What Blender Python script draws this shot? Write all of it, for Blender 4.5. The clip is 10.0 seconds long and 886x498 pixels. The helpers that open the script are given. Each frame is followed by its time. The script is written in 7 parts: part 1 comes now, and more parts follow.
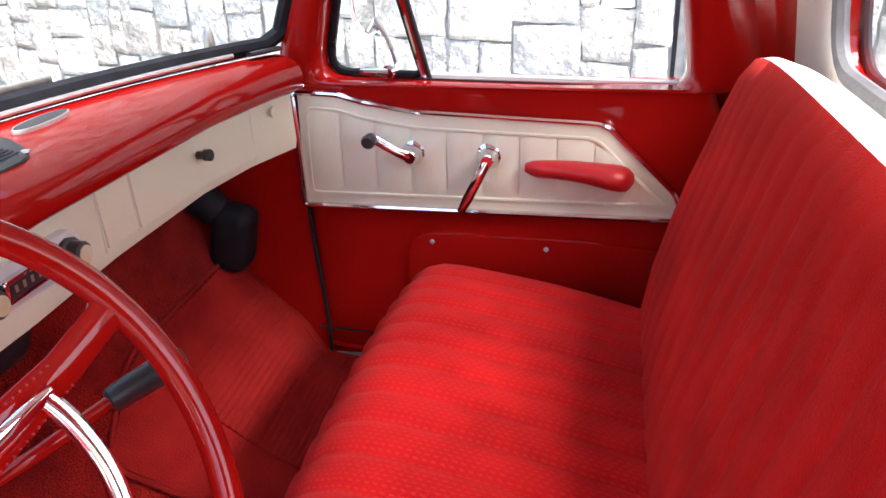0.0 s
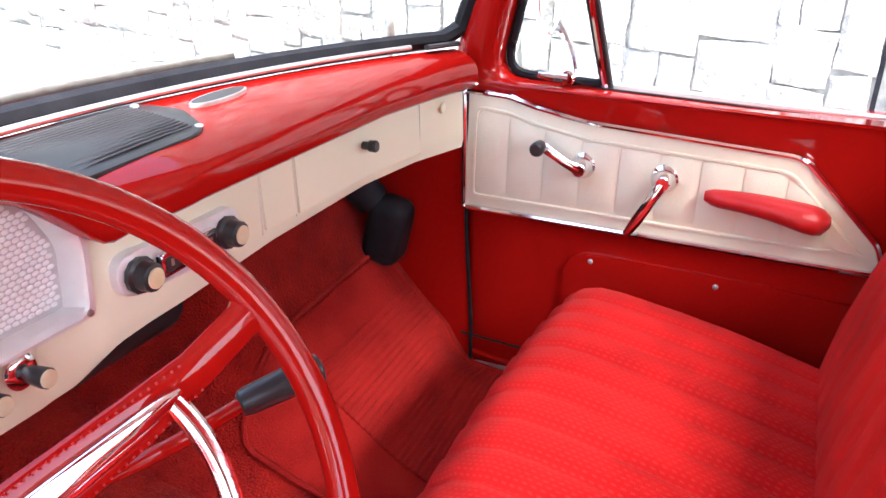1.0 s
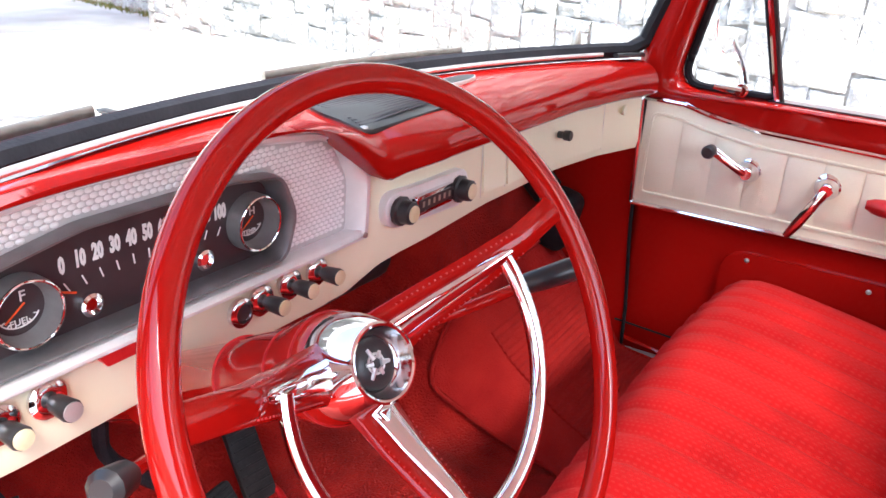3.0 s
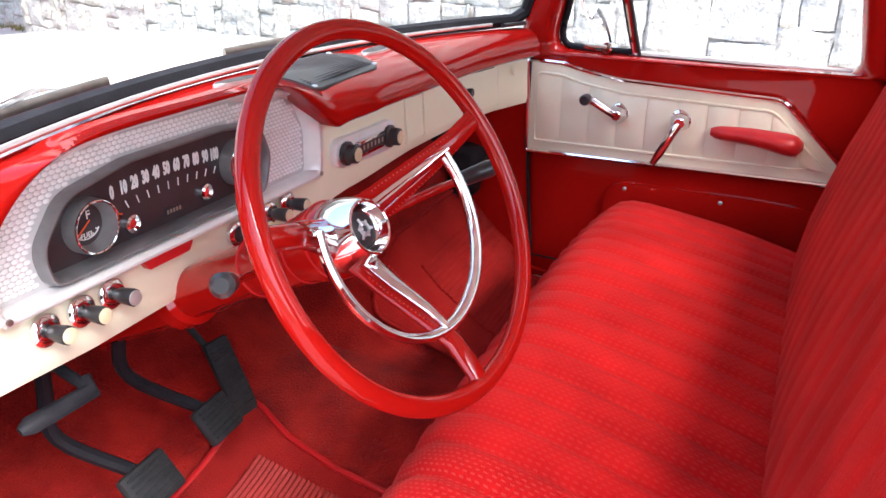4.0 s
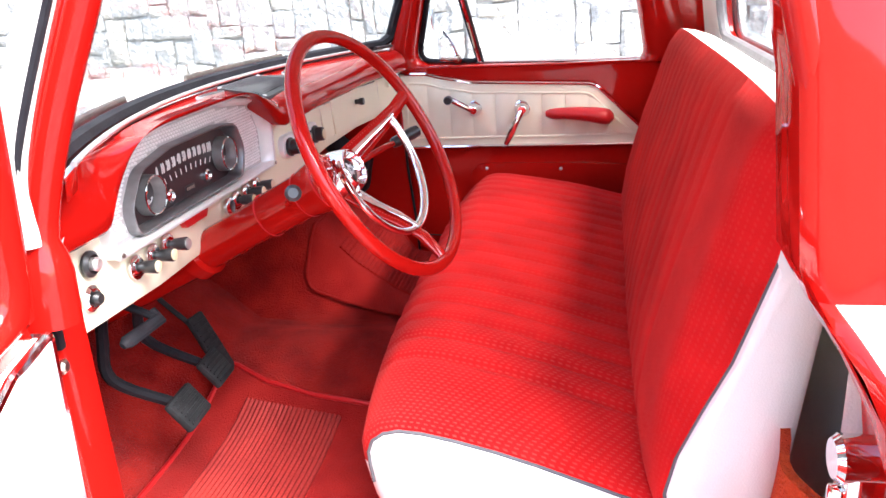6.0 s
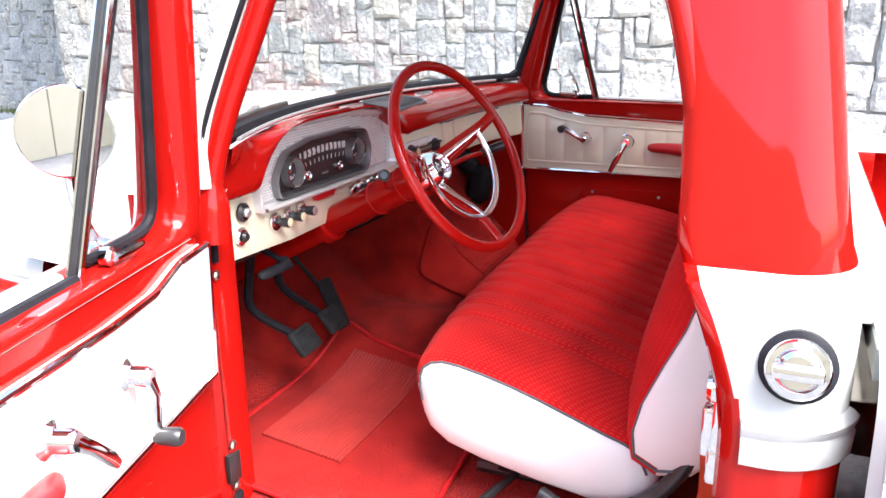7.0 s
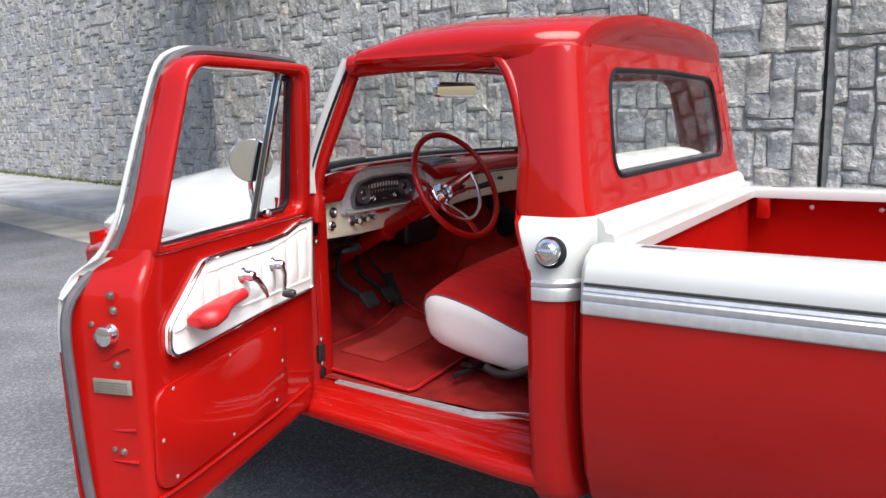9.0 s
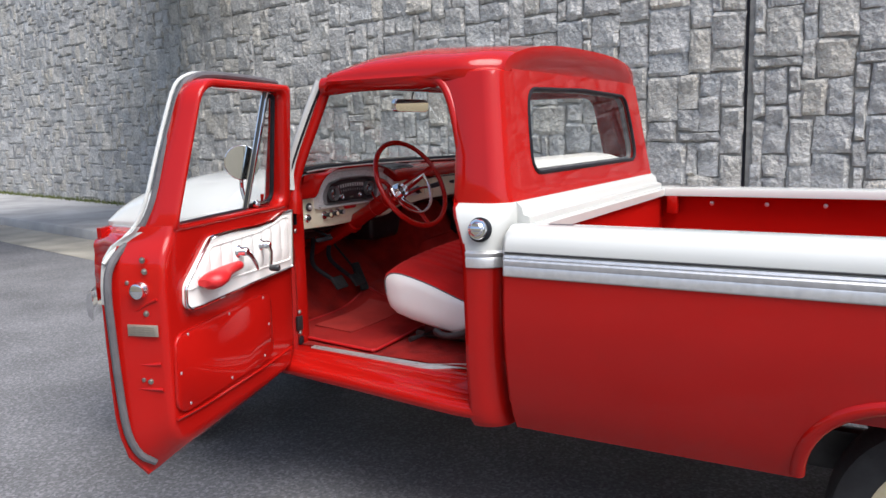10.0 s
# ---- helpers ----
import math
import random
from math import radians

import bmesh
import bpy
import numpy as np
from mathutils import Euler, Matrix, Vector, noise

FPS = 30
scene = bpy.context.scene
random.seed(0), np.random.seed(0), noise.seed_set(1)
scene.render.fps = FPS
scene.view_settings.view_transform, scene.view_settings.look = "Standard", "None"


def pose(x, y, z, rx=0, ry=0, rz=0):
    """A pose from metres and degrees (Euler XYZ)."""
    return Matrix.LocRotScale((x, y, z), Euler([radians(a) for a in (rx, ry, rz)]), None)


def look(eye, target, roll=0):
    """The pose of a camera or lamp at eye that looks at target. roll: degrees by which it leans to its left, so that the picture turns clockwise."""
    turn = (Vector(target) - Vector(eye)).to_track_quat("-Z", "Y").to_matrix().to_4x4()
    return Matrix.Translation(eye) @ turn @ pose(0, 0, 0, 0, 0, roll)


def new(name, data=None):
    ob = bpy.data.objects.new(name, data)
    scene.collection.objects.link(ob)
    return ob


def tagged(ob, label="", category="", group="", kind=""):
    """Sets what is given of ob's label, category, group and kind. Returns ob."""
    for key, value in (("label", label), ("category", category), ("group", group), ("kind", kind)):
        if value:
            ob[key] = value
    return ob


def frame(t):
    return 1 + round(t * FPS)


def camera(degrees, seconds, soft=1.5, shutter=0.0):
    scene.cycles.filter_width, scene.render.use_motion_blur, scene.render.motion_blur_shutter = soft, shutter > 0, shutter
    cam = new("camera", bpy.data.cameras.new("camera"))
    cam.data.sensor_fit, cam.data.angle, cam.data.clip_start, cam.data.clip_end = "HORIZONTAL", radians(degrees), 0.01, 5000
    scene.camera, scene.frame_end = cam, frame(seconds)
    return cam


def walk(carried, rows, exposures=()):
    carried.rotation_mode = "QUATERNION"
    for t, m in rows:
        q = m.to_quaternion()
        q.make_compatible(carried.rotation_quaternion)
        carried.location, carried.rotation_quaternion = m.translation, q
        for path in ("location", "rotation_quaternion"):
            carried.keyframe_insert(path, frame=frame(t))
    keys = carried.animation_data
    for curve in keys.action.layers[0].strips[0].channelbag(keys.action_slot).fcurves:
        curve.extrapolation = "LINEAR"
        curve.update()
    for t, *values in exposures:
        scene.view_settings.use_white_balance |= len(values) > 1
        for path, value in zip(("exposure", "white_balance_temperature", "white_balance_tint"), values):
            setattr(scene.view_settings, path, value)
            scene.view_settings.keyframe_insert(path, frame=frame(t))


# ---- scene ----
cam = camera(58.6, 10.0)
EXPO = [(0, 3.38), (0.5, 3.6), (1, 3.98), (2, 4.08), (2.5, 3.98), (4.0, 3.5), (4.5, 3.55), (5.2, 3.8), (6.5, 3.6), (7.5, 2.42), (8, 1.92), (9, 1.55), (10, 1.4)]
PATH = [
    (0, (-0.611, -0.351, 1.597), (1.185, 0.012, 0.794), -1.5),
    (0.5, (-0.535, -0.356, 1.591), (1.208, 0.173, 0.765), 0.5),
    (1, (-0.546, -0.314, 1.586), (1.142, 0.399, 0.786), 1.4),
    (1.5, (-0.587, -0.283, 1.587), (1.039, 0.571, 0.797), 2.4),
    (2, (-0.629, -0.274, 1.581), (0.953, 0.658, 0.789), 2.9),
    (2.5, (-0.69, -0.285, 1.578), (0.884, 0.687, 0.818), 3.4),
    (2.7, (-0.722, -0.287, 1.573), (0.847, 0.702, 0.824), 3.5),
    (3.8, (-1.019, -0.37, 1.569), (0.65, 0.432, 0.813), 1.0),
    (4, (-1.068, -0.392, 1.569), (0.625, 0.362, 0.815), 0.6),
    (4.5, (-1.207, -0.422, 1.566), (0.558, 0.216, 0.874), 1.0),
    (5, (-1.363, -0.376, 1.565), (0.483, 0.035, 0.914), -2.3),
    (5.2, (-1.41, -0.355, 1.561), (0.458, -0.034, 0.921), -2.6),
    (6.3, (-1.619, -0.406, 1.552), (0.223, 0.027, 0.904), -3.8),
    (6.5, (-1.675, -0.463, 1.553), (0.159, 0.059, 0.95), -3.3),
    (7, (-1.859, -0.659, 1.566), (-0.105, 0.122, 1.005), -0.8),
    (7.5, (-2.115, -0.835, 1.568), (-0.377, 0.053, 1.13), -1.3),
    (8, (-2.357, -1.037, 1.578), (-0.653, -0.08, 1.154), -0.9),
    (8.5, (-2.562, -1.317, 1.564), (-0.889, -0.278, 1.214), 1.2),
    (9, (-2.787, -1.522, 1.549), (-1.127, -0.459, 1.211), -1.2),
    (9.5, (-3.052, -1.71, 1.522), (-1.37, -0.693, 1.155), -1.5),
    (10, (-3.26, -1.885, 1.52), (-1.554, -0.884, 1.224), -1.4),
]
walk(cam, [(t, look(eye, target, roll)) for t, eye, target, roll in PATH], EXPO)

# ---- world and light ----
world = bpy.data.worlds.new("sky")
scene.world = world
world.use_nodes = True
_wn = world.node_tree.nodes
_sky = _wn.new("ShaderNodeTexSky")
_sky.sky_type = "NISHITA"
_sky.sun_disc = False
_sky.sun_elevation, _sky.sun_rotation = radians(58), radians(-158)
_sky.air_density, _sky.dust_density, _sky.ozone_density = 1.0, 3.0, 1.1
world.node_tree.links.new(_sky.outputs[0], _wn["Background"].inputs[0])
_wn["Background"].inputs[1].default_value = 0.10
sun = new("sun", bpy.data.lights.new("sun", "SUN"))
sun.data.energy, sun.data.angle, sun.data.color = 1.75, radians(50), (1.0, 0.99, 0.995)
sun.matrix_world = look((-1.9, -4.6, 8.0), (0, 0, 0))

# ---- materials ----


def mat(name, c1, c2=None, rough=0.5, metal=0.0, coat=0.0, scale=6.0, bump=0.0, bscale=60.0, sheen=0.0, detail=4.0, spec=0.5, rvar=0.0):
    m = bpy.data.materials.new(name)
    m.use_nodes = True
    nt = m.node_tree
    n, l = nt.nodes, nt.links
    b = n["Principled BSDF"]
    b.inputs["Roughness"].default_value = rough
    b.inputs["Metallic"].default_value = metal
    b.inputs["Coat Weight"].default_value = coat
    b.inputs["Coat Roughness"].default_value = 0.04
    b.inputs["Coat IOR"].default_value = 1.40
    b.inputs["Specular IOR Level"].default_value = spec
    b.inputs["Sheen Weight"].default_value = sheen
    b.inputs["Sheen Roughness"].default_value = 0.4
    co = n.new("ShaderNodeTexCoord")
    if c2 is not None:
        t = n.new("ShaderNodeTexNoise")
        t.inputs["Scale"].default_value, t.inputs["Detail"].default_value = scale, detail
        r = n.new("ShaderNodeValToRGB")
        r.color_ramp.elements[0].position, r.color_ramp.elements[1].position = 0.32, 0.68
        r.color_ramp.elements[0].color, r.color_ramp.elements[1].color = (*c1, 1), (*c2, 1)
        l.new(co.outputs["Object"], t.inputs["Vector"])
        l.new(t.outputs["Fac"], r.inputs["Fac"])
        l.new(r.outputs["Color"], b.inputs["Base Color"])
        if rvar:
            q = n.new("ShaderNodeMapRange")
            q.inputs["To Min"].default_value, q.inputs["To Max"].default_value = rough - rvar, rough + rvar
            l.new(t.outputs["Fac"], q.inputs["Value"])
            l.new(q.outputs[0], b.inputs["Roughness"])
    else:
        b.inputs["Base Color"].default_value = (*c1, 1)
    if bump:
        t = n.new("ShaderNodeTexNoise")
        t.inputs["Scale"].default_value, t.inputs["Detail"].default_value = bscale, 5.0
        p = n.new("ShaderNodeBump")
        p.inputs["Strength"].default_value, p.inputs["Distance"].default_value = bump, 0.01
        l.new(co.outputs["Object"], t.inputs["Vector"])
        l.new(t.outputs["Fac"], p.inputs["Height"])
        l.new(p.outputs["Normal"], b.inputs["Normal"])
    return m


RED = mat("red_paint", (0.36, 0.0065, 0.0045), (0.335, 0.0058, 0.004), 0.30, coat=1.0, scale=3.0, spec=0.0)
WHITE = mat("white_paint", (0.51, 0.52, 0.497), (0.49, 0.50, 0.477), 0.25, coat=1.0, scale=3.0, spec=0.0)
CREAM = mat("cream_paint", (0.80, 0.76, 0.57), (0.77, 0.73, 0.54), 0.32, coat=0.4, scale=5.0)
VINYL = mat("white_vinyl", (0.81, 0.795, 0.76), (0.78, 0.762, 0.72), 0.42, scale=9.0, bump=0.12, bscale=420.0)
# the same white vinyl, tinted tan for the shade on the passenger's side
VINYL_SHADED = mat("shaded_white_vinyl", (0.82, 0.785, 0.62), (0.78, 0.745, 0.57), 0.42, scale=9.0, bump=0.12, bscale=420.0)
LINER = mat("cream_headliner", (0.72, 0.68, 0.62), (0.66, 0.62, 0.56), 0.7, scale=12.0, bump=0.15, bscale=300.0)
CARPET = mat("red_carpet", (0.24, 0.009, 0.008), (0.42, 0.017, 0.012), 0.95, scale=14.0, bump=0.9, bscale=260.0, sheen=0.04, spec=0.05)
CARPET_RUST = mat("faded_carpet", (0.46, 0.030, 0.010), (0.52, 0.065, 0.014), 0.95, scale=9.0, bump=0.9, bscale=260.0, sheen=0.03, spec=0.05)
MATRED = mat("red_mat", (0.30, 0.011, 0.010), (0.42, 0.019, 0.015), 0.9, scale=10.0, bump=0.6, bscale=320.0, sheen=0.03, spec=0.08)
HEEL = mat("ribbed_heel_pad", (0.26, 0.013, 0.010), (0.36, 0.020, 0.014), 0.7, scale=10.0, bump=0.3, bscale=200.0)
REDVINYL = mat("red_vinyl", (0.52, 0.014, 0.016), (0.46, 0.012, 0.014), 0.38, scale=12.0, bump=0.1, bscale=350.0)
CHROME = mat("chrome", (0.82, 0.82, 0.83), (0.74, 0.74, 0.75), 0.07, metal=1.0, scale=20.0)
ALU = mat("brushed_aluminium", (0.68, 0.68, 0.67), (0.58, 0.58, 0.57), 0.38, metal=0.7, scale=40.0, bump=0.05, bscale=500.0)
BLACK = mat("black_plastic", (0.018, 0.018, 0.019), (0.028, 0.028, 0.030), 0.32, scale=30.0)
RUBBER = mat("black_rubber", (0.012, 0.012, 0.015), (0.020, 0.020, 0.024), 0.5, scale=25.0, bump=0.1, bscale=200.0, spec=0.10)
GREYRUB = mat("grey_rubber_seal", (0.075, 0.072, 0.078), (0.10, 0.097, 0.104), 0.7, scale=25.0, bump=0.15, bscale=150.0)
PEDAL = mat("pedal_rubber", (0.016, 0.017, 0.018), (0.030, 0.031, 0.033), 0.6, spec=0.2, scale=40.0, bump=0.2, bscale=150.0)
IVORY = mat("ivory_plastic", (0.62, 0.52, 0.30), (0.68, 0.60, 0.42), 0.35, scale=60.0)
GAUGE = mat("dark_gauge_face", (0.030, 0.022, 0.024), (0.045, 0.034, 0.036), 0.35, scale=30.0)
INK = mat("pale_marking", (0.72, 0.72, 0.70), None, 0.5)
NEEDLE = mat("orange_needle", (0.75, 0.10, 0.02), None, 0.5)
BEZEL = mat("satin_metal_bezel", (0.22, 0.215, 0.22), (0.17, 0.167, 0.17), 0.34, metal=0.5, scale=40.0)
CLUSTER = mat("satin_silver", (0.80, 0.79, 0.78), (0.72, 0.715, 0.70), 0.34, metal=0.35, scale=30.0, bump=0.03, bscale=500.0)
RING = mat("satin_ring", (0.34, 0.335, 0.33), (0.27, 0.265, 0.26), 0.28, metal=0.6, scale=40.0)
PANEL = mat("grey_metal_panel", (0.56, 0.555, 0.55), (0.50, 0.495, 0.49), 0.35, metal=0.15, scale=40.0)
STEEL = mat("zinc_steel", (0.45, 0.43, 0.38), (0.33, 0.31, 0.28), 0.38, metal=1.0, scale=60.0)
PLATE = mat("data_plate", (0.52, 0.47, 0.38), (0.44, 0.40, 0.34), 0.4, metal=0.7, scale=90.0)
ASPHALT = mat("asphalt", (0.088, 0.089, 0.094), (0.155, 0.156, 0.162), 0.85, scale=55.0, bump=1.0, bscale=75.0, detail=9.0)
CONCRETE = mat("concrete", (0.30, 0.30, 0.298), (0.40, 0.398, 0.392), 0.85, scale=2.2, bump=0.3, bscale=60.0, detail=9.0)
GUTTER = mat("gutter_concrete", (0.20, 0.19, 0.165), (0.34, 0.32, 0.27), 0.85, scale=1.6, bump=0.3, bscale=60.0, detail=9.0)
MORTAR = mat("mortar", (0.26, 0.25, 0.225), (0.40, 0.385, 0.345), 0.95, scale=12.0, bump=0.6, bscale=40.0)
TAN = mat("tan_concrete", (0.60, 0.51, 0.35), (0.68, 0.58, 0.41), 0.9, scale=0.8, bump=0.2, bscale=30.0, detail=8.0)
TYRE = mat("tyre_rubber", (0.016, 0.016, 0.017), (0.03, 0.03, 0.03), 0.75, scale=20.0, bump=0.2, bscale=90.0)
GRASS = mat("grass", (0.07, 0.10, 0.025), (0.16, 0.17, 0.05), 0.9, scale=5.0)
MIRROR = mat("mirror_glass", (0.86, 0.86, 0.86), None, 0.01, metal=1.0)


def glass_mat():
    m = bpy.data.materials.new("clear_glass")
    m.use_nodes = True
    n, l = m.node_tree.nodes, m.node_tree.links
    n.remove(n["Principled BSDF"])
    tr, gl, mx, fr = n.new("ShaderNodeBsdfTransparent"), n.new("ShaderNodeBsdfGlossy"), n.new("ShaderNodeMixShader"), n.new("ShaderNodeLayerWeight")
    tr.inputs[0].default_value = (0.93, 0.945, 0.94, 1)
    gl.inputs["Roughness"].default_value = 0.02
    fr.inputs["Blend"].default_value = 0.5
    mr = n.new("ShaderNodeMath")
    mr.operation = "POWER"
    mr.inputs[1].default_value = 4.0
    ad = n.new("ShaderNodeMath")
    ad.operation = "MULTIPLY_ADD"
    ad.inputs[1].default_value, ad.inputs[2].default_value = 0.45, 0.03
    l.new(fr.outputs["Facing"], mr.inputs[0])
    l.new(mr.outputs[0], ad.inputs[0])
    l.new(ad.outputs[0], mx.inputs[0])
    l.new(tr.outputs[0], mx.inputs[1])
    l.new(gl.outputs[0], mx.inputs[2])
    l.new(mx.outputs[0], n["Material Output"].inputs[0])
    return m


GLASS = glass_mat()


def speckle(m, scale, colour, amount, big):
    """Pale grains and broad worn patches over a material."""
    n, l = m.node_tree.nodes, m.node_tree.links
    b = n["Principled BSDF"]
    old = b.inputs["Base Color"].links[0].from_socket
    co, v, ns = n.new("ShaderNodeTexCoord"), n.new("ShaderNodeTexVoronoi"), n.new("ShaderNodeTexNoise")
    v.inputs["Scale"].default_value = scale
    ns.inputs["Scale"].default_value, ns.inputs["Detail"].default_value = big, 6.0
    l.new(co.outputs["Object"], v.inputs["Vector"])
    l.new(co.outputs["Object"], ns.inputs["Vector"])
    sx = n.new("ShaderNodeSeparateColor")
    l.new(v.outputs["Color"], sx.inputs[0])
    r = n.new("ShaderNodeMapRange")
    r.inputs["From Min"].default_value, r.inputs["From Max"].default_value = 0.55, 1.0
    r.inputs["To Max"].default_value = amount
    l.new(sx.outputs[0], r.inputs["Value"])
    mix = n.new("ShaderNodeMix")
    mix.data_type = "RGBA"
    l.new(r.outputs[0], mix.inputs[0])
    l.new(old, mix.inputs[6])
    mix.inputs[7].default_value = (*colour, 1)
    mul = n.new("ShaderNodeMix")
    mul.data_type, mul.blend_type = "RGBA", "MULTIPLY"
    mul.inputs[0].default_value = 1.0
    rp = n.new("ShaderNodeMapRange")
    rp.inputs["From Min"].default_value, rp.inputs["From Max"].default_value = 0.3, 0.7
    rp.inputs["To Min"].default_value, rp.inputs["To Max"].default_value = 0.75, 1.2
    l.new(ns.outputs["Fac"], rp.inputs["Value"])
    cc = n.new("ShaderNodeCombineColor")
    for k in range(3):
        l.new(rp.outputs[0], cc.inputs[k])
    l.new(mix.outputs[2], mul.inputs[6])
    l.new(cc.outputs[0], mul.inputs[7])
    l.new(mul.outputs[2], b.inputs["Base Color"])


speckle(ASPHALT, 80.0, (0.32, 0.32, 0.335), 0.5, 1.3)
speckle(CONCRETE, 140.0, (0.36, 0.355, 0.345), 0.35, 0.9)
speckle(GUTTER, 140.0, (0.34, 0.32, 0.27), 0.35, 0.7)


def math_node(n, l, op, a, b=None):
    q = n.new("ShaderNodeMath")
    q.operation = op
    for k, v in enumerate((a, b)):
        if v is None:
            continue
        if isinstance(v, (int, float)):
            q.inputs[k].default_value = v
        else:
            l.new(v, q.inputs[k])
    return q.outputs[0]


def velour_mat(name, dotted, pale=0.10):
    """Red velour; the dotted cloth carries rows of small pale woven flecks, running with the seat."""
    m = mat(name, (0.37, 0.006, 0.007), (0.58, 0.012, 0.012), 0.85, scale=6.0, bump=0.35, bscale=520.0, sheen=0.12, spec=0.08)
    n, l = m.node_tree.nodes, m.node_tree.links
    b = n["Principled BSDF"]
    b.inputs["Sheen Tint"].default_value = (1.0, 0.35, 0.3, 1)
    if not dotted:
        return m
    co = n.new("ShaderNodeTexCoord")
    sx = n.new("ShaderNodeSeparateXYZ")
    l.new(co.outputs["Object"], sx.inputs[0])
    run = math_node(n, l, "SUBTRACT", sx.outputs[1], math_node(n, l, "MULTIPLY", sx.outputs[2], 0.9))
    row = math_node(n, l, "MULTIPLY", sx.outputs[0], 1.0 / 0.0072)
    odd = math_node(n, l, "MULTIPLY", math_node(n, l, "MODULO", math_node(n, l, "FLOOR", math_node(n, l, "ADD", row, 400.0)), 2.0), 0.5)
    fx = math_node(n, l, "ABSOLUTE", math_node(n, l, "SUBTRACT", math_node(n, l, "FRACT", row), 0.5))
    fy = math_node(n, l, "ABSOLUTE", math_node(n, l, "SUBTRACT", math_node(n, l, "FRACT", math_node(n, l, "ADD", math_node(n, l, "MULTIPLY", run, 1.0 / 0.0090), odd)), 0.5))
    hit = math_node(n, l, "MULTIPLY", math_node(n, l, "LESS_THAN", fx, 0.17), math_node(n, l, "LESS_THAN", fy, 0.26))
    mix = n.new("ShaderNodeMix")
    mix.data_type = "RGBA"
    old = b.inputs["Base Color"].links[0].from_socket
    l.new(math_node(n, l, "MULTIPLY", hit, pale), mix.inputs[0])
    l.new(old, mix.inputs[6])
    mix.inputs[7].default_value = (0.80, 0.30, 0.24, 1)
    l.new(mix.outputs[2], b.inputs["Base Color"])
    return m


VELOUR, VELOUR_DOT, VELOUR_FINE, VELOUR_BACK = velour_mat("red_velour", False), velour_mat("red_dotted_cloth", True, 0.09), velour_mat("red_fine_dotted_cloth", True, 0.05), velour_mat("red_back_cloth", True, 0.03)


WEAVE = mat("bright_embossed_metal", (0.86, 0.86, 0.85), (0.78, 0.78, 0.77), 0.30, metal=0.12, scale=50.0, rvar=0.06)


def stone_mat():
    m = mat("granite", (0.40, 0.393, 0.375), (0.61, 0.598, 0.57), 0.9, scale=24.0, bump=0.85, bscale=30.0, detail=12.0)
    n, l = m.node_tree.nodes, m.node_tree.links
    b = n["Principled BSDF"]
    old = b.inputs["Base Color"].links[0].from_socket
    oi, geo = n.new("ShaderNodeObjectInfo"), n.new("ShaderNodeNewGeometry")
    r = math_node(n, l, "FRACT", math_node(n, l, "ADD", oi.outputs["Random"], geo.outputs["Random Per Island"]))
    ramp = n.new("ShaderNodeValToRGB")
    els = ramp.color_ramp.elements
    els[0].position, els[0].color = 0.0, (0.76, 0.76, 0.76, 1)
    els[1].position, els[1].color = 1.0, (1.08, 1.06, 1.02, 1)
    for pos, col in ((0.3, (0.92, 0.92, 0.92, 1)), (0.55, (1.0, 0.95, 0.86, 1)), (0.78, (0.84, 0.86, 0.88, 1))):
        e = els.new(pos)
        e.color = col
    l.new(r, ramp.inputs[0])
    mix = n.new("ShaderNodeMix")
    mix.data_type, mix.blend_type = "RGBA", "MULTIPLY"
    mix.inputs[0].default_value = 1.0
    l.new(old, mix.inputs[6])
    l.new(ramp.outputs[0], mix.inputs[7])
    l.new(mix.outputs[2], b.inputs["Base Color"])
    return m


STONE = stone_mat()
speckle(STONE, 90.0, (0.60, 0.59, 0.56), 0.35, 3.0)
for _q in STONE.node_tree.nodes:
    if _q.bl_idname == "ShaderNodeBump":
        _q.inputs["Distance"].default_value = 0.045

# ---- mesh helpers ----


def part(name, bm, material, parent=None, label="", angle=38, recalc=True):
    if recalc:
        bmesh.ops.recalc_face_normals(bm, faces=bm.faces)
    me = bpy.data.meshes.new(name)
    bm.to_mesh(me)
    bm.free()
    for p in me.polygons:
        p.use_smooth = True
    me.set_sharp_from_angle(angle=radians(angle))
    for m in material if isinstance(material, (list, tuple)) else [material]:
        me.materials.append(m)
    ob = new(name, me)
    ob.parent = parent
    if label:
        tagged(ob, label)
    return ob


def thing(name, label, category, group="", kind="", at=(0, 0, 0)):
    ob = new(name)
    ob.empty_display_size = 0.1
    ob.location = at
    return tagged(ob, label, category, group, kind)


def box(bm, c, size, m=None, bevel=0.0, seg=2):
    """A box round c, turned by m, with rounded edges."""
    g = bmesh.ops.create_cube(bm, size=1.0, matrix=Matrix.Translation(c) @ (m or Matrix()) @ Matrix.Diagonal((*size, 1)))
    if bevel:
        es = list({e for v in g["verts"] for e in v.link_edges})
        bmesh.ops.bevel(bm, geom=es, offset=bevel, segments=seg, affect="EDGES", profile=0.5)


def sweep(bm, rings, caps=True, closed=True, loop=False):
    """Quads from ring to ring."""
    vs = [[bm.verts.new(p) for p in r] for r in rings]
    n = len(vs[0])
    pairs = list(zip(vs, vs[1:])) + ([(vs[-1], vs[0])] if loop else [])
    for a, b in pairs:
        for k in range(n if closed else n - 1):
            q = (k + 1) % n
            bm.faces.new((a[k], a[q], b[q], b[k]))
    if caps and closed and not loop:
        bm.faces.new(vs[0][::-1])
        bm.faces.new(vs[-1])
    return vs


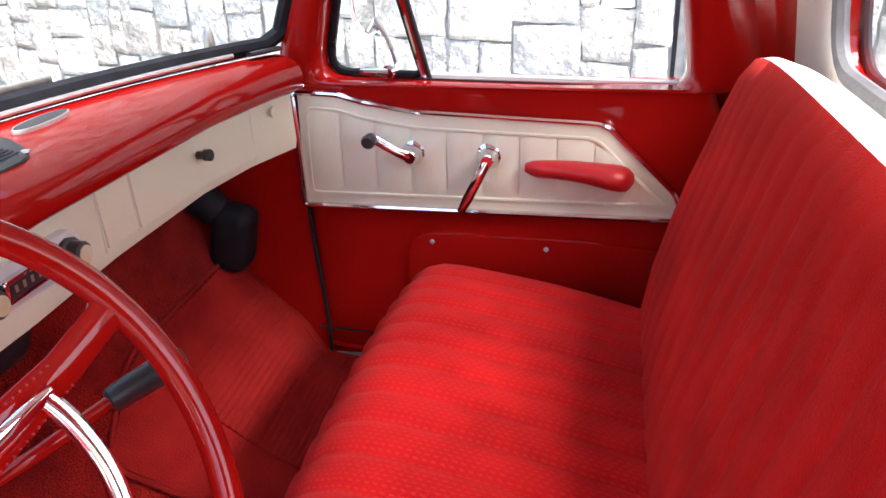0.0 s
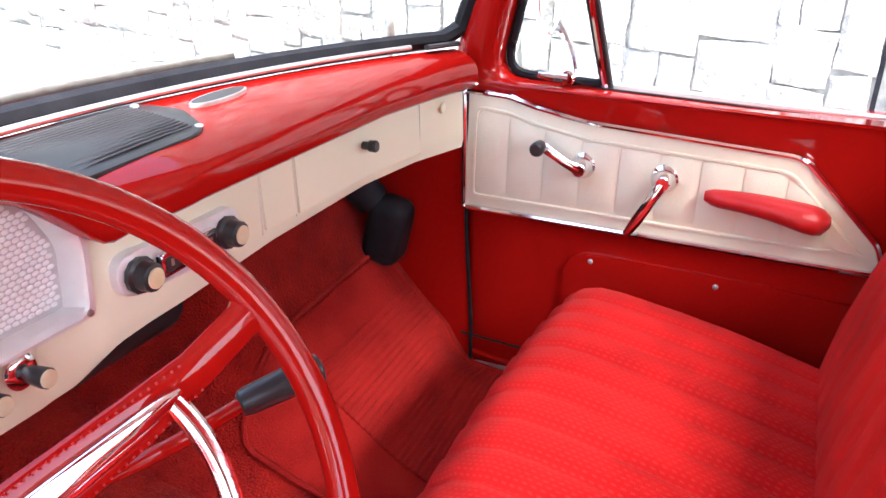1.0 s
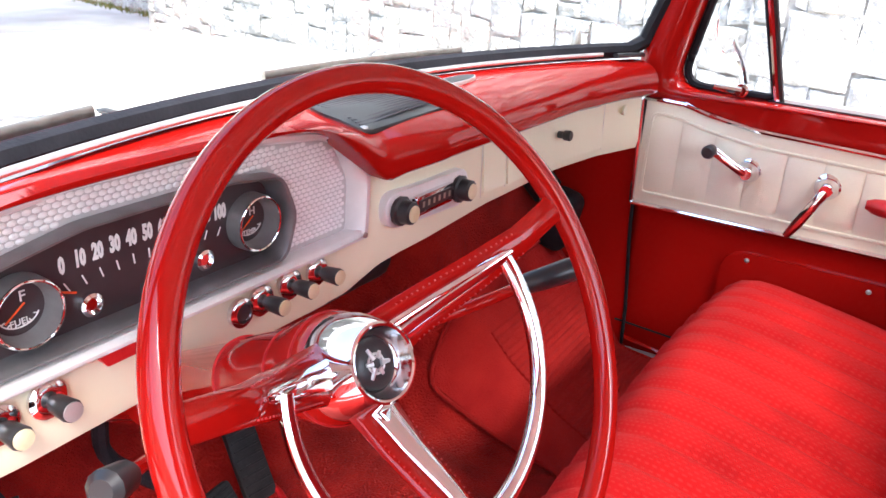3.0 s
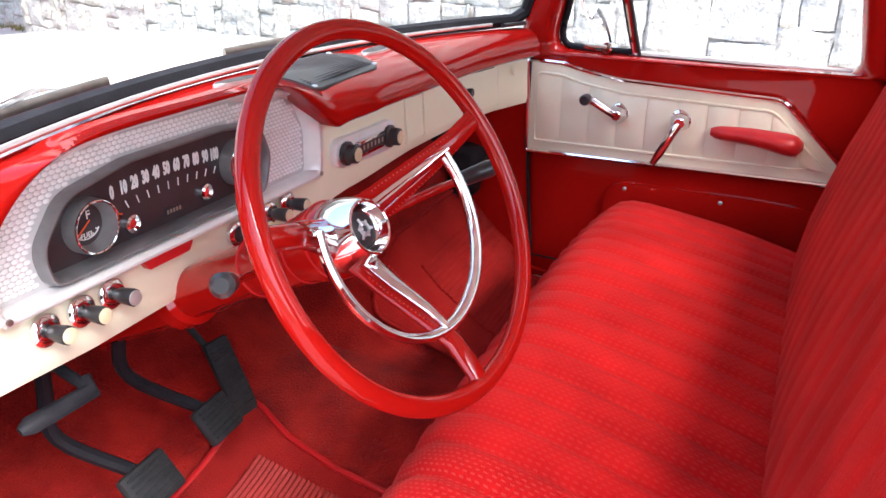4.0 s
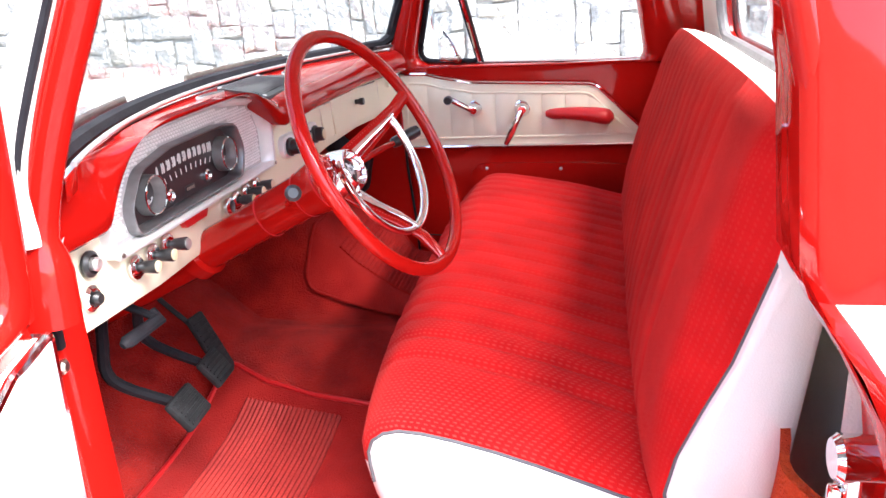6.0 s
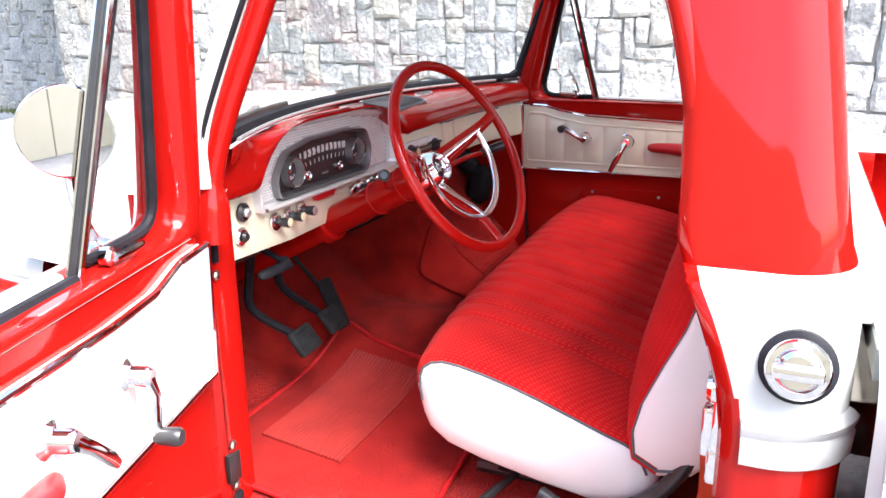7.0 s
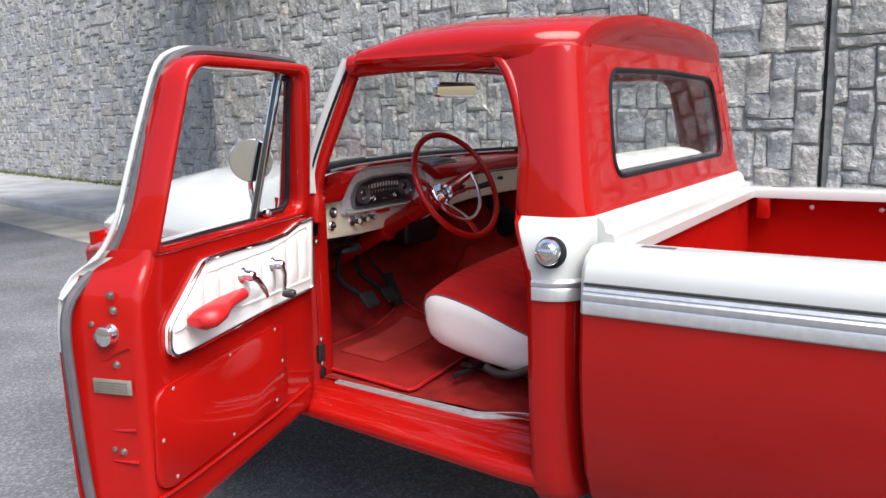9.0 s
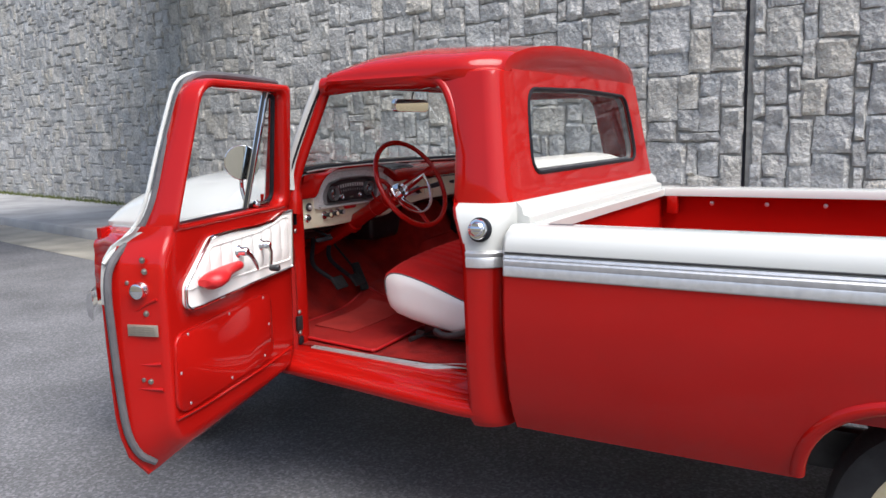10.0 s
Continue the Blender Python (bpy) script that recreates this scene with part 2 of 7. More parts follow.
def tube(bm, pts, r, seg=10, loop=False, flat=1.0, up=None):
    """A round bar along pts; r one radius or one for each point; flat squeezes it along up."""
    pts = [Vector(p) for p in pts]
    rs = r if isinstance(r, (list, tuple)) else [r] * len(pts)
    n = len(pts)
    rings, side = [], None
    for k, p in enumerate(pts):
        a = pts[(k - 1) % n] if loop or k > 0 else p
        b = pts[(k + 1) % n] if loop or k < n - 1 else p
        d = (b - a).normalized()
        ref = Vector(up) if up else (Vector((0, 0, 1)) if abs(d.z) < 0.9 else Vector((1, 0, 0)))
        if side is None or up:
            side = d.cross(ref).normalized()
        else:
            side = (side - d * side.dot(d)).normalized()
        o = side.cross(d).normalized()
        rings.append([p + side * math.cos(t) * rs[k] + o * math.sin(t) * rs[k] * flat for t in (2 * math.pi * q / seg for q in range(seg))])
    sweep(bm, rings, caps=True, loop=loop)


def frame_of(c, d, up=(0, 0, 1)):
    """A pose at c whose z runs along d."""
    z = Vector(d).normalized()
    x = Vector(up).cross(z)
    x = x.normalized() if x.length > 1e-4 else Vector((1, 0, 0))
    y = z.cross(x)
    m = Matrix((x, y, z)).transposed().to_4x4()
    m.translation = c
    return m


def lathe(bm, c, d, prof, seg=24, flute=0.0):
    """Rings (radius, height) turned about the axis d through c."""
    m = frame_of(c, d)
    rings = []
    for r, h in prof:
        rings.append([m @ Vector((math.cos(t) * r * (1 - flute * (k % 2)), math.sin(t) * r * (1 - flute * (k % 2)), h)) for k, t in ((k, 2 * math.pi * k / seg) for k in range(seg))])
    sweep(bm, rings, caps=True)


def round_poly(pts, radii, n=6):
    """A 2D polygon with its corners rounded."""
    out = []
    k = len(pts)
    rad = radii if isinstance(radii, (list, tuple)) else [radii] * k
    for i in range(k):
        p, a, b = Vector(pts[i]), Vector(pts[i - 1]), Vector(pts[(i + 1) % k])
        da, db = (a - p).normalized(), (b - p).normalized()
        half = da.angle(db) / 2
        r = rad[i]
        t = min(r / max(math.tan(half), 1e-3), (a - p).length * 0.49, (b - p).length * 0.49)
        if r <= 0 or t < 1e-5:
            out.append((p.x, p.y))
            continue
        p0, p1 = p + da * t, p + db * t
        for q in range(n + 1):
            f = q / n
            w = (1 - f) ** 2, 2 * f * (1 - f), f * f
            v = p0 * w[0] + p * w[1] + p1 * w[2]
            out.append((v.x, v.y))
    return out


def resample(poly, n):
    """n points at even steps round a closed 2D polygon, from its first point."""
    pts = [Vector(p) for p in poly] + [Vector(poly[0])]
    ds = [0.0]
    for a, b in zip(pts, pts[1:]):
        ds.append(ds[-1] + (b - a).length)
    out, k = [], 0
    for i in range(n):
        t = ds[-1] * i / n
        while ds[k + 1] < t:
            k += 1
        f = (t - ds[k]) / max(ds[k + 1] - ds[k], 1e-9)
        p = pts[k].lerp(pts[k + 1], f)
        out.append((p.x, p.y))
    return out


def plate(bm, poly, f, d0, d1, bevel=0.0, seg=2):
    """A flat thing of outline poly; f(u, v, d) places it; d runs from d0 to d1."""
    a = [bm.verts.new(f(u, v, d0)) for u, v in poly]
    b = [bm.verts.new(f(u, v, d1)) for u, v in poly]
    n = len(poly)
    fa, fb = bm.faces.new(a[::-1]), bm.faces.new(b)
    for k in range(n):
        bm.faces.new((a[k], a[(k + 1) % n], b[(k + 1) % n], b[k]))
    if bevel:
        bmesh.ops.bevel(bm, geom=list(fb.edges), offset=bevel, segments=seg, affect="EDGES", profile=0.5)


def ring_plate(bm, outer, inner, f, d0, d1, steps=1):
    """A frame between two outlines of as many points, with thickness."""
    n = len(outer)
    loops = []
    for d in (d0, d1):
        rows = []
        for s in range(steps + 1):
            t = s / steps
            rows.append([bm.verts.new(f(o[0] * (1 - t) + i[0] * t, o[1] * (1 - t) + i[1] * t, d)) for o, i in zip(outer, inner)])
        loops.append(rows)
    for rows, flip in zip(loops, (False, True)):
        for a, b in zip(rows, rows[1:]):
            for k in range(n):
                q = (k + 1) % n
                fs = (a[k], a[q], b[q], b[k])
                bm.faces.new(fs[::-1] if flip else fs)
    for e in (0, -1):
        a, b = loops[0][e], loops[1][e]
        for k in range(n):
            q = (k + 1) % n
            bm.faces.new((a[k], a[q], b[q], b[k]))


def grid(bm, rows, closed=False):
    vs = [[bm.verts.new(p) for p in r] for r in rows]
    for a, b in zip(vs, vs[1:]):
        for k in range(len(a) - (0 if closed else 1)):
            q = (k + 1) % len(a)
            bm.faces.new((a[k], a[q], b[q], b[k]))
    return vs


def shell(bm, rows, thick):
    """A sheet with thickness, from rows of points; thick is a vector."""
    t = Vector(thick)
    a = grid(bm, rows)
    b = grid(bm, [[Vector(p) + t for p in r][::-1] for r in rows])
    b = [r[::-1] for r in b]
    n, m = len(a), len(a[0])
    for k in range(m - 1):
        bm.faces.new((a[0][k + 1], a[0][k], b[0][k], b[0][k + 1]))
        bm.faces.new((a[-1][k], a[-1][k + 1], b[-1][k + 1], b[-1][k]))
    for k in range(n - 1):
        bm.faces.new((a[k][0], a[k + 1][0], b[k + 1][0], b[k][0]))
        bm.faces.new((a[k + 1][-1], a[k][-1], b[k][-1], b[k + 1][-1]))


def interp(x, table):
    """Straight lines between (x, value) rows."""
    if x <= table[0][0]:
        return table[0][1]
    for (a, va), (b, vb) in zip(table, table[1:]):
        if x <= b:
            return va + (vb - va) * (x - a) / (b - a)
    return table[-1][1]


def smooth01(t):
    t = max(0.0, min(1.0, t))
    return t * t * (3 - 2 * t)


def steps(a, b, n):
    return [a + (b - a) * k / n for k in range(n + 1)]


def spline(pts, n=8):
    """A smooth curve through 3D points."""
    p = [Vector(q) for q in pts]
    p = [p[0] * 2 - p[1]] + p + [p[-1] * 2 - p[-2]]
    out = []
    for k in range(1, len(p) - 2):
        for q in range(n):
            t = q / n
            a, b, c, d = p[k - 1], p[k], p[k + 1], p[k + 2]
            out.append(0.5 * (2 * b + (c - a) * t + (2 * a - 5 * b + 4 * c - d) * t * t + (3 * b - a - 3 * c + d) * t ** 3))
    out.append(p[-2])
    return out


def words(text, m, size, material, parent, name="marking", bold=0.0):
    """Raised lettering in the built-in font, laid flat by the pose m."""
    cu = bpy.data.curves.new(name, "FONT")
    cu.body, cu.size, cu.extrude, cu.align_x, cu.align_y = text, size, 0.0004, "CENTER", "CENTER"
    cu.resolution_u, cu.offset = 2, bold
    tmp = bpy.data.objects.new(name, cu)
    scene.collection.objects.link(tmp)
    me = bpy.data.meshes.new_from_object(tmp.evaluated_get(bpy.context.evaluated_depsgraph_get()))
    bpy.data.objects.remove(tmp)
    me.transform(m)
    me.name = name
    me.materials.clear()
    me.materials.append(material)
    ob = new(name, me)
    ob.parent = parent
    return ob

# ---- the truck's body ----
truck = thing("pickup_truck", "red and white vintage pickup truck with its driver's door open", "pickup truck")

HINGE = Vector((-0.866, 0.3165, 0.0))
OPEN = 73.5


def cab_w(z):
    return interp(z, [(0.500, 0.938), (0.525, 0.956), (0.70, 0.975), (1.07, 0.985), (1.19, 0.985), (1.235, 0.972), (1.262, 0.945), (1.275, 0.905), (1.70, 0.825), (1.75, 0.81)])


def cab_r(z):
    return interp(z, [(0.500, -0.745), (1.24, -0.755), (1.27, -0.752), (1.285, -0.743), (1.36, -0.729), (1.66, -0.686), (1.74, -0.676)])


def jamb_y(z):
    return interp(z, [(0.55, -0.632), (1.10, -0.630), (1.14, -0.625), (1.19, -0.611), (1.235, -0.592), (1.262, -0.574), (1.285, -0.556), (1.47, -0.548), (1.585, -0.525), (1.665, -0.485), (1.725, -0.43)])


def cab_zs():
    return [0.500, 0.512, 0.525] + steps(0.57, 1.065, 6) + [1.07] + steps(1.09, 1.235, 5) + [1.25, 1.262, 1.27, 1.2752, 1.30] + steps(1.34, 1.70, 8) + [1.72, 1.738]


def ws_base(x):
    return Vector((x, 0.428 - 0.31 * x * x, 1.366))


def ws_top(x):
    return Vector((x * 0.950, 0.190 - 0.16 * x * x, 1.735 - 0.012 * x * x))


def paint_by_height(bm, lo, hi, idx=1):
    for f in bm.faces:
        c = f.calc_center_median().z
        if lo < c < hi:
            f.material_index = idx


def kick_edge(z):
    """The rear edge of the passenger's kick panel, along the door gap."""
    return interp(z, [(0.64, 0.186), (0.80, 0.190), (1.00, 0.208), (1.28, 0.212)])


def build_cab():
    # corner posts, from the door opening round to the rear wall
    for s in (-1, 1):
        bm = bmesh.new()
        rows = []
        for z in [q for q in cab_zs() if q < 1.725]:
            w, r, yd, rc = cab_w(z), cab_r(z), jamb_y(z), 0.095 - 0.028 * smooth01((z - 1.26) / 0.05)
            row = [Vector((s * (w - 0.012), yd + 0.012, z)), Vector((s * (w - 0.004), yd + 0.004, z)), Vector((s * w, yd - 0.006, z))]
            for q in steps(0, 1, 6)[1:]:
                row.append(Vector((s * (w + (0.004 * math.sin(math.pi * q) if z > 1.28 else 0.0)), yd - 0.006 + (r + rc - yd + 0.006) * q, z)))
            for a in steps(0, 90, 14)[1:]:
                row.append(Vector((s * (w - rc + rc * math.cos(radians(a))), r + rc - rc * math.sin(radians(a)), z)))
            row.append(Vector((s * (w - 0.144), r, z)))
            rows.append(row)
        rows.append([Vector((p.x * 0.975, p.y + 0.02, p.z + 0.012)) for p in rows[-1]])
        rows.append([Vector((p.x * 0.93, p.y + 0.04, p.z + 0.006)) for p in rows[-1]])
        grid(bm, rows)
        paint_by_height(bm, 1.07, 1.274)
        for f in bm.faces:
            c = f.calc_center_median()
            if c.y > jamb_y(c.z) - 0.008:
                f.material_index = 0
        part("cab_corner", bm, [RED, WHITE], truck, "red cab corner with a white belt band")
        # the jamb in the door opening
        bm = bmesh.new()
        rows = []
        for z in steps(0.58, 1.715, 22):
            w, yd = cab_w(z), jamb_y(z)
            if z > 1.245:
                rows.append([Vector((s * (w - a), yd + b, z)) for a, b in ((0.012, 0.012), (0.026, 0.015), (0.040, 0.015), (0.058, 0.016), (0.080, 0.017), (0.087, 0.015), (0.091, 0.007), (0.094, -0.03), (0.094, -0.16))])
            else:
                rows.append([Vector((s * (w - a), yd + b, z)) for a, b in ((0.012, 0.012), (0.026, 0.017), (0.038, 0.012), (0.044, 0.0), (0.050, -0.010), (0.070, -0.012), (0.110, -0.008), (0.150, 0.0), (0.158, -0.03))])
        grid(bm, rows)
        part("door_jamb", bm, RED, truck)
    # rear wall below the window, and the frame of the window
    bm = bmesh.new()
    rows = [[Vector((x, cab_r(z), z)) for x in steps(-(cab_w(z) - 0.144), cab_w(z) - 0.144, 12)] for z in [q for q in cab_zs() if q < 1.31] + [1.325]]
    grid(bm, rows)
    paint_by_height(bm, 1.07, 1.272)
    part("rear_wall", bm, [RED, WHITE], truck)
    win = resample(round_poly([(0.0, 1.360), (0.640, 1.360), (0.618, 1.52), (0.585, 1.664), (0.0, 1.676), (-0.585, 1.664), (-0.618, 1.52), (-0.640, 1.360)], [0, 0.07, 0.3, 0.10, 0.5, 0.10, 0.3, 0.07], 10), 120)
    out = resample([(0.0, 1.315), (cab_w(1.315) - 0.120, 1.315), (cab_w(1.73) - 0.120, 1.73), (-cab_w(1.73) + 0.120, 1.73), (-cab_w(1.315) + 0.120, 1.315)], 120)
    bm = bmesh.new()
    ring_plate(bm, out, win, lambda u, v, d: Vector((u, cab_r(v) + d, v)), 0.0012, 0.03, 2)
    part("rear_window_surround", bm, RED, truck)
    bm = bmesh.new()
    tube(bm, [Vector((u * 0.99, cab_r(v) + 0.002, v)) for u, v in win], 0.0080, 8, loop=True)
    part("rear_window_seal", bm, RUBBER, truck, "black rubber window seal")
    bm = bmesh.new()
    tube(bm, [Vector((u * 1.004, cab_r(v) + 0.034, v)) for u, v in win], 0.013, 8, loop=True)
    part("rear_window_inner_seal", bm, GREYRUB, truck, "dark grey rubber seal inside the rear window")
    bm = bmesh.new()
    plate(bm, win, lambda u, v, d: Vector((u, cab_r(v) + d, v)), 0.006, 0.010)
    g = part("rear_window", bm, GLASS, truck, "clear rear window pane")
    g.visible_shadow = False
    # white ledge over the belt at the back
    bm = bmesh.new()
    sweep(bm, [[Vector((x, y, z)) for y, z in ((-0.802, 1.203), (-0.800, 1.224), (-0.795, 1.228), (-0.781, 1.231), (-0.777, 1.235), (-0.773, 1.254), (-0.767, 1.263), (-0.752, 1.275), (-0.738, 1.279), (-0.72, 1.200))] for x in steps(-0.83, 0.83, 14)])
    part("rear_ledge", bm, WHITE, truck)
    # lining of the rear wall and corners
    bm = bmesh.new()
    lin = resample(round_poly([(0.0, 1.352), (0.650, 1.352), (0.600, 1.67), (-0.600, 1.67), (-0.650, 1.352)], [0, 0.075, 0.075, 0.075, 0.075]), 96)
    out2 = resample([(0.0, 0.70), (0.72, 0.70), (0.66, 1.74), (-0.66, 1.74), (-0.72, 0.70)], 96)
    ring_plate(bm, out2, lin, lambda u, v, d: Vector((u, cab_r(v) + 0.035 + d, v)), 0.0, 0.006, 3)
    part("rear_lining", bm, LINER, truck, "cream rear wall lining")
    for s in (-1, 1):
        bm = bmesh.new()
        rows = []
        for z in steps(0.68, 1.71, 14):
            w, r = cab_w(z) - 0.055 - 0.11 * smooth01((1.35 - z) / 0.15), cab_r(z) + 0.04
            rows.append([Vector((s * (w + 0.0), jamb_y(z) - 0.05, z))] + [Vector((s * (w - 0.10 + 0.10 * math.cos(radians(a))), r + 0.10 - 0.10 * math.sin(radians(a)), z)) for a in steps(0, 90, 6)] + [Vector((s * 0.64, r, z))])
        grid(bm, rows)
        part("corner_lining", bm, LINER, truck, "cream corner lining")
    # roof with its rear visor: an elliptic section that ends in a lip over the rear window
    def crown(y):
        return interp(y, [(-0.75, 0.113), (-0.3, 0.137), (-0.05, 0.123), (0.08, 0.080), (0.165, 0.045)])

    def roof_z(x, y):
        return 1.725 + crown(y) * math.sqrt(max(0.0, 1 - (x / 0.835) ** 2))

    arc = [radians(a) for a in (0, 2, 5)] + [radians(a) for a in steps(10, 170, 32)] + [radians(a) for a in (175, 178, 180)]

    def section(a, high):
        c, t = -math.cos(a), math.sin(a)
        return (0.833 * abs(c) ** 0.8 * (1 if c > 0 else -1), 1.725 + high * max(0.0, t) ** 0.8)

    def lip_y(x):
        return -0.674 - 0.036 * (1 - min(1.0, abs(x / 0.745)) ** 4)

    bm = bmesh.new()
    rows = []
    for v in [0.0, 0.008, 0.025, 0.06, 0.12] + steps(0.2, 0.9, 12) + [0.94, 0.97, 0.99, 1.0]:
        row = []
        for a in arc:
            x, z = section(a, crown(0.165 * (1 - v) - 0.75 * v))
            x *= 1 - 0.105 * smooth01((v - 0.80) / 0.20) ** 1.5
            y = (0.165 - 0.12 * (x / 0.833) ** 2) * (1 - v) + lip_y(x) * v
            row.append(Vector((x, y, z - 0.022 * max(0.0, 1 - v / 0.02))))
        e = 1 - smooth01((v - 0.60) / 0.14)
        ends = []
        for p, s in ((row[0], -1), (row[-1], 1)):
            lead = 0.020 * smooth01((v - 0.85) / 0.15)
            ends.append([p + Vector((s * 0.007 * e, 0, -0.010)), p + Vector((s * 0.004 * e - s * 0.001, lead * 0.5, -0.022)), p + Vector((-s * (0.004 + 0.016 * e), lead, -0.026 - 0.008 * (1 - e))), p + Vector((-s * (0.012 + 0.058 * e), lead * 1.6, -0.026 - 0.012 * (1 - e)))])
        rows.append(ends[0][::-1] + row + ends[1])
    last = rows[-1]
    for t in (0.03, 0.08, 0.15, 0.25, 0.35, 0.45, 0.55, 0.65, 0.75, 0.85, 0.93, 1.0):
        row = []
        for p in last:
            x = min(0.818, 0.985 * abs(p.x))
            y = -0.668 if x < 0.73 else -0.575 - math.sqrt(max(0.0, 0.095 ** 2 - (x - 0.73) ** 2))
            q = Vector((x if p.x > 0 else -x, y, 1.670 + 0.052 * max(0.0, (p.z - 1.725) / 0.113) ** 1.3))
            row.append(Vector((p.x + (q.x - p.x) * t, p.y + (q.y - p.y) * smooth01(t * 1.08), p.z + (q.z - p.z) * t ** 0.8)))
        rows.append(row)
    grid(bm, rows)
    part("roof", bm, RED, truck, "glossy red roof with a rear visor lip", angle=48)
    bm = bmesh.new()
    grid(bm, [[Vector((x, y - 0.10 * (x / 0.8) ** 2 if y > 0 else y, 1.712 + (roof_z(x, y) - 1.752) * 0.75)) for x in steps(-0.80, 0.80, 16)] for y in [0.16, 0.10, 0.03] + steps(-0.1, -0.66, 6)])
    part("headliner", bm, LINER, truck, "pale headliner")
    # rails over the doors, curving down into the corner posts
    for s in (-1, 1):
        bm = bmesh.new()
        pts = spline([(s * 0.790, 0.080, 1.714), (s * 0.80, -0.10, 1.722), (s * 0.805, -0.32, 1.720), (s * 0.812, -0.43, 1.707), (s * 0.828, -0.50, 1.635), (s * 0.852, -0.552, 1.45), (s * 0.875, -0.565, 1.30)], 5)
        tube(bm, [p - Vector((s * 0.004, 0, 0.014)) if k < 16 else p for k, p in enumerate(pts)], [0.036] * 13 + [0.032, 0.027, 0.022] + [0.017] * (len(pts) - 16), 14)
        part("roof_rail", bm, RED, truck)
    # windscreen pillars
    for s in (-1, 1):
        a, b = ws_base(s * 0.79), ws_top(s * 0.79)
        bm = bmesh.new()
        tube(bm, spline([a + Vector((s * 0.045, -0.005, -0.16)), a + Vector((s * 0.036, -0.008, -0.06)), a.lerp(b, 0.15) + Vector((s * 0.030, -0.02, 0)), a.lerp(b, 0.6) + Vector((s * 0.025, -0.022, 0)), b + Vector((s * 0.020, -0.02, 0.0))], 5), [0.034] * 4 + [0.030] + [0.021] * 16, 12)
        part("windscreen_pillar", bm, RED, truck)
        bm = bmesh.new()
        tube(bm, spline([a + Vector((s * 0.056, -0.005, -0.065)), a.lerp(b, 0.1) + Vector((s * 0.050, 0.006, 0)), a.lerp(b, 0.6) + Vector((s * 0.045, 0.012, 0)), b + Vector((s * 0.036, 0.012, -0.005))], 5), 0.019, 10)
        part("pillar_trim", bm, WHITE, truck, "white windscreen surround strip")
        bm = bmesh.new()
        tube(bm, spline([a + Vector((s * 0.062, -0.012, -0.05)), a.lerp(b, 0.1) + Vector((s * 0.058, -0.006, 0)), a.lerp(b, 0.6) + Vector((s * 0.052, -0.004, 0)), b + Vector((s * 0.042, -0.004, -0.008))], 5), 0.0055, 8)
        part("pillar_seal", bm, RUBBER, truck, "black rubber strip along the pillar")
    bm = bmesh.new()
    tube(bm, [ws_top(x) + Vector((0, -0.02, 0.0)) for x in steps(-0.79, 0.79, 16)], 0.028, 10)
    part("windscreen_header", bm, RED, truck)
    # windscreen
    bm = bmesh.new()
    rows = [[ws_base(x).lerp(ws_top(x), t) + Vector((0, 0.014 * math.sin(math.pi * t), 0)) for x in steps(-0.79, 0.79, 24)] for t in steps(0, 1, 6)]
    shell(bm, rows, (0, 0.005, 0.002))
    g = part("windscreen", bm, GLASS, truck, "clear curved windscreen")
    g.visible_shadow = False
    bm = bmesh.new()
    loop = [ws_base(x) + Vector((0, 0, 0.002)) for x in steps(-0.76, 0.76, 24)] + [ws_base(0.79).lerp(ws_top(0.79), t) for t in steps(0.06, 0.94, 8)] + [ws_top(x) for x in steps(0.76, -0.76, 24)] + [ws_base(-0.79).lerp(ws_top(-0.79), t) for t in steps(0.94, 0.06, 8)]
    tube(bm, loop, 0.0155, 8, loop=True)
    part("windscreen_seal", bm, RUBBER, truck, "black rubber windscreen seal")
    # cowl sides below the pillars, hinge posts
    for s in (-1, 1):
        bm = bmesh.new()
        rows = []
        for z in steps(0.56, 1.285, 12):
            w = cab_w(min(z, 1.2))
            far = 1 - smooth01((z - 1.08) / 0.02)
            wo = 0.87 + (w - 0.87) * far
            if s > 0:
                rows.append([Vector((0.799, 0.262, z)), Vector((0.806, 0.245, z)), Vector((0.825, 0.240, z)), Vector((0.85, 0.335, z)), Vector((wo - 0.02, 0.345, z)), Vector((wo, 0.36, z)), Vector((wo, 0.37 + 0.25 * far, z))])
                continue
            rows.append([Vector((s * 0.735, 0.265, z)), Vector((s * 0.765, 0.255, z)), Vector((s * 0.80, 0.262, z)), Vector((s * 0.825, 0.285, z)), Vector((s * 0.85, 0.335, z)), Vector((s * (wo - 0.02), 0.345, z)), Vector((s * wo, 0.36, z)), Vector((s * wo, 0.37 + 0.25 * far, z))])
        grid(bm, rows)
        post = part("hinge_post", bm, RED, truck)
        if s > 0:
            bm = bmesh.new()
            tube(bm, [(0.7945 - 0.010 * smooth01((z - 1.0) / 0.3), kick_edge(z) - 0.004, z) for z in steps(0.64, 1.285, 12)], 0.0042, 8)
            box(bm, (0.835, 0.2275, 0.93), (0.055, 0.006, 0.70))
            part("door_gap_seal", bm, RUBBER, truck, "black rubber door seal")
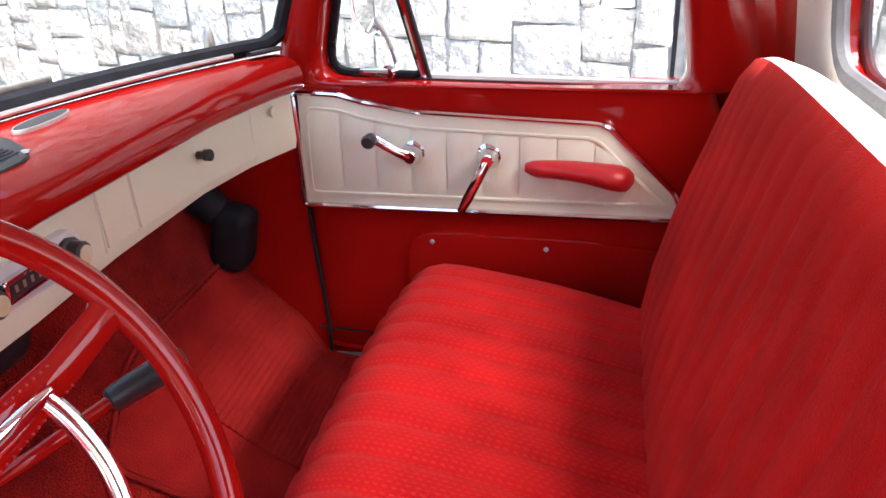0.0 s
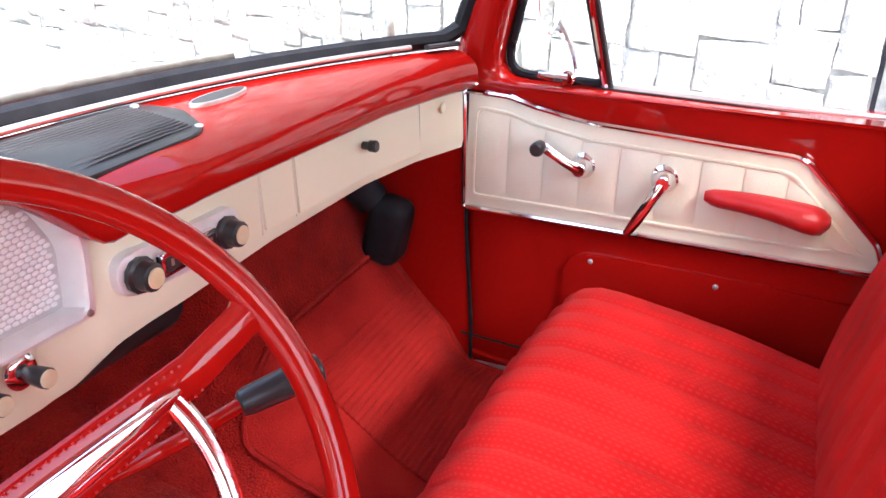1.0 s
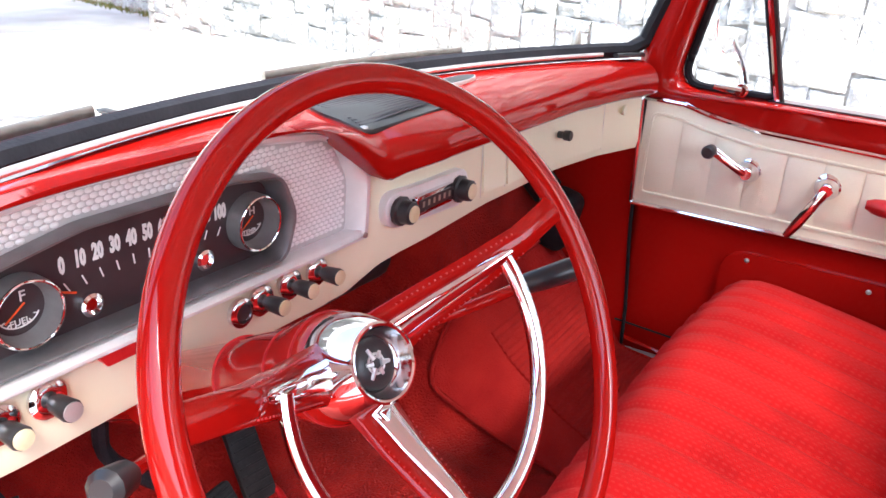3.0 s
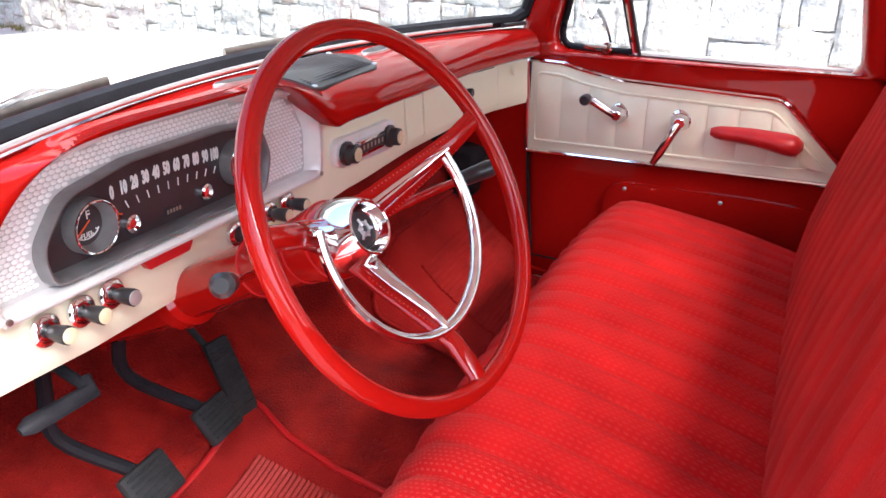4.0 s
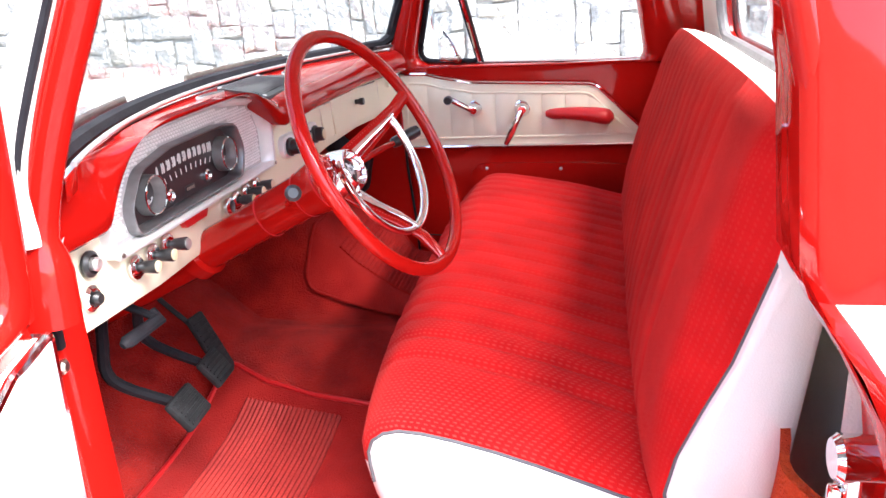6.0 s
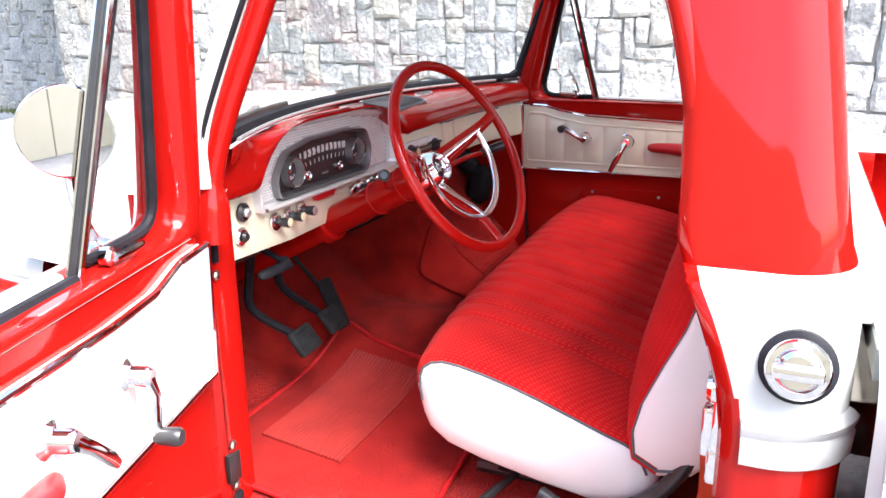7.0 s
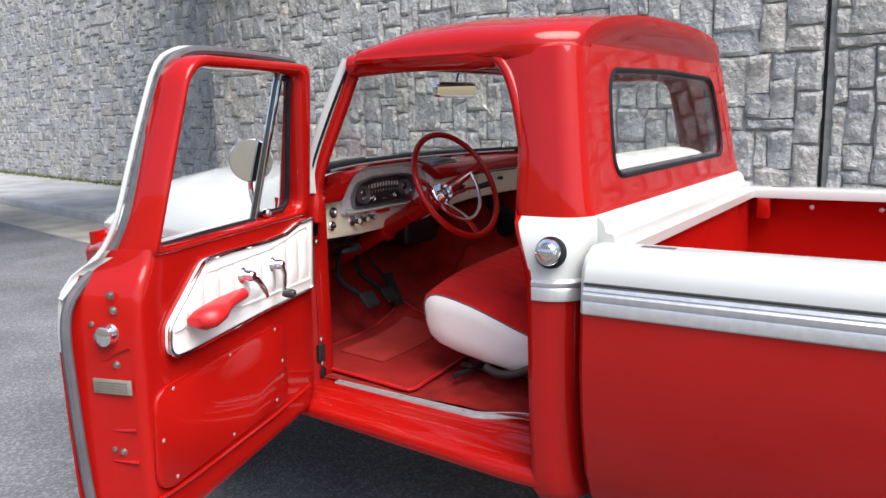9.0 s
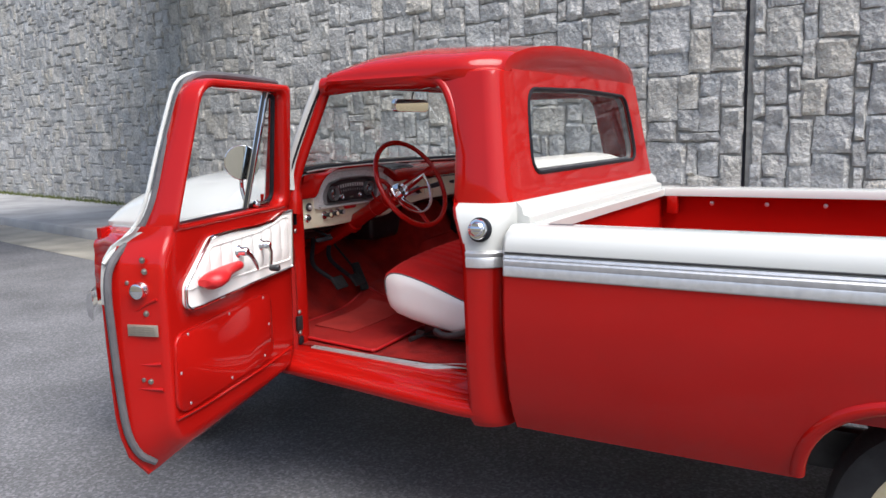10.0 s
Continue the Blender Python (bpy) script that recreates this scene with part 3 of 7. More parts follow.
        if s < 0:
            bm = bmesh.new()
            box(bm, (-0.797, 0.262, 0.742), (0.034, 0.012, 0.062), bevel=0.003)
            part("hinge_slot", bm, BLACK, post, "dark hinge slot")
            bm = bmesh.new()
            lathe(bm, (-0.792, 0.262, 0.668), (0.25, -1, 0), [(0.021, 0), (0.021, 0.004), (0.015, 0.007)], 20)
            part("hole_plug", bm, RUBBER, post, "black rubber hole plug")
            for z in (0.79, 0.702, 1.13):
                bm = bmesh.new()
                lathe(bm, (-0.797, 0.261, z), (0.1, -1, 0), [(0.010, 0), (0.010, 0.004), (0.006, 0.007)], 6)
                part("bolt", bm, STEEL, post)
            bm = bmesh.new()
            box(bm, (-0.80, 0.256, 1.21), (0.012, 0.014, 0.11), bevel=0.003)
            part("hinge_gap", bm, RUBBER, post, "dark hinge recess")
    # sills
    for s in (-1, 1):
        bm = bmesh.new()
        prof = [(0.925, 0.520), (0.946, 0.525), (0.955, 0.534), (0.959, 0.548), (0.956, 0.564), (0.946, 0.576), (0.930, 0.582), (0.900, 0.584), (0.884, 0.587), (0.874, 0.594), (0.868, 0.606), (0.862, 0.630), (0.854, 0.639), (0.842, 0.642), (0.78, 0.645), (0.72, 0.65), (0.72, 0.55), (0.88, 0.518)]
        ys = [0.33, 0.30] + steps(0.24, -0.50, 10) + [-0.56, -0.62, -0.66]
        sweep(bm, [[Vector((s * x, y, z + max(0.0, y + 0.55) * 0.062 * min(1.0, (0.65 - z) / 0.05))) for x, z in prof] for y in ys])
        part("sill", bm, RED, truck)
        bm = bmesh.new()
        pts = [(0.19, 0.806), (-0.34, 0.830), (-0.372, 0.829), (-0.40, 0.820), (-0.475, 0.779), (-0.505, 0.770), (-0.60, 0.768)]
        up = 0.054 if s > 0 else 0.0
        rings = []
        for y, c in pts:
            rings.append([Vector((s * (c + x), y, z + up)) for x, z in ((0.014, 0.640), (0.011, 0.652), (0.004, 0.655), (-0.002, 0.6535), (-0.010, 0.657), (-0.014, 0.640))])
        sweep(bm, rings)
        step = part("step_plate", bm, ALU, truck, "polished aluminium step plate")
        for y, c in ((0.165, 0.807), (-0.09, 0.819), (-0.33, 0.829), (-0.52, 0.770)):
            bm = bmesh.new()
            lathe(bm, (s * c, y, 0.6535 + up), (0, 0, 1), [(0.006, 0), (0.005, 0.002), (0.002, 0.003)], 10)
            part("screw", bm, STEEL, step)
    # belt trim on the cab corner and the filler cap
    for s in (-1, 1):
        bm = bmesh.new()
        prof = [(0.984, 1.067), (0.992, 1.070), (0.994, 1.098), (0.991, 1.104), (0.995, 1.110), (0.996, 1.118), (0.990, 1.124), (0.984, 1.126)]
        rings = [[Vector((s * x, y, z)) for x, z in prof] for y in (-0.640, -0.650, -0.660)]
        for a in steps(0, 78, 10)[1:]:
            c, q = math.cos(radians(a)), math.sin(radians(a))
            rings.append([Vector((s * (0.890 + (x - 0.890) * c), -0.660 - (x - 0.890) * q, z)) for x, z in prof])
        sweep(bm, rings)
        part("belt_trim", bm, ALU, truck, "ribbed bright belt trim")
    bm = bmesh.new()
    ax = Vector((-1, 0, 0.18))
    lathe(bm, (-0.975, -0.69, 1.195), ax, [(0.041, 0.0), (0.041, 0.012), (0.035, 0.016)], 28)
    cap = part("filler_neck_seal", bm, RUBBER, truck, "black rubber ring behind the filler cap")
    bm = bmesh.new()
    lathe(bm, (-0.975, -0.69, 1.195), ax, [(0.032, 0.012), (0.034, 0.016), (0.034, 0.025), (0.0315, 0.029), (0.025, 0.030), (0.023, 0.035), (0.018, 0.039)], 28)
    m = frame_of((-0.975, -0.69, 1.195), ax)
    box(bm, m @ Vector((0, 0, 0.040)), (0.017, 0.052, 0.012), m.to_3x3().to_4x4() @ pose(0, 0, 0, 0, 0, 90), 0.004)
    part("filler_cap", bm, CHROME, cap, "chrome fuel filler cap")
    # pale trim strip on the passenger's post
    bm = bmesh.new()
    box(bm, (0.792, -0.560, 1.52), (0.012, 0.028, 0.21), pose(0, 0, 0, 0, -10, 0), 0.004)
    part("post_trim", bm, LINER, truck, "pale trim strip on the post")
    # latch striker in the driver's opening
    bm = bmesh.new()
    box(bm, (-0.872, -0.622, 1.055), (0.040, 0.044, 0.10), bevel=0.008)
    box(bm, (-0.872, -0.618, 1.000), (0.044, 0.040, 0.05), bevel=0.005)
    box(bm, (-0.878, -0.600, 1.045), (0.016, 0.022, 0.07), bevel=0.004)
    lathe(bm, (-0.870, -0.632, 1.105), (0, 1, 0), [(0.024, 0), (0.024, 0.034), (0.019, 0.040)], 20)
    part("door_striker", bm, CHROME, truck, "chrome door striker")


build_cab()


def hood_point(v, f):
    """v: how far forward on the centre line; f: from -1 at the left edge to 1 at the right."""
    c = interp(v, [(0.6, 1.348), (0.9, 1.355), (1.24, 1.341), (1.47, 1.304), (1.635, 1.257), (1.71, 1.208), (1.745, 1.155), (1.75, 1.12)])
    w = interp(v, [(0.6, 0.895), (1.30, 0.790), (1.75, 0.750)])
    y = v - 0.20 * f * f * smooth01((v - 0.75) / 0.85) - 0.05 * abs(f) ** 8
    return Vector((w * f, y, 1.12 + (c - 1.12) * max(0.0, 1 - abs(f) ** 3.4) ** 0.72))


def wing_out(z):
    return interp(z, [(0.45, 0.93), (0.55, 0.955), (0.80, 0.972), (0.95, 0.968), (1.0, 0.960), (1.04, 0.966), (1.065, 0.955), (1.085, 0.92)])


def build_front():
    bm = bmesh.new()
    rows = []
    for v in [0.635, 0.645] + steps(0.70, 1.48, 13) + [1.55, 1.61, 1.665, 1.70, 1.725, 1.742, 1.75]:
        fs = [-1, -0.993, -0.97, -0.94] + steps(-0.88, 0.88, 26) + [0.94, 0.97, 0.993, 1]
        row = [hood_point(v, f) for f in fs]
        rows.append([row[0] + Vector((0.004, 0, -0.022))] + row + [row[-1] + Vector((-0.004, 0, -0.022))])
    grid(bm, rows)
    part("hood", bm, WHITE, truck, "white clamshell hood", angle=50)
    bm = bmesh.new()
    rows = []
    for t in steps(0, 1, 5):
        row = []
        for x in steps(-0.90, 0.90, 24):
            b = ws_base(max(-0.79, min(0.79, x)))
            y = b.y + 0.004 + (0.628 - b.y) * t
            row.append(Vector((x, y, 1.350 - 0.012 * math.sin(math.pi * t) - 0.19 * abs(x / 0.90) ** 5)))
        rows.append(row)
    grid(bm, rows)
    cowl = part("cowl", bm, WHITE, truck, "white cowl panel")
    for s in (-1, 1):
        for k in range(9):
            bm = bmesh.new()
            box(bm, (s * (0.20 + 0.035 * k), 0.535, 1.3445 - 0.10 * abs((0.20 + 0.035 * k) / 0.94) ** 3.2), (0.014, 0.07, 0.004), bevel=0.0015)
            part("cowl_slot", bm, BLACK, cowl)
    # wipers: flat blades along the foot of the glass, on curved arms
    for x0, mid in ((-0.33, -0.52), (0.36, 0.17)):
        bm = bmesh.new()
        lathe(bm, (x0, 0.475, 1.350), (0, -0.15, 1), [(0.021, 0), (0.020, 0.010), (0.015, 0.018), (0.006, 0.022)], 16)
        b = ws_base(mid)
        tube(bm, spline([(x0, 0.472, 1.366), (x0 - 0.05, 0.466, 1.378), (mid + 0.06, b.y + 0.050, 1.390), (mid, b.y + 0.030, 1.386)], 6), 0.0065, 8, flat=0.55, up=(0, 0, 1))
        wip = part("wiper", bm, CHROME, truck, "bright wiper arm with its blade")
        bm = bmesh.new()
        tube(bm, [(x, ws_base(x).y + 0.024, 1.380) for x in steps(mid - 0.21, mid + 0.21, 10)], 0.0036, 8, flat=2.4, up=(0, 0, 1))
        blade = part("wiper_blade", bm, STEEL, wip, "dull steel wiper blade")
        bm = bmesh.new()
        tube(bm, [(x, ws_base(x).y + 0.018, 1.372) for x in steps(mid - 0.21, mid + 0.21, 10)], 0.0034, 6)
        part("wiper_rubber", bm, RUBBER, blade)
    # front wings
    for s in (-1, 1):
        bm = bmesh.new()
        rows = []
        for y in [0.40] + steps(0.46, 1.36, 26) + [1.40, 1.43, 1.45, 1.46]:
            arch = 0.0
            d = abs(y - 1.22)
            if d < 0.38:
                arch = math.sqrt(max(0.0, 1 - (d / 0.38) ** 2.4)) * 0.30
            bot = 0.50 + arch
            k = 1 - 0.10 * smooth01((y - 1.1) / 0.4)
            nose = -0.03 * smooth01((y - 1.32) / 0.14)
            edge = interp(y, [(0.4, 0.90), (0.6, 0.90), (1.28, 0.795), (1.47, 0.775)])
            row = [Vector((s * (edge - 0.04), y, 1.095)), Vector((s * (edge + 0.012), y, 1.098))]
            for t in steps(0, 1, 14):
                z = 1.085 + (bot - 1.085) * t ** 1.5
                row.append(Vector((s * wing_out(z) * k, y, z + nose * (1 - t))))
            row.append(Vector((s * 0.90 * k, y, bot + 0.005)))
            rows.append(row)
        grid(bm, rows)
        part("front_wing", bm, RED, truck, angle=50)
        bm = bmesh.new()
        tube(bm, [hood_point(v, s * 1.0) + Vector((s * 0.006, 0, -0.022)) for v in steps(0.66, 1.70, 16)], 0.007, 8)
        part("wing_trim", bm, ALU, truck, "bright trim strip below the hood edge")
        # front end: lamp surround and lamp
        bm = bmesh.new()
        rows = []
        for a in steps(-90, 270, 24)[:-1]:
            c, q = math.cos(radians(a)), math.sin(radians(a))
            rows.append([Vector((s * (0.70 + r * c * 1.2), y, 0.88 + r * q)) for r, y in ((0.16, 1.38), (0.155, 1.45), (0.14, 1.47), (0.115, 1.455), (0.11, 1.42))])
        sweep(bm, [list(r) for r in zip(*rows)], caps=False)
        lamp = part("lamp_surround", bm, RED, truck, "red headlamp surround")
        bm = bmesh.new()
        lathe(bm, (s * 0.70, 1.41, 0.88), (0, 1, 0), [(0.115, 0), (0.11, 0.02), (0.09, 0.035), (0.05, 0.045), (0.01, 0.048)], 24)
        part("headlamp", bm, CHROME, lamp, "round headlamp")
    bm = bmesh.new()
    rows = [[Vector((x, 1.66 - 0.22 * abs(x / 0.86) ** 2, z)) for x in steps(-0.86, 0.86, 14)] for z in steps(0.58, 1.10, 6)]
    shell(bm, rows, (0, -0.03, 0))
    grille = part("grille_panel", bm, RED, truck)
    for k in range(7):
        bm = bmesh.new()
        box(bm, (0, 1.62, 0.76 + 0.04 * k), (1.02, 0.03, 0.016), bevel=0.005)
        part("grille_bar", bm, WHITE, grille)
    bm = bmesh.new()
    prof = [(0.0, 0.665), (0.035, 0.69), (0.045, 0.74), (0.035, 0.79), (0.0, 0.81), (-0.012, 0.74)]
    sweep(bm, [[Vector((x, 1.70 - 0.30 * abs(x / 0.95) ** 4 + a, z)) for a, z in prof] for x in steps(-0.95, 0.95, 28)])
    part("front_bumper", bm, CHROME, truck, "chrome front bumper")
    # retracted aerial beside the windscreen
    bm = bmesh.new()
    lathe(bm, (0.850, 0.400, 1.225), (0, 0, 1), [(0.020, 0.0), (0.017, 0.012), (0.009, 0.025), (0.006, 0.06), (0.006, 0.085), (0.011, 0.10), (0.0125, 0.125), (0.010, 0.15), (0.004, 0.165)], 14)
    part("aerial", bm, STEEL, truck, "short retracted radio aerial")


build_front()


def wheel(x, y):
    s = 1 if x > 0 else -1
    bm = bmesh.new()
    lathe(bm, (x - s * 0.10, y, 0.355), (s, 0, 0), [(0.19, 0.0), (0.29, -0.005), (0.335, 0.02), (0.352, 0.05), (0.355, 0.10), (0.352, 0.15), (0.335, 0.185), (0.30, 0.20), (0.195, 0.196), (0.18, 0.17)], 48)
    t = part("wheel", bm, TYRE, truck, "black tyre with a whitewall band")
    bm = bmesh.new()
    lathe(bm, (x - s * 0.10, y, 0.355), (s, 0, 0), [(0.202, 0.190), (0.212, 0.2035), (0.240, 0.2055), (0.247, 0.201)], 48)
    part("whitewall", bm, IVORY, t, "cream whitewall band")
    bm = bmesh.new()
    lathe(bm, (x - s * 0.10, y, 0.355), (s, 0, 0), [(0.198, 0.05), (0.200, 0.195), (0.190, 0.20), (0.178, 0.16), (0.14, 0.15), (0.13, 0.18), (0.09, 0.20), (0.04, 0.21), (0.01, 0.212)], 36)
    part("rim", bm, CHROME, t, "bright wheel with a hub cap")


for s_ in (-1, 1):
    wheel(s_ * 0.58, 1.32)
    wheel(s_ * 0.71, -2.08)


def bed_side_w(z):
    return interp(z, [(0.50, 0.900), (0.53, 0.925), (0.62, 0.958), (0.75, 0.986), (0.90, 1.0), (1.05, 0.995), (1.11, 0.992), (1.15, 0.988), (1.175, 0.978), (1.195, 0.958), (1.205, 0.93)])


def build_bed():
    y0, y1 = -0.772, -2.86
    for s in (-1, 1):
        bm = bmesh.new()
        rows = []
        ys = [y0, y0 - 0.012] + steps(-0.82, -1.56, 6) + steps(-1.60, -2.44, 28) + steps(-2.5, y1, 4)
        for y in ys:
            d = abs(y + 2.05)
            arch = 0.0
            if d < 0.385:
                arch = 0.275 * max(0.0, 1 - (d / 0.385) ** 3.0) ** 0.5
            bot = 0.510 + arch
            ins = 0.012 if y == y0 else 0.0
            zs = steps(bot, 1.045, 10) + [1.05] + steps(1.06, 1.205, 8)[1:]
            row = [Vector((s * (bed_side_w(bot) - 0.05), y, bot + 0.012))]
            row += [Vector((s * (bed_side_w(z) - ins), y, z)) for z in zs]
            row += [Vector((s * 0.90, y, 1.209)), Vector((s * 0.83, y, 1.207)), Vector((s * 0.80, y, 1.203)), Vector((s * 0.795, y, 1.195)), Vector((s * 0.795, y, 1.165))]
            rows.append(row)
        grid(bm, rows)
        paint_by_height(bm, 1.05, 1.3)
        side = part("bed_side", bm, [RED, WHITE], truck, "red bed side with a white rolled top rail")
        bm = bmesh.new()
        pts = []
        for a in steps(0, 180, 24):
            c, q = math.cos(radians(a)), math.sin(radians(a))
            d = 0.385 * math.copysign(abs(c) ** (2 / 3.0), c)
            z = 0.524 + 0.262 * max(0.0, 1 - (abs(d) / 0.385) ** 3.0) ** 0.5
            pts.append((s * (bed_side_w(z) - 0.001), -2.05 + d, z + 0.004))
        tube(bm, pts, 0.021, 10, flat=0.8)
        part("arch_lip", bm, RED, side, "raised red wheel arch lip")
        bm = bmesh.new()
        prof = [(0.992, 1.052), (1.002, 1.055), (1.003, 1.080), (1.000, 1.085), (1.003, 1.090), (1.003, 1.102), (0.998, 1.108), (1.000, 1.112), (0.996, 1.120), (0.990, 1.122)]
        sweep(bm, [[Vector((s * x, y, z)) for x, z in prof] for y in steps(-0.785, y1 + 0.02, 12)])
        part("side_trim", bm, ALU, side, "wide brushed belt moulding")
        bm = bmesh.new()
        sweep(bm, [[Vector((s * x, y, z)) for x, z in ((0.990, 1.1235), (0.996, 1.125), (0.996, 1.129), (0.989, 1.131))] for y in steps(-0.785, y1 + 0.02, 12)])
        part("trim_line", bm, BLACK, side, "dark painted groove")
        # inner wall and wheel box
        bm = bmesh.new()
        shell(bm, [[Vector((s * x, y, z)) for x, z in ((0.80, 1.17), (0.86, 1.16), (0.862, 1.10), (0.858, 0.70))] for y in steps(-0.80, y1, 10)], (s * 0.004, 0, 0))
        part("inner_wall", bm, RED, side)
        bm = bmesh.new()
        box(bm, (s * 0.74, -2.05, 0.80), (0.25, 0.80, 0.24), bevel=0.07, seg=4)
        part("wheel_box", bm, RED, side)
        for k in range(7):
            bm = bmesh.new()
            lathe(bm, (s * 0.857, -1.05 - 0.26 * k, 1.125), (-s, 0, 0), [(0.011, 0), (0.010, 0.003), (0.004, 0.006)], 10)
            part("rivet", bm, ALU, side)
        bm = bmesh.new()
        box(bm, (s * 0.825, -0.865, 1.12), (0.060, 0.055, 0.095), bevel=0.008)
        part("stake_pocket", bm, RED, side)
        bm = bmesh.new()
        box(bm, (s * 0.865, -0.93, 1.2085), (0.020, 0.085, 0.004), bevel=0.0015)
        part("pocket_slot", bm, GREYRUB, side, "stake pocket slot")
    bm = bmesh.new()
    rows = [[Vector((x, y, z)) for x in steps(-0.86, 0.86, 10)] for y, z in ((-0.79, 0.66), (-0.79, 1.15), (-0.782, 1.16))]
    shell(bm, rows, (0, -0.012, 0))
    fw = part("bed_front_wall", bm, RED, truck)
    bm = bmesh.new()
    sweep(bm, [[Vector((x, y, z)) for y, z in ((-0.772, 1.158), (-0.772, 1.196), (-0.780, 1.203), (-0.822, 1.203), (-0.828, 1.196), (-0.826, 1.165))] for x in steps(-0.90, 0.90, 10)])
    part("front_rail", bm, WHITE, fw, "white top rail")
    bm = bmesh.new()
    rows = []
    for x in steps(-0.86, 0.86, 86):
        k = int((x + 0.86) / 0.02 + 0.5)
        rows.append([Vector((x, y, 0.70 + (0.012 if (k // 3) % 2 else 0.0))) for y in (-0.79, -1.5, -2.2, y1)])
    shell(bm, rows, (0, 0, -0.02))
    part("bed_floor", bm, RED, truck, "ribbed red bed floor")
    bm = bmesh.new()
    box(bm, (0, y1 - 0.02, 0.88), (1.84, 0.05, 0.58), bevel=0.015)
    part("tailgate", bm, RED, truck)
    bm = bmesh.new()
    for s in (-1, 1):
        box(bm, (s * 0.43, -0.60, 0.44), (0.07, 4.4, 0.14), bevel=0.01)
    for y in (1.45, 0.1, -0.9, -2.05, -2.7):
        box(bm, (0, y, 0.44), (0.86, 0.09, 0.10), bevel=0.01)
    for y in (1.32, -2.08):
        tube(bm, [(-0.60, y, 0.36), (0.60, y, 0.36)], 0.045, 12)
    part("chassis", bm, BLACK, truck, "black chassis frame and axles")


build_bed()

# ---- doors ----


def door_in(z):
    return interp(z, [(0.55, 0.80), (1.0, 0.797), (1.28, 0.795), (1.31, 0.790), (1.72, 0.735)])


def door_out(z):
    return interp(z, [(0.50, 0.925), (0.55, 0.955), (0.70, 0.978), (1.07, 0.988), (1.19, 0.985), (1.235, 0.970), (1.262, 0.94), (1.28, 0.905), (1.72, 0.81)])


def build_door(s, m):
    """A door with its trim. u runs back from the hinge, w outwards, z up."""

    drv = s < 0

    def P(u, w, z):
        if drv:
            u, z = 1.209 * u - 0.0765 * u * u - 0.020, z + (1.56 - z) * (0.0701 * u - 0.0044 * u * u - 0.0107)
        return Vector((s * w, HINGE.y - u, z))

    # the passenger's panel has its shade mixed into the vinyl colour
    TRIM = VINYL if drv else VINYL_SHADED
    rear = [(0.50, 0.79), (0.54, 0.825), (0.62, 0.845), (0.89, 0.850), (1.13, 0.848), (1.20, 0.836), (1.262, 0.800), (1.30, 0.790)]
    if not drv:
        rear = [(z, b + 0.075) for z, b in rear]
    front = [(0.52, 0.10), (0.70, 0.07), (1.20, 0.055), (1.30, 0.075)] if drv else [(0.52, 0.11), (0.70, 0.102), (1.20, 0.098), (1.30, 0.085)]
    bm = bmesh.new()
    zs = steps(0.49, 1.06, 8) + [1.07, 1.12, 1.17, 1.20, 1.235, 1.255, 1.275, 1.292]
    rows = []
    for z in zs:
        a, b = interp(z, front), interp(z, rear)
        wi, wo = door_in(z) + 0.004, door_out(z)
        row = [P(u, wo, z) for u in steps(a, b + 0.03, 10)]
        row += [P(b + 0.032, wo - 0.008, z), P(b + 0.02, wo - 0.014, z), P(b + 0.012, wo - 0.03, z), P(b + 0.002, wi + 0.022, z), P(b - 0.002, wi + 0.010, z), P(b - 0.010, wi + 0.003, z), P(b - 0.022, wi, z)]
        row += [P(u, wi, z) for u in steps(b - 0.022, a + 0.03, 10)[1:]]
        row += [P(a + 0.008, wi + 0.012, z), P(a, wi + 0.06, z)]
        low = max(0.0, (0.70 - z) / 0.17)
        for q in row:
            u = HINGE.y - q.y
            inner = max(0.0, min(1.0, (wo - abs(q.x)) / (wo - wi)))
            q.z += low * (0.080 * inner + 0.065 * (1 - min(1.0, u / 0.92)))
        rows.append(row)
    sweep(bm, rows)
    for f in bm.faces:
        c = f.calc_center_median()
        if c.z > 1.07 and abs(c.x) > door_out(c.z) - 0.012:
            f.material_index = 1
    door = part("door", bm, [RED, WHITE], truck, "open red driver's door with a white belt" if s < 0 else "closed red passenger door", angle=60)
    door.matrix_basis = m
    # window frame
    if drv:
        op = [(0.125, 1.302), (0.760, 1.290), (0.678, 1.710), (0.200, 1.710)]
        fo = [(0.075, 1.280), (0.792, 1.270), (0.690, 1.744), (0.135, 1.744)]
    else:
        op = [(0.150, 1.300), (0.825, 1.288), (0.760, 1.672), (0.245, 1.672)]
        fo = [(0.060, 1.285), (0.960, 1.285), (0.850, 1.720), (0.175, 1.720)]
    inner = resample(round_poly(op, [0.045, 0.03, 0.075, 0.03], 8), 120)
    outer = resample(round_poly(fo, [0.0, 0.0, 0.10, 0.03], 8), 120)
    # the same start for both outlines
    k0 = min(range(120), key=lambda k: (inner[k][0] - op[0][0]) ** 2 + (inner[k][1] - op[0][1]) ** 2)
    inner = inner[k0:] + inner[:k0]
    bm = bmesh.new()
    n = 120
    loops = []
    for t, d in ((0.0, 0.55), (0.01, 0.32), (0.05, 0.15), (0.13, 0.04), (0.26, 0.0), (0.62, 0.0), (0.78, 0.03), (0.89, 0.10), (0.96, 0.24), (1.0, 0.45), (0.98, 0.75), (0.4, 1.0), (0.0, 0.95)):
        ring = []
        for o, i in zip(outer, inner):
            u, z = o[0] * (1 - t) + i[0] * t, o[1] * (1 - t) + i[1] * t
            ring.append(P(u, door_in(z) * (1 - d) + door_out(z) * d, z))
        loops.append(ring)
    sweep(bm, loops, caps=False, loop=True)
    part("window_frame", bm, RED, door, angle=70)
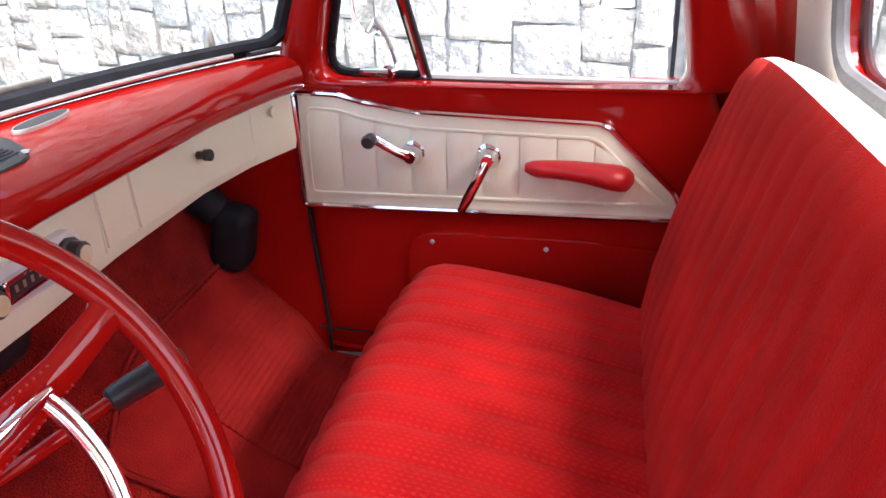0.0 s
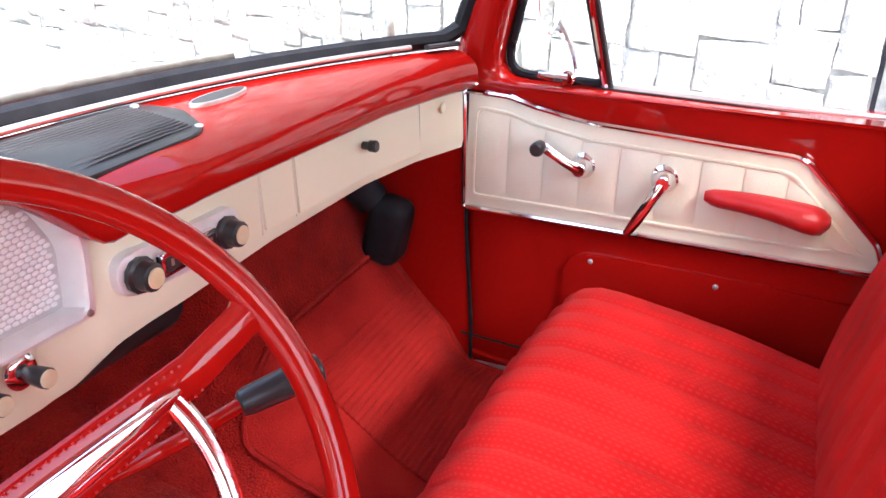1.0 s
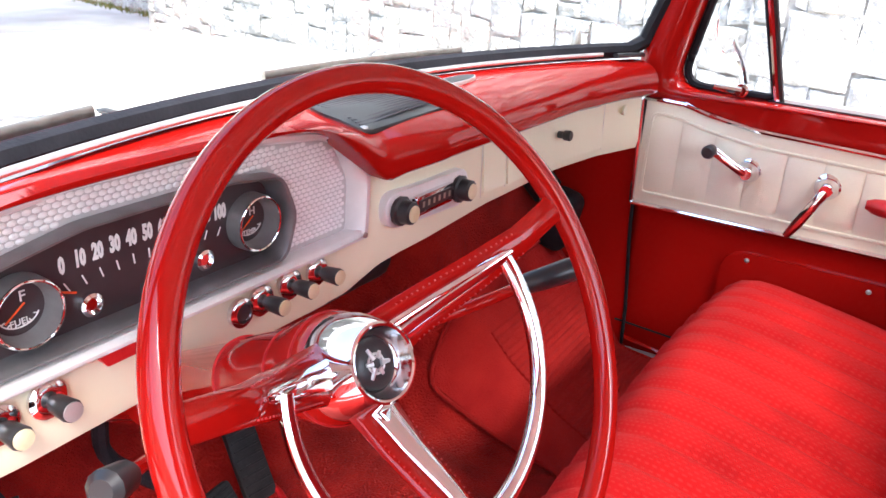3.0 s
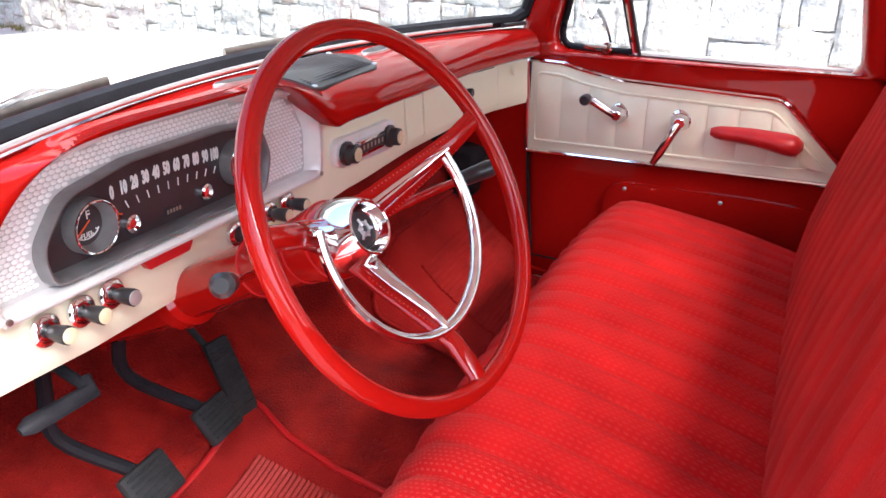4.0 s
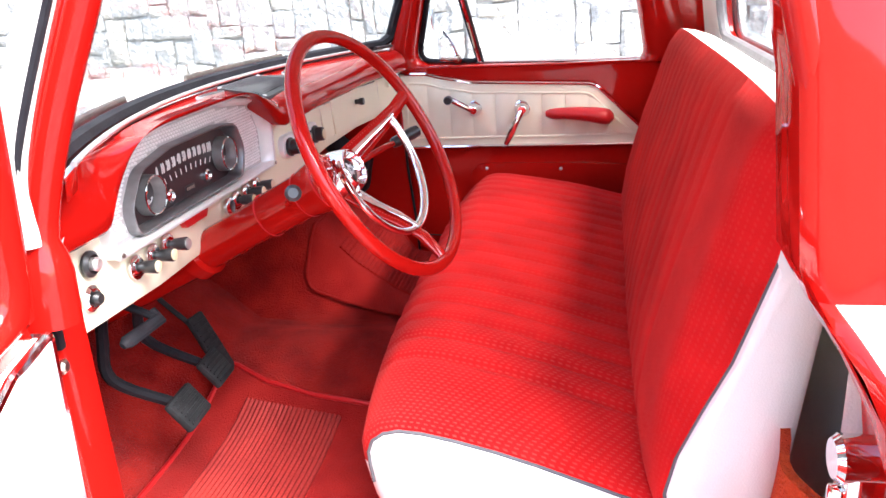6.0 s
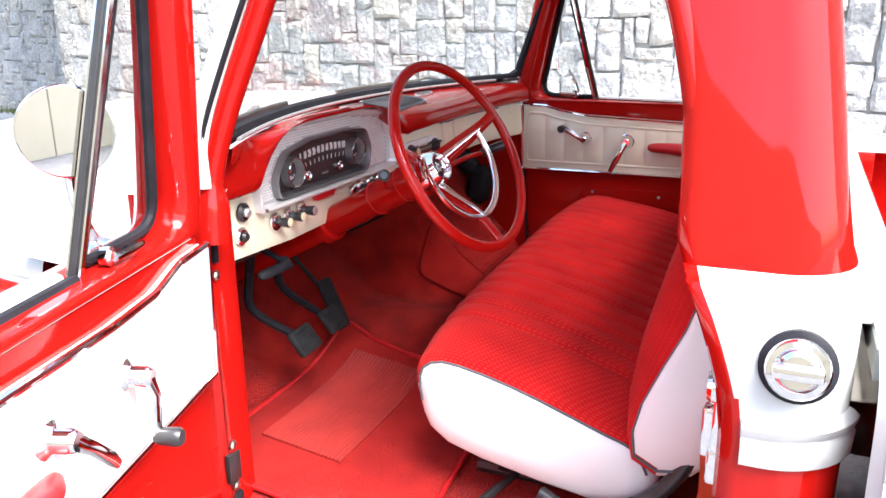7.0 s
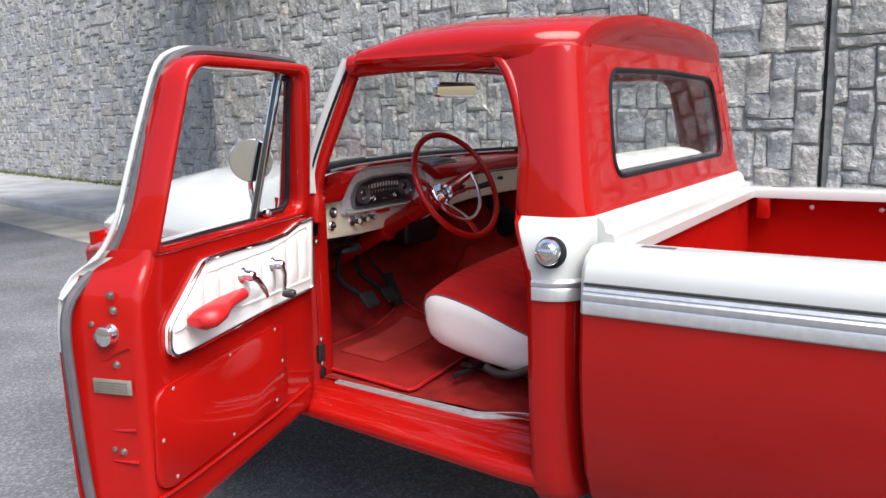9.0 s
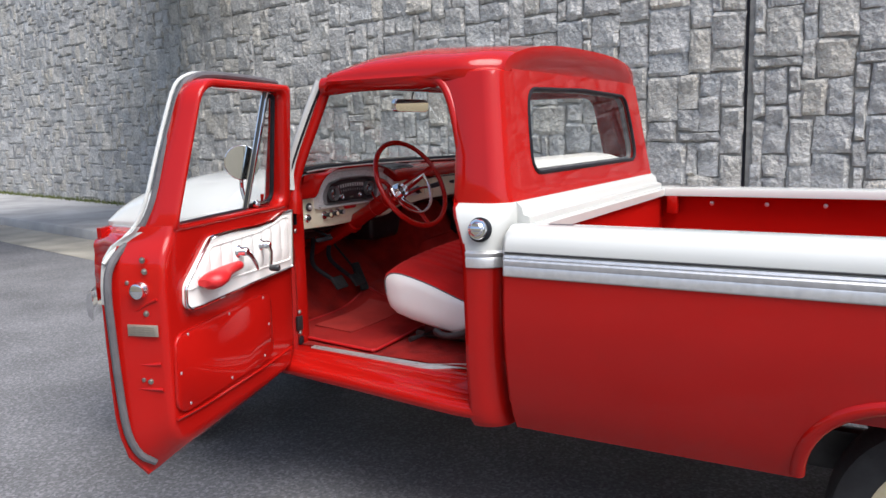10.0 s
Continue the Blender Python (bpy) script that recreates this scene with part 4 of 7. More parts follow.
    # seal round the outside of the frame and down the rear edge
    bm = bmesh.new()
    if drv:
        ctl = [(0.135, 0.80, 1.752), (0.25, 0.795, 1.757), (0.42, 0.795, 1.760), (0.56, 0.795, 1.758), (0.625, 0.80, 1.748), (0.668, 0.815, 1.715), (0.703, 0.832, 1.62), (0.738, 0.852, 1.49), (0.766, 0.872, 1.37), (0.783, 0.90, 1.295), (0.812, 0.935, 1.243), (0.868, 0.952, 1.185), (0.890, 0.955, 1.11), (0.886, 0.955, 0.96), (0.880, 0.952, 0.80), (0.870, 0.945, 0.65), (0.848, 0.925, 0.57), (0.815, 0.90, 0.535)]
    else:
        ctl = [(0.175, 0.80, 1.728), (0.30, 0.795, 1.731), (0.50, 0.795, 1.731), (0.70, 0.795, 1.731), (0.79, 0.80, 1.722), (0.845, 0.815, 1.69), (0.872, 0.83, 1.62), (0.915, 0.858, 1.47), (0.94, 0.89, 1.345), (0.94, 0.915, 1.275), (0.94, 0.945, 1.15), (0.93, 0.945, 0.75), (0.91, 0.93, 0.57)]
    path = [P(*q) for q in ctl]
    tube(bm, spline(path, 3), 0.0115, 8)
    part("door_seal", bm, GREYRUB, door, "grey rubber weather seal")
    bm = bmesh.new()
    path = [P(u + 0.010, w + 0.020, z + (0.006 if z > 1.7 else 0.0)) for u, w, z in ctl if z > 1.16]
    tube(bm, spline(path, 3), 0.006, 8)
    part("frame_edge", bm, WHITE, door, "white outer frame edge")
    # glass, lowered behind the sill: only the quarter light stays up
    quarter = [(0.138, 1.310), (0.308, 1.306), (0.250, 1.700), (0.206, 1.700)] if drv else [(0.160, 1.306), (0.345, 1.302), (0.260, 1.664), (0.250, 1.664)]
    quarter = resample(round_poly(quarter, [0.04, 0.01, 0.0, 0.0], 8), 60)
    bm = bmesh.new()
    plate(bm, quarter, lambda u, z, d: P(u, door_in(z) * 0.45 + door_out(z) * 0.55 + d, z), -0.002, 0.002)
    g = part("quarter_light", bm, GLASS, door, "clear quarter light pane")
    g.visible_shadow = False
    bm = bmesh.new()
    tube(bm, [P(u, door_in(z) * 0.52 + door_out(z) * 0.48, z) for u, z in quarter], 0.0085, 8, loop=True)
    part("quarter_light_seal", bm, RUBBER, door, "black rubber quarter light seal")
    bm = bmesh.new()
    pa, pb = (P(0.322, 0.842, 1.288), P(0.262, 0.772, 1.712)) if drv else (P(0.352, 0.842, 1.286), P(0.266, 0.775, 1.672))
    ringm = []
    for p in (pa, pb):
        ringm.append([p + Vector((s * a, b, 0)) for a, b in ((-0.010, -0.005), (0.010, -0.005), (0.012, 0.0), (0.010, 0.005), (-0.010, 0.005), (-0.012, 0.0))])
    sweep(bm, ringm)
    part("divider_bar", bm, CHROME, door, "bright quarter light divider bar")
    bm = bmesh.new()
    tube(bm, [pa + Vector((0, -0.008, 0)), pb + Vector((0, -0.008, 0))], 0.0045, 6)
    part("glass_channel", bm, BLACK, door, "black glass channel")
    bm = bmesh.new()
    lathe(bm, P(0.285, 0.825, 1.312), (-s, 0, 0), [(0.013, 0), (0.013, 0.012), (0.009, 0.016)], 16)
    tube(bm, [P(0.285, 0.81, 1.312), P(0.255, 0.803, 1.314), P(0.235, 0.80, 1.316)], [0.008, 0.007, 0.005], 8)
    part("quarter_light_latch", bm, CHROME, door, "chrome quarter light latch")
    bm = bmesh.new()
    tube(bm, [P(0.335, 0.83, 1.293), P(0.55, 0.83, 1.289), P(0.725 if drv else 0.81, 0.83, 1.283)], 0.009 if drv else 0.005, 6, flat=1.4, up=(0, 0, 1))
    part("sill_wipe", bm, RUBBER, door, "black felt glass wipe")
    bm = bmesh.new()
    tube(bm, [P(0.335, 0.855, 1.294), P(0.55, 0.857, 1.290), P(0.725 if drv else 0.81, 0.86, 1.284)], 0.012, 8)
    part("sill_bead", bm, WHITE, door)
    # padded trim panel
    W0, dr = 0.795, 0.042 if drv else 0.0
    bz = 1.035 if drv else 1.055
    trim = round_poly([(0.110, 1.055), (0.785 if drv else 0.835, bz), (0.765 if drv else 0.815, bz + 0.05), (0.640 if drv else 0.685, 1.232), (0.33, 1.247), (0.24, 1.262), (0.19, 1.275), (0.105, 1.278)], [0.006, 0.035, 0.05, 0.06, 0.08, 0.08, 0.06, 0.008], 8)
    if drv:
        trim = round_poly([(0.108, 1.052), (0.40, 1.040), (0.70, 1.022), (0.772, 1.024), (0.766, 1.100), (0.620, 1.236), (0.52, 1.240), (0.34, 1.238), (0.24, 1.244), (0.17, 1.266), (0.092, 1.270)], [0.006, 0.5, 0.2, 0.035, 0.05, 0.06, 0.2, 0.1, 0.08, 0.05, 0.008], 8)
    bm = bmesh.new()
    plate(bm, trim, lambda u, z, d: P(u, W0 - d, z), -0.004, 0.010, 0.004)
    panel = part("trim_panel", bm, TRIM, door, "white padded vinyl door panel")
    bm = bmesh.new()
    inset = round_poly([(0.128, 1.082), (0.745 if drv else 0.79, 1.082), (0.632 if drv else 0.672, 1.205), (0.34, 1.216), (0.24, 1.232), (0.19, 1.246), (0.13, 1.250)], [0.01, 0.03, 0.05, 0.08, 0.08, 0.06, 0.015], 8)
    edges = [0.125] + [0.125 + 0.068 * k for k in range(1, 10)] + [0.80]
    if drv:
        edges = [0.125] + [0.125 + 0.064 * k for k in range(1, 10)] + [0.755]
    for a, b in zip(edges, edges[1:]):
        us = steps(a + 0.001, b - 0.001, 6)
        rows = []
        for u in us:
            f = 0.0105 + 0.007 * math.sin(math.pi * (u - a) / (b - a)) ** 0.6
            top = interp(u, [(0.125, 1.250), (0.19, 1.246), (0.24, 1.233), (0.34, 1.217), (0.66 - dr, 1.206), (0.70 - dr, 1.185), (0.795 - dr, 1.088), (0.80 - dr, 1.084)])
            bot = 1.083
            zz = steps(bot, max(top, bot + 0.002), 6)
            rows.append([P(u, W0 - (0.009 if k in (0, 6) else f), z) for k, z in enumerate(zz)])
        grid(bm, rows)
    part("pleats", bm, TRIM, panel, recalc=False)
    bm = bmesh.new()
    tube(bm, [P(u, W0 - 0.011, z) for u, z in inset], 0.0035, 6, loop=True)
    part("panel_bead", bm, TRIM, panel)
    bm = bmesh.new()
    pts = [P(u, W0 - 0.010, z) for u, z in trim]
    tube(bm, pts, 0.0055, 8, loop=True)
    part("panel_trim", bm, CHROME, panel, "bright trim round the panel")
    # armrest
    bm = bmesh.new()
    rings = []
    for t in steps(0, 1, 16):
        u = (0.485 + 0.229 * t) if drv else (0.545 + 0.195 * t)
        zc = 1.150 - 0.012 * t + 0.006 * math.sin(math.pi * t) - (0.026 + 0.012 * t if drv else 0.0)
        depth = interp(t, [(0, 0.018), (0.1, 0.034), (0.25, 0.038), (0.5, 0.048), (0.75, 0.062), (0.92, 0.060), (1.0, 0.030)])
        hh = interp(t, [(0, 0.008), (0.08, 0.015), (0.3, 0.017), (0.6, 0.020), (0.85, 0.024), (0.96, 0.020), (1.0, 0.008)])
        if drv:
            depth = interp(t, [(0, 0.020), (0.1, 0.040), (0.3, 0.044), (0.55, 0.058), (0.75, 0.078), (0.92, 0.080), (1.0, 0.050)])
            hh = interp(t, [(0, 0.008), (0.08, 0.015), (0.35, 0.017), (0.6, 0.022), (0.85, 0.028), (0.96, 0.025), (1.0, 0.012)])
        rings.append([P(u, W0 - 0.012 - (depth * 0.5) - depth * 0.5 * math.cos(a), zc + hh * math.sin(a)) for a in (2 * math.pi * q / 14 for q in range(14))])
    sweep(bm, rings)
    part("armrest", bm, REDVINYL, panel, "padded red vinyl armrest")
    # window winder and door lever
    c = P(0.3355, W0 - 0.010, 1.169)
    bm = bmesh.new()
    lathe(bm, c, (-s, 0, 0), [(0.023, 0), (0.024, 0.004), (0.018, 0.010), (0.014, 0.016), (0.014, 0.036), (0.010, 0.042)], 22)
    e = Vector((0, 0.070, 0.036)) if s > 0 else Vector((0, -0.004, -0.082))
    tip = c + Vector((-s * 0.040, 0, 0)) + e
    tube(bm, [c + Vector((-s * 0.034, 0, 0)), c + Vector((-s * 0.044, 0, 0)) + e * 0.3, tip], [0.011, 0.008, 0.009], 10, flat=0.7, up=(s, 0, 0))
    w = part("window_winder", bm, CHROME, panel, "chrome window winder")
    bm = bmesh.new()
    lathe(bm, tip, (-s, 0, 0), [(0.009, -0.002), (0.012, 0.006), (0.013, 0.028), (0.010, 0.034)], 16)
    part("winder_knob", bm, BLACK, w, "black winder knob")
    c = P(0.4775, W0 - 0.010, 1.166)
    bm = bmesh.new()
    lathe(bm, c, (-s, 0, 0), [(0.025, 0), (0.026, 0.004), (0.019, 0.010), (0.015, 0.016), (0.015, 0.034), (0.011, 0.040)], 22)
    e = Vector((0, 0.050, -0.100)) if s > 0 else Vector((0, 0.075, -0.072))
    lever = part("door_lever", bm, CHROME, panel, "chrome door lever")
    bm = bmesh.new()
    o = c + Vector((-s * 0.034, 0, 0))
    tube(bm, [o, o + e * 0.25 + Vector((-s * 0.008, 0, 0)), o + e * 0.7 + Vector((-s * 0.006, 0, 0)), o + e], [0.011, 0.009, 0.010, 0.007], 10, flat=0.55, up=(s, 0, 0))
    part("lever_arm", bm, CHROME, lever, "bright lever arm")
    # access cover in the lower door
    if drv:
        cov = round_poly([(0.262, 0.738), (0.47, 0.724), (0.835, 0.700), (0.824, 0.955), (0.60, 0.968), (0.262, 0.985)], [0.05, 0.3, 0.05, 0.06, 0.3, 0.05], 8)
        screws = ((0.321, 0.970), (0.536, 0.959), (0.763, 0.945), (0.809, 0.831), (0.772, 0.722), (0.542, 0.735), (0.330, 0.754), (0.290, 0.864))
    else:
        cov = round_poly([(0.312, 0.745), (0.52, 0.735), (0.885, 0.715), (0.872, 0.985), (0.65, 0.998), (0.312, 1.000)], [0.05, 0.3, 0.05, 0.06, 0.3, 0.055], 8)
        screws = ((0.3625, 0.984), (0.5865, 0.980), (0.82, 0.965), (0.85, 0.85), (0.81, 0.74), (0.59, 0.752), (0.385, 0.765), (0.3285, 0.892))
    bm = bmesh.new()
    plate(bm, cov, lambda u, z, d: P(u, W0 + 0.004 - d, z), -0.002, 0.0065, 0.0045)
    cover = part("access_cover", bm, RED, door)
    for u, z in screws:
        bm = bmesh.new()
        lathe(bm, P(u, W0 - 0.001, z), (-s, 0, 0), [(0.0055, 0), (0.005, 0.002), (0.002, 0.0035)], 10)
        part("screw", bm, ALU, cover)
    bm = bmesh.new()
    tube(bm, spline([P(0.13, W0 + 0.004, 0.731), P(0.30, W0 + 0.003, 0.712), P(0.50, W0 + 0.003, 0.700), P(0.70, W0 + 0.003, 0.690), P(0.835, W0 + 0.004, 0.690)], 5), 0.0055, 6)
    part("pressed_rib", bm, RED, cover)
    if not drv:
        bm = bmesh.new()
        tube(bm, [P(0.11, W0 - 0.001, 0.772), P(0.30, W0 - 0.001, 0.764), P(0.60, W0 - 0.001, 0.752)], 0.0022, 6)
        part("bottom_seam", bm, RUBBER, door, "dark seam along the door's foot")
    # latch, bolts and data plate on the rear edge
    bm = bmesh.new()
    lathe(bm, P(0.846 if drv else 0.92, 0.875, 1.102), (0, -1, 0), [(0.026, 0), (0.026, 0.014), (0.022, 0.020), (0.022, 0.030), (0.016, 0.033)], 20)
    part("door_latch", bm, CHROME, door, "chrome latch rotor")
    for w_, z in ((0.862, 1.195), (0.858, 1.160), (0.915, 1.125), (0.862, 1.030), (0.885, 0.820), (0.865, 0.815)):
        bm = bmesh.new()
        lathe(bm, P(0.852 if drv else 0.927, w_, z), (0, -1, 0), [(0.0095, 0), (0.0095, 0.002), (0.0065, 0.0025), (0.0065, 0.007), (0.004, 0.0085)], 12)
        part("bolt", bm, STEEL, door)
    # pressed steps in the rear edge
    ru = 0.850 if drv else 0.925
    for pts in (((0.825, 1.075), (0.855, 1.062), (0.885, 1.040), (0.925, 1.030)), ((0.825, 0.872), (0.86, 0.868), (0.925, 0.868)), ((0.825, 0.790), (0.925, 0.790))):
        bm = bmesh.new()
        tube(bm, [P(ru, w_, z) for w_, z in pts], 0.0075, 8, flat=0.8)
        part("pressed_step", bm, RED, door)
    bm = bmesh.new()
    box(bm, P(0.8605 if drv else 0.9355, 0.872, 0.978), (0.100, 0.004, 0.034), bevel=0.001)
    dp = part("data_plate", bm, PLATE, door, "small worn metal data plate")
    for k in range(4):
        bm = bmesh.new()
        box(bm, P(0.8630 if drv else 0.9380, 0.872, 0.967 + 0.007 * k), (0.080, 0.001, 0.002))
        part("text_bar", bm, STEEL, dp)
    # mirror on its arm
    if s < 0:
        head, face = m.inverted() @ Vector((-1.054, 0.279, 1.420)), (m.to_3x3().inverted() @ Vector((-0.66, -0.75, 0.03))).normalized()
    else:
        head, face = Vector((1.0, 0.112, 1.42)), Vector((-0.35, -0.92, 0.02)).normalized()
    foot = P(0.13, 0.935, 1.258) if drv else P(0.27, 0.945, 1.262)
    bm = bmesh.new()
    lathe(bm, foot, (s * 0.6, 0, 0.8), [(0.034, 0), (0.030, 0.010), (0.018, 0.022), (0.013, 0.040)], 18)
    tube(bm, spline([foot + Vector((s * 0.008, 0, 0.012)), foot.lerp(head, 0.5) + Vector((s * 0.02, 0, 0)), head - face * 0.03], 5), 0.0085, 8)
    arm = part("mirror_arm", bm, CHROME, door, "chrome mirror arm")
    bm = bmesh.new()
    lathe(bm, head, face, [(0.012, -0.034), (0.034, -0.028), (0.058, -0.012), (0.066, 0.0), (0.066, 0.004), (0.063, 0.005)], 36)
    part("mirror_shell", bm, CHROME, arm, "round chrome mirror shell")
    bm = bmesh.new()
    lathe(bm, head, face, [(0.0632, 0.0045), (0.0630, 0.0065)], 36)
    part("mirror_glass", bm, MIRROR, arm, "round mirror glass")
    return door


SWING = pose(-0.844, 0.278, -0.040, 0, 0, -OPEN) @ Matrix.Translation(-HINGE)
build_door(-1, SWING)
build_door(1, Matrix())

# ---- cab interior ----


def floor_z(x, y):
    """The carpeted floor: flat wells, a hump in the middle and the toe board."""
    base = 0.655 + 0.045 * smooth01((x + 0.1) / 0.8)
    hump = 0.10 * math.exp(-((x - 0.05) / 0.20) ** 2) * smooth01((y + 0.35) / 0.5)
    toe = 0.0
    if y > 0.46:
        t = (y - 0.46)
        toe = 0.75 * t * smooth01(t / 0.08)
    side = smooth01((x - 0.18) / 0.22)
    ramp = interp(y, [(0.06, 0.0), (0.10, 0.008), (0.165, 0.040), (0.27, 0.115), (0.35, 0.195), (0.40, 0.270), (0.42, 0.320), (0.44, 0.42), (0.48, 0.47)])
    sill = 0.8 * smooth01((x - 0.66) / 0.10) * (1 - smooth01((y - 0.17) / 0.08))
    return base + hump + toe * (1 - side) + ramp * side * (1 - sill)


def build_floor():
    bm = bmesh.new()
    rows = [[Vector((x, y, floor_z(x, y) + 0.004 * noise.noise(Vector((x * 9, y * 9, 1))))) for x in steps(-0.80, 0.80, 48)] for y in steps(-0.74, 0.0, 12) + steps(0.03, 0.48, 22) + steps(0.52, 0.78, 6)]
    grid(bm, rows)
    part("carpet", bm, CARPET, truck, "red pile carpet on the cab floor")
    bm = bmesh.new()
    rows = [[Vector((x, 0.755 + (0.01 if z > 1.0 else 0.0), z)) for x in steps(-0.77, 0.77, 8)] for z in steps(0.80, 1.16, 5)]
    shell(bm, rows, (0, 0.02, 0))
    part("firewall_carpet", bm, CARPET, truck)
    for s in (-1, 1):
        bm = bmesh.new()
        rows = [[Vector((s * (0.795 - (0.010 if s > 0 else 0.03) * smooth01((z - 1.0) / 0.3)), y, z)) for y in steps(0.262 if s < 0 else kick_edge(z), 0.75, 6)] for z in steps(0.64, 1.22 if s > 0 else 1.08, 9)]
        shell(bm, rows, (s * 0.01, 0, 0))
        part("kick_panel", bm, RED if s > 0 else CARPET, truck)
    # worn rust-coloured carpet on the rear side of the driver's well
    bm = bmesh.new()
    side = spline([(-0.52, -0.62, 0), (-0.62, -0.60, 0), (-0.72, -0.585, 0), (-0.78, -0.588, 0), (-0.812, -0.61, 0), (-0.822, -0.66, 0)], 4)
    rows = [[p + Vector((0.012 * noise.noise(Vector((p.x * 14, z * 9, 4))), 0.012 * noise.noise(Vector((p.x * 14, z * 9, 2))), z)) for p in side] for z in steps(0.66, 1.01, 10)]
    shell(bm, rows, (0.004, -0.012, 0))
    part("side_carpet", bm, CARPET_RUST, truck, "faded orange-red carpet")
    # dark air box on the passenger kick panel
    bm = bmesh.new()
    box(bm, (0.748, 0.352, 0.992), (0.085, 0.080, 0.135), pose(0, 0, 0, 12, 0, 0), bevel=0.026, seg=5)
    # black bend that stands in for the dark shadow beside the box
    tube(bm, [(0.74, 0.38, 1.05), (0.72, 0.42, 1.10), (0.68, 0.47, 1.14)], [0.036, 0.036, 0.036], 12)
    part("air_duct", bm, RUBBER, truck, "black ventilator box with a black bend in place of the shadow beside it")
    bm = bmesh.new()
    box(bm, (0.28, 0.60, 1.06), (0.42, 0.22, 0.20), bevel=0.03, seg=3)
    box(bm, (-0.55, 0.52, 1.10), (0.30, 0.20, 0.10), bevel=0.02)
    # added black slab that keeps the space under the dashboard in shade
    box(bm, (0.10, 0.53, 1.165), (1.36, 0.36, 0.05), bevel=0.02)
    tube(bm, [(-0.70, 0.40, 1.11), (-0.4, 0.42, 1.09), (-0.1, 0.45, 1.10), (0.2, 0.50, 1.09)], 0.012, 8)
    part("heater_box_and_shade_slab", bm, BLACK, truck, "black heater box, wiring and an added shade slab under the dashboard")


build_floor()


def floor_mat(left, right, rear, front, pad, label):
    """left and right: the side edges, as (y, x) tables; rear: the rear edge at both sides; pad: x from, x to, y from, y to."""
    m = thing("floor_mat", label, "floor mat", "floor mats in the cab")

    def f(u, v, d=0.0):
        y = (rear[0] * (1 - u) + rear[1] * u) * (1 - v) + front * v
        x = interp(y, left) * (1 - u) + interp(y, right) * u
        return Vector((x, y, floor_z(x, y) + 0.008 + d))

    driver = pad[0] < 0
    bm = bmesh.new()
    shell(bm, [[f(u, v, 0.004) for u in steps(0.01, 0.99, 24)] for v in steps(0.01, 0.99, 28)], (0, 0, -0.008))
    part("mat", bm, MATRED, m)
    bm = bmesh.new()
    edge = resample(round_poly([(0, 0), (1, 0), (1, 1), (0, 1)], 0.06), 120)
    tube(bm, [f(u, v, 0.004) for u, v in edge], 0.0062 if driver else 0.0045, 8, loop=True)
    part("edge_piping", bm, REDVINYL if driver else MATRED, m, "crimson edge binding")
    a0, a1, b0, b1 = pad
    bm = bmesh.new()
    rows = []
    for k, y in enumerate(steps(b0, b1, 44)):
        lean = 0.035 * (1 - k / 44) if driver else 0.0
        rows.append([Vector((x - lean, y, floor_z(x - lean, y) + 0.0165 + (0.0038 if k % 2 else 0.0))) for x in steps(a0, a1, 12)])
    shell(bm, rows, (0, 0, -0.006))
    part("heel_pad", bm, HEEL if driver else MATRED, m, "ribbed red heel pad")
    return m


floor_mat([(-0.12, -0.795), (0.25, -0.745), (0.46, -0.73)], [(-0.12, -0.155), (0.10, -0.145), (0.22, -0.130), (0.34, -0.100), (0.46, -0.045)], (-0.112, -0.060), 0.455, (-0.570, -0.150, 0.145, 0.370), "red floor mat with a ribbed heel pad below the pedals")
floor_mat([(-0.10, 0.27), (0.375, 0.27)], [(-0.10, 0.77), (0.375, 0.76)], (-0.10, -0.10), 0.375, (0.40, 0.755, 0.09, 0.315), "red floor mat with a ribbed heel pad, passenger footwell")


def lip_z(x):
    """Height of the front edge of the red dashboard top: an arch over the gauges, then level."""
    a = abs((x + 0.335) / (0.322 if x < -0.335 else 0.318))
    arch = 1.197 + 0.176 * max(0.0, 1 - a ** 4.5) ** 0.65 if a < 1 else 1.197
    level = interp(x, [(-0.10, 1.262), (-0.062, 1.277), (0.0, 1.290), (0.08, 1.296)]) if x > -0.10 else 1.258 if x < -0.60 else 0.0
    return 1.19 + ((arch - 1.19) ** 6 + max(0.0, level - 1.19) ** 6) ** (1 / 6)


def dash_top(x, y):
    """Height of the red dashboard top at a place."""
    yw = ws_base(max(-0.79, min(0.79, x))).y - 0.020
    q = max(0.0, min(1.0, (yw - y) / (yw - lip_y(x)))) ** 0.8
    return lip_z(x) + (1.358 - lip_z(x)) * max(0.0, 1 - q * q) ** (1 / 3.4)


def lip_y(x):
    return interp(x, [(-0.76, 0.262), (-0.66, 0.262), (-0.60, 0.258), (-0.10, 0.258), (-0.05, 0.250), (0.06, 0.228), (0.50, 0.222), (0.66, 0.20), (0.76, 0.178)])


def face_y(x):
    return interp(x, [(-0.76, 0.292), (-0.65, 0.291), (-0.09, 0.289), (-0.03, 0.277), (0.03, 0.266), (0.08, 0.262), (0.50, 0.256), (0.64, 0.235), (0.76, 0.198)])


def face_bot(x):
    return interp(x, [(-0.76, 1.126), (-0.50, 1.117), (-0.30, 1.122), (-0.10, 1.122), (-0.065, 1.127), (-0.04, 1.139), (-0.01, 1.152), (0.03, 1.160), (0.09, 1.164), (0.25, 1.174), (0.76, 1.178)])


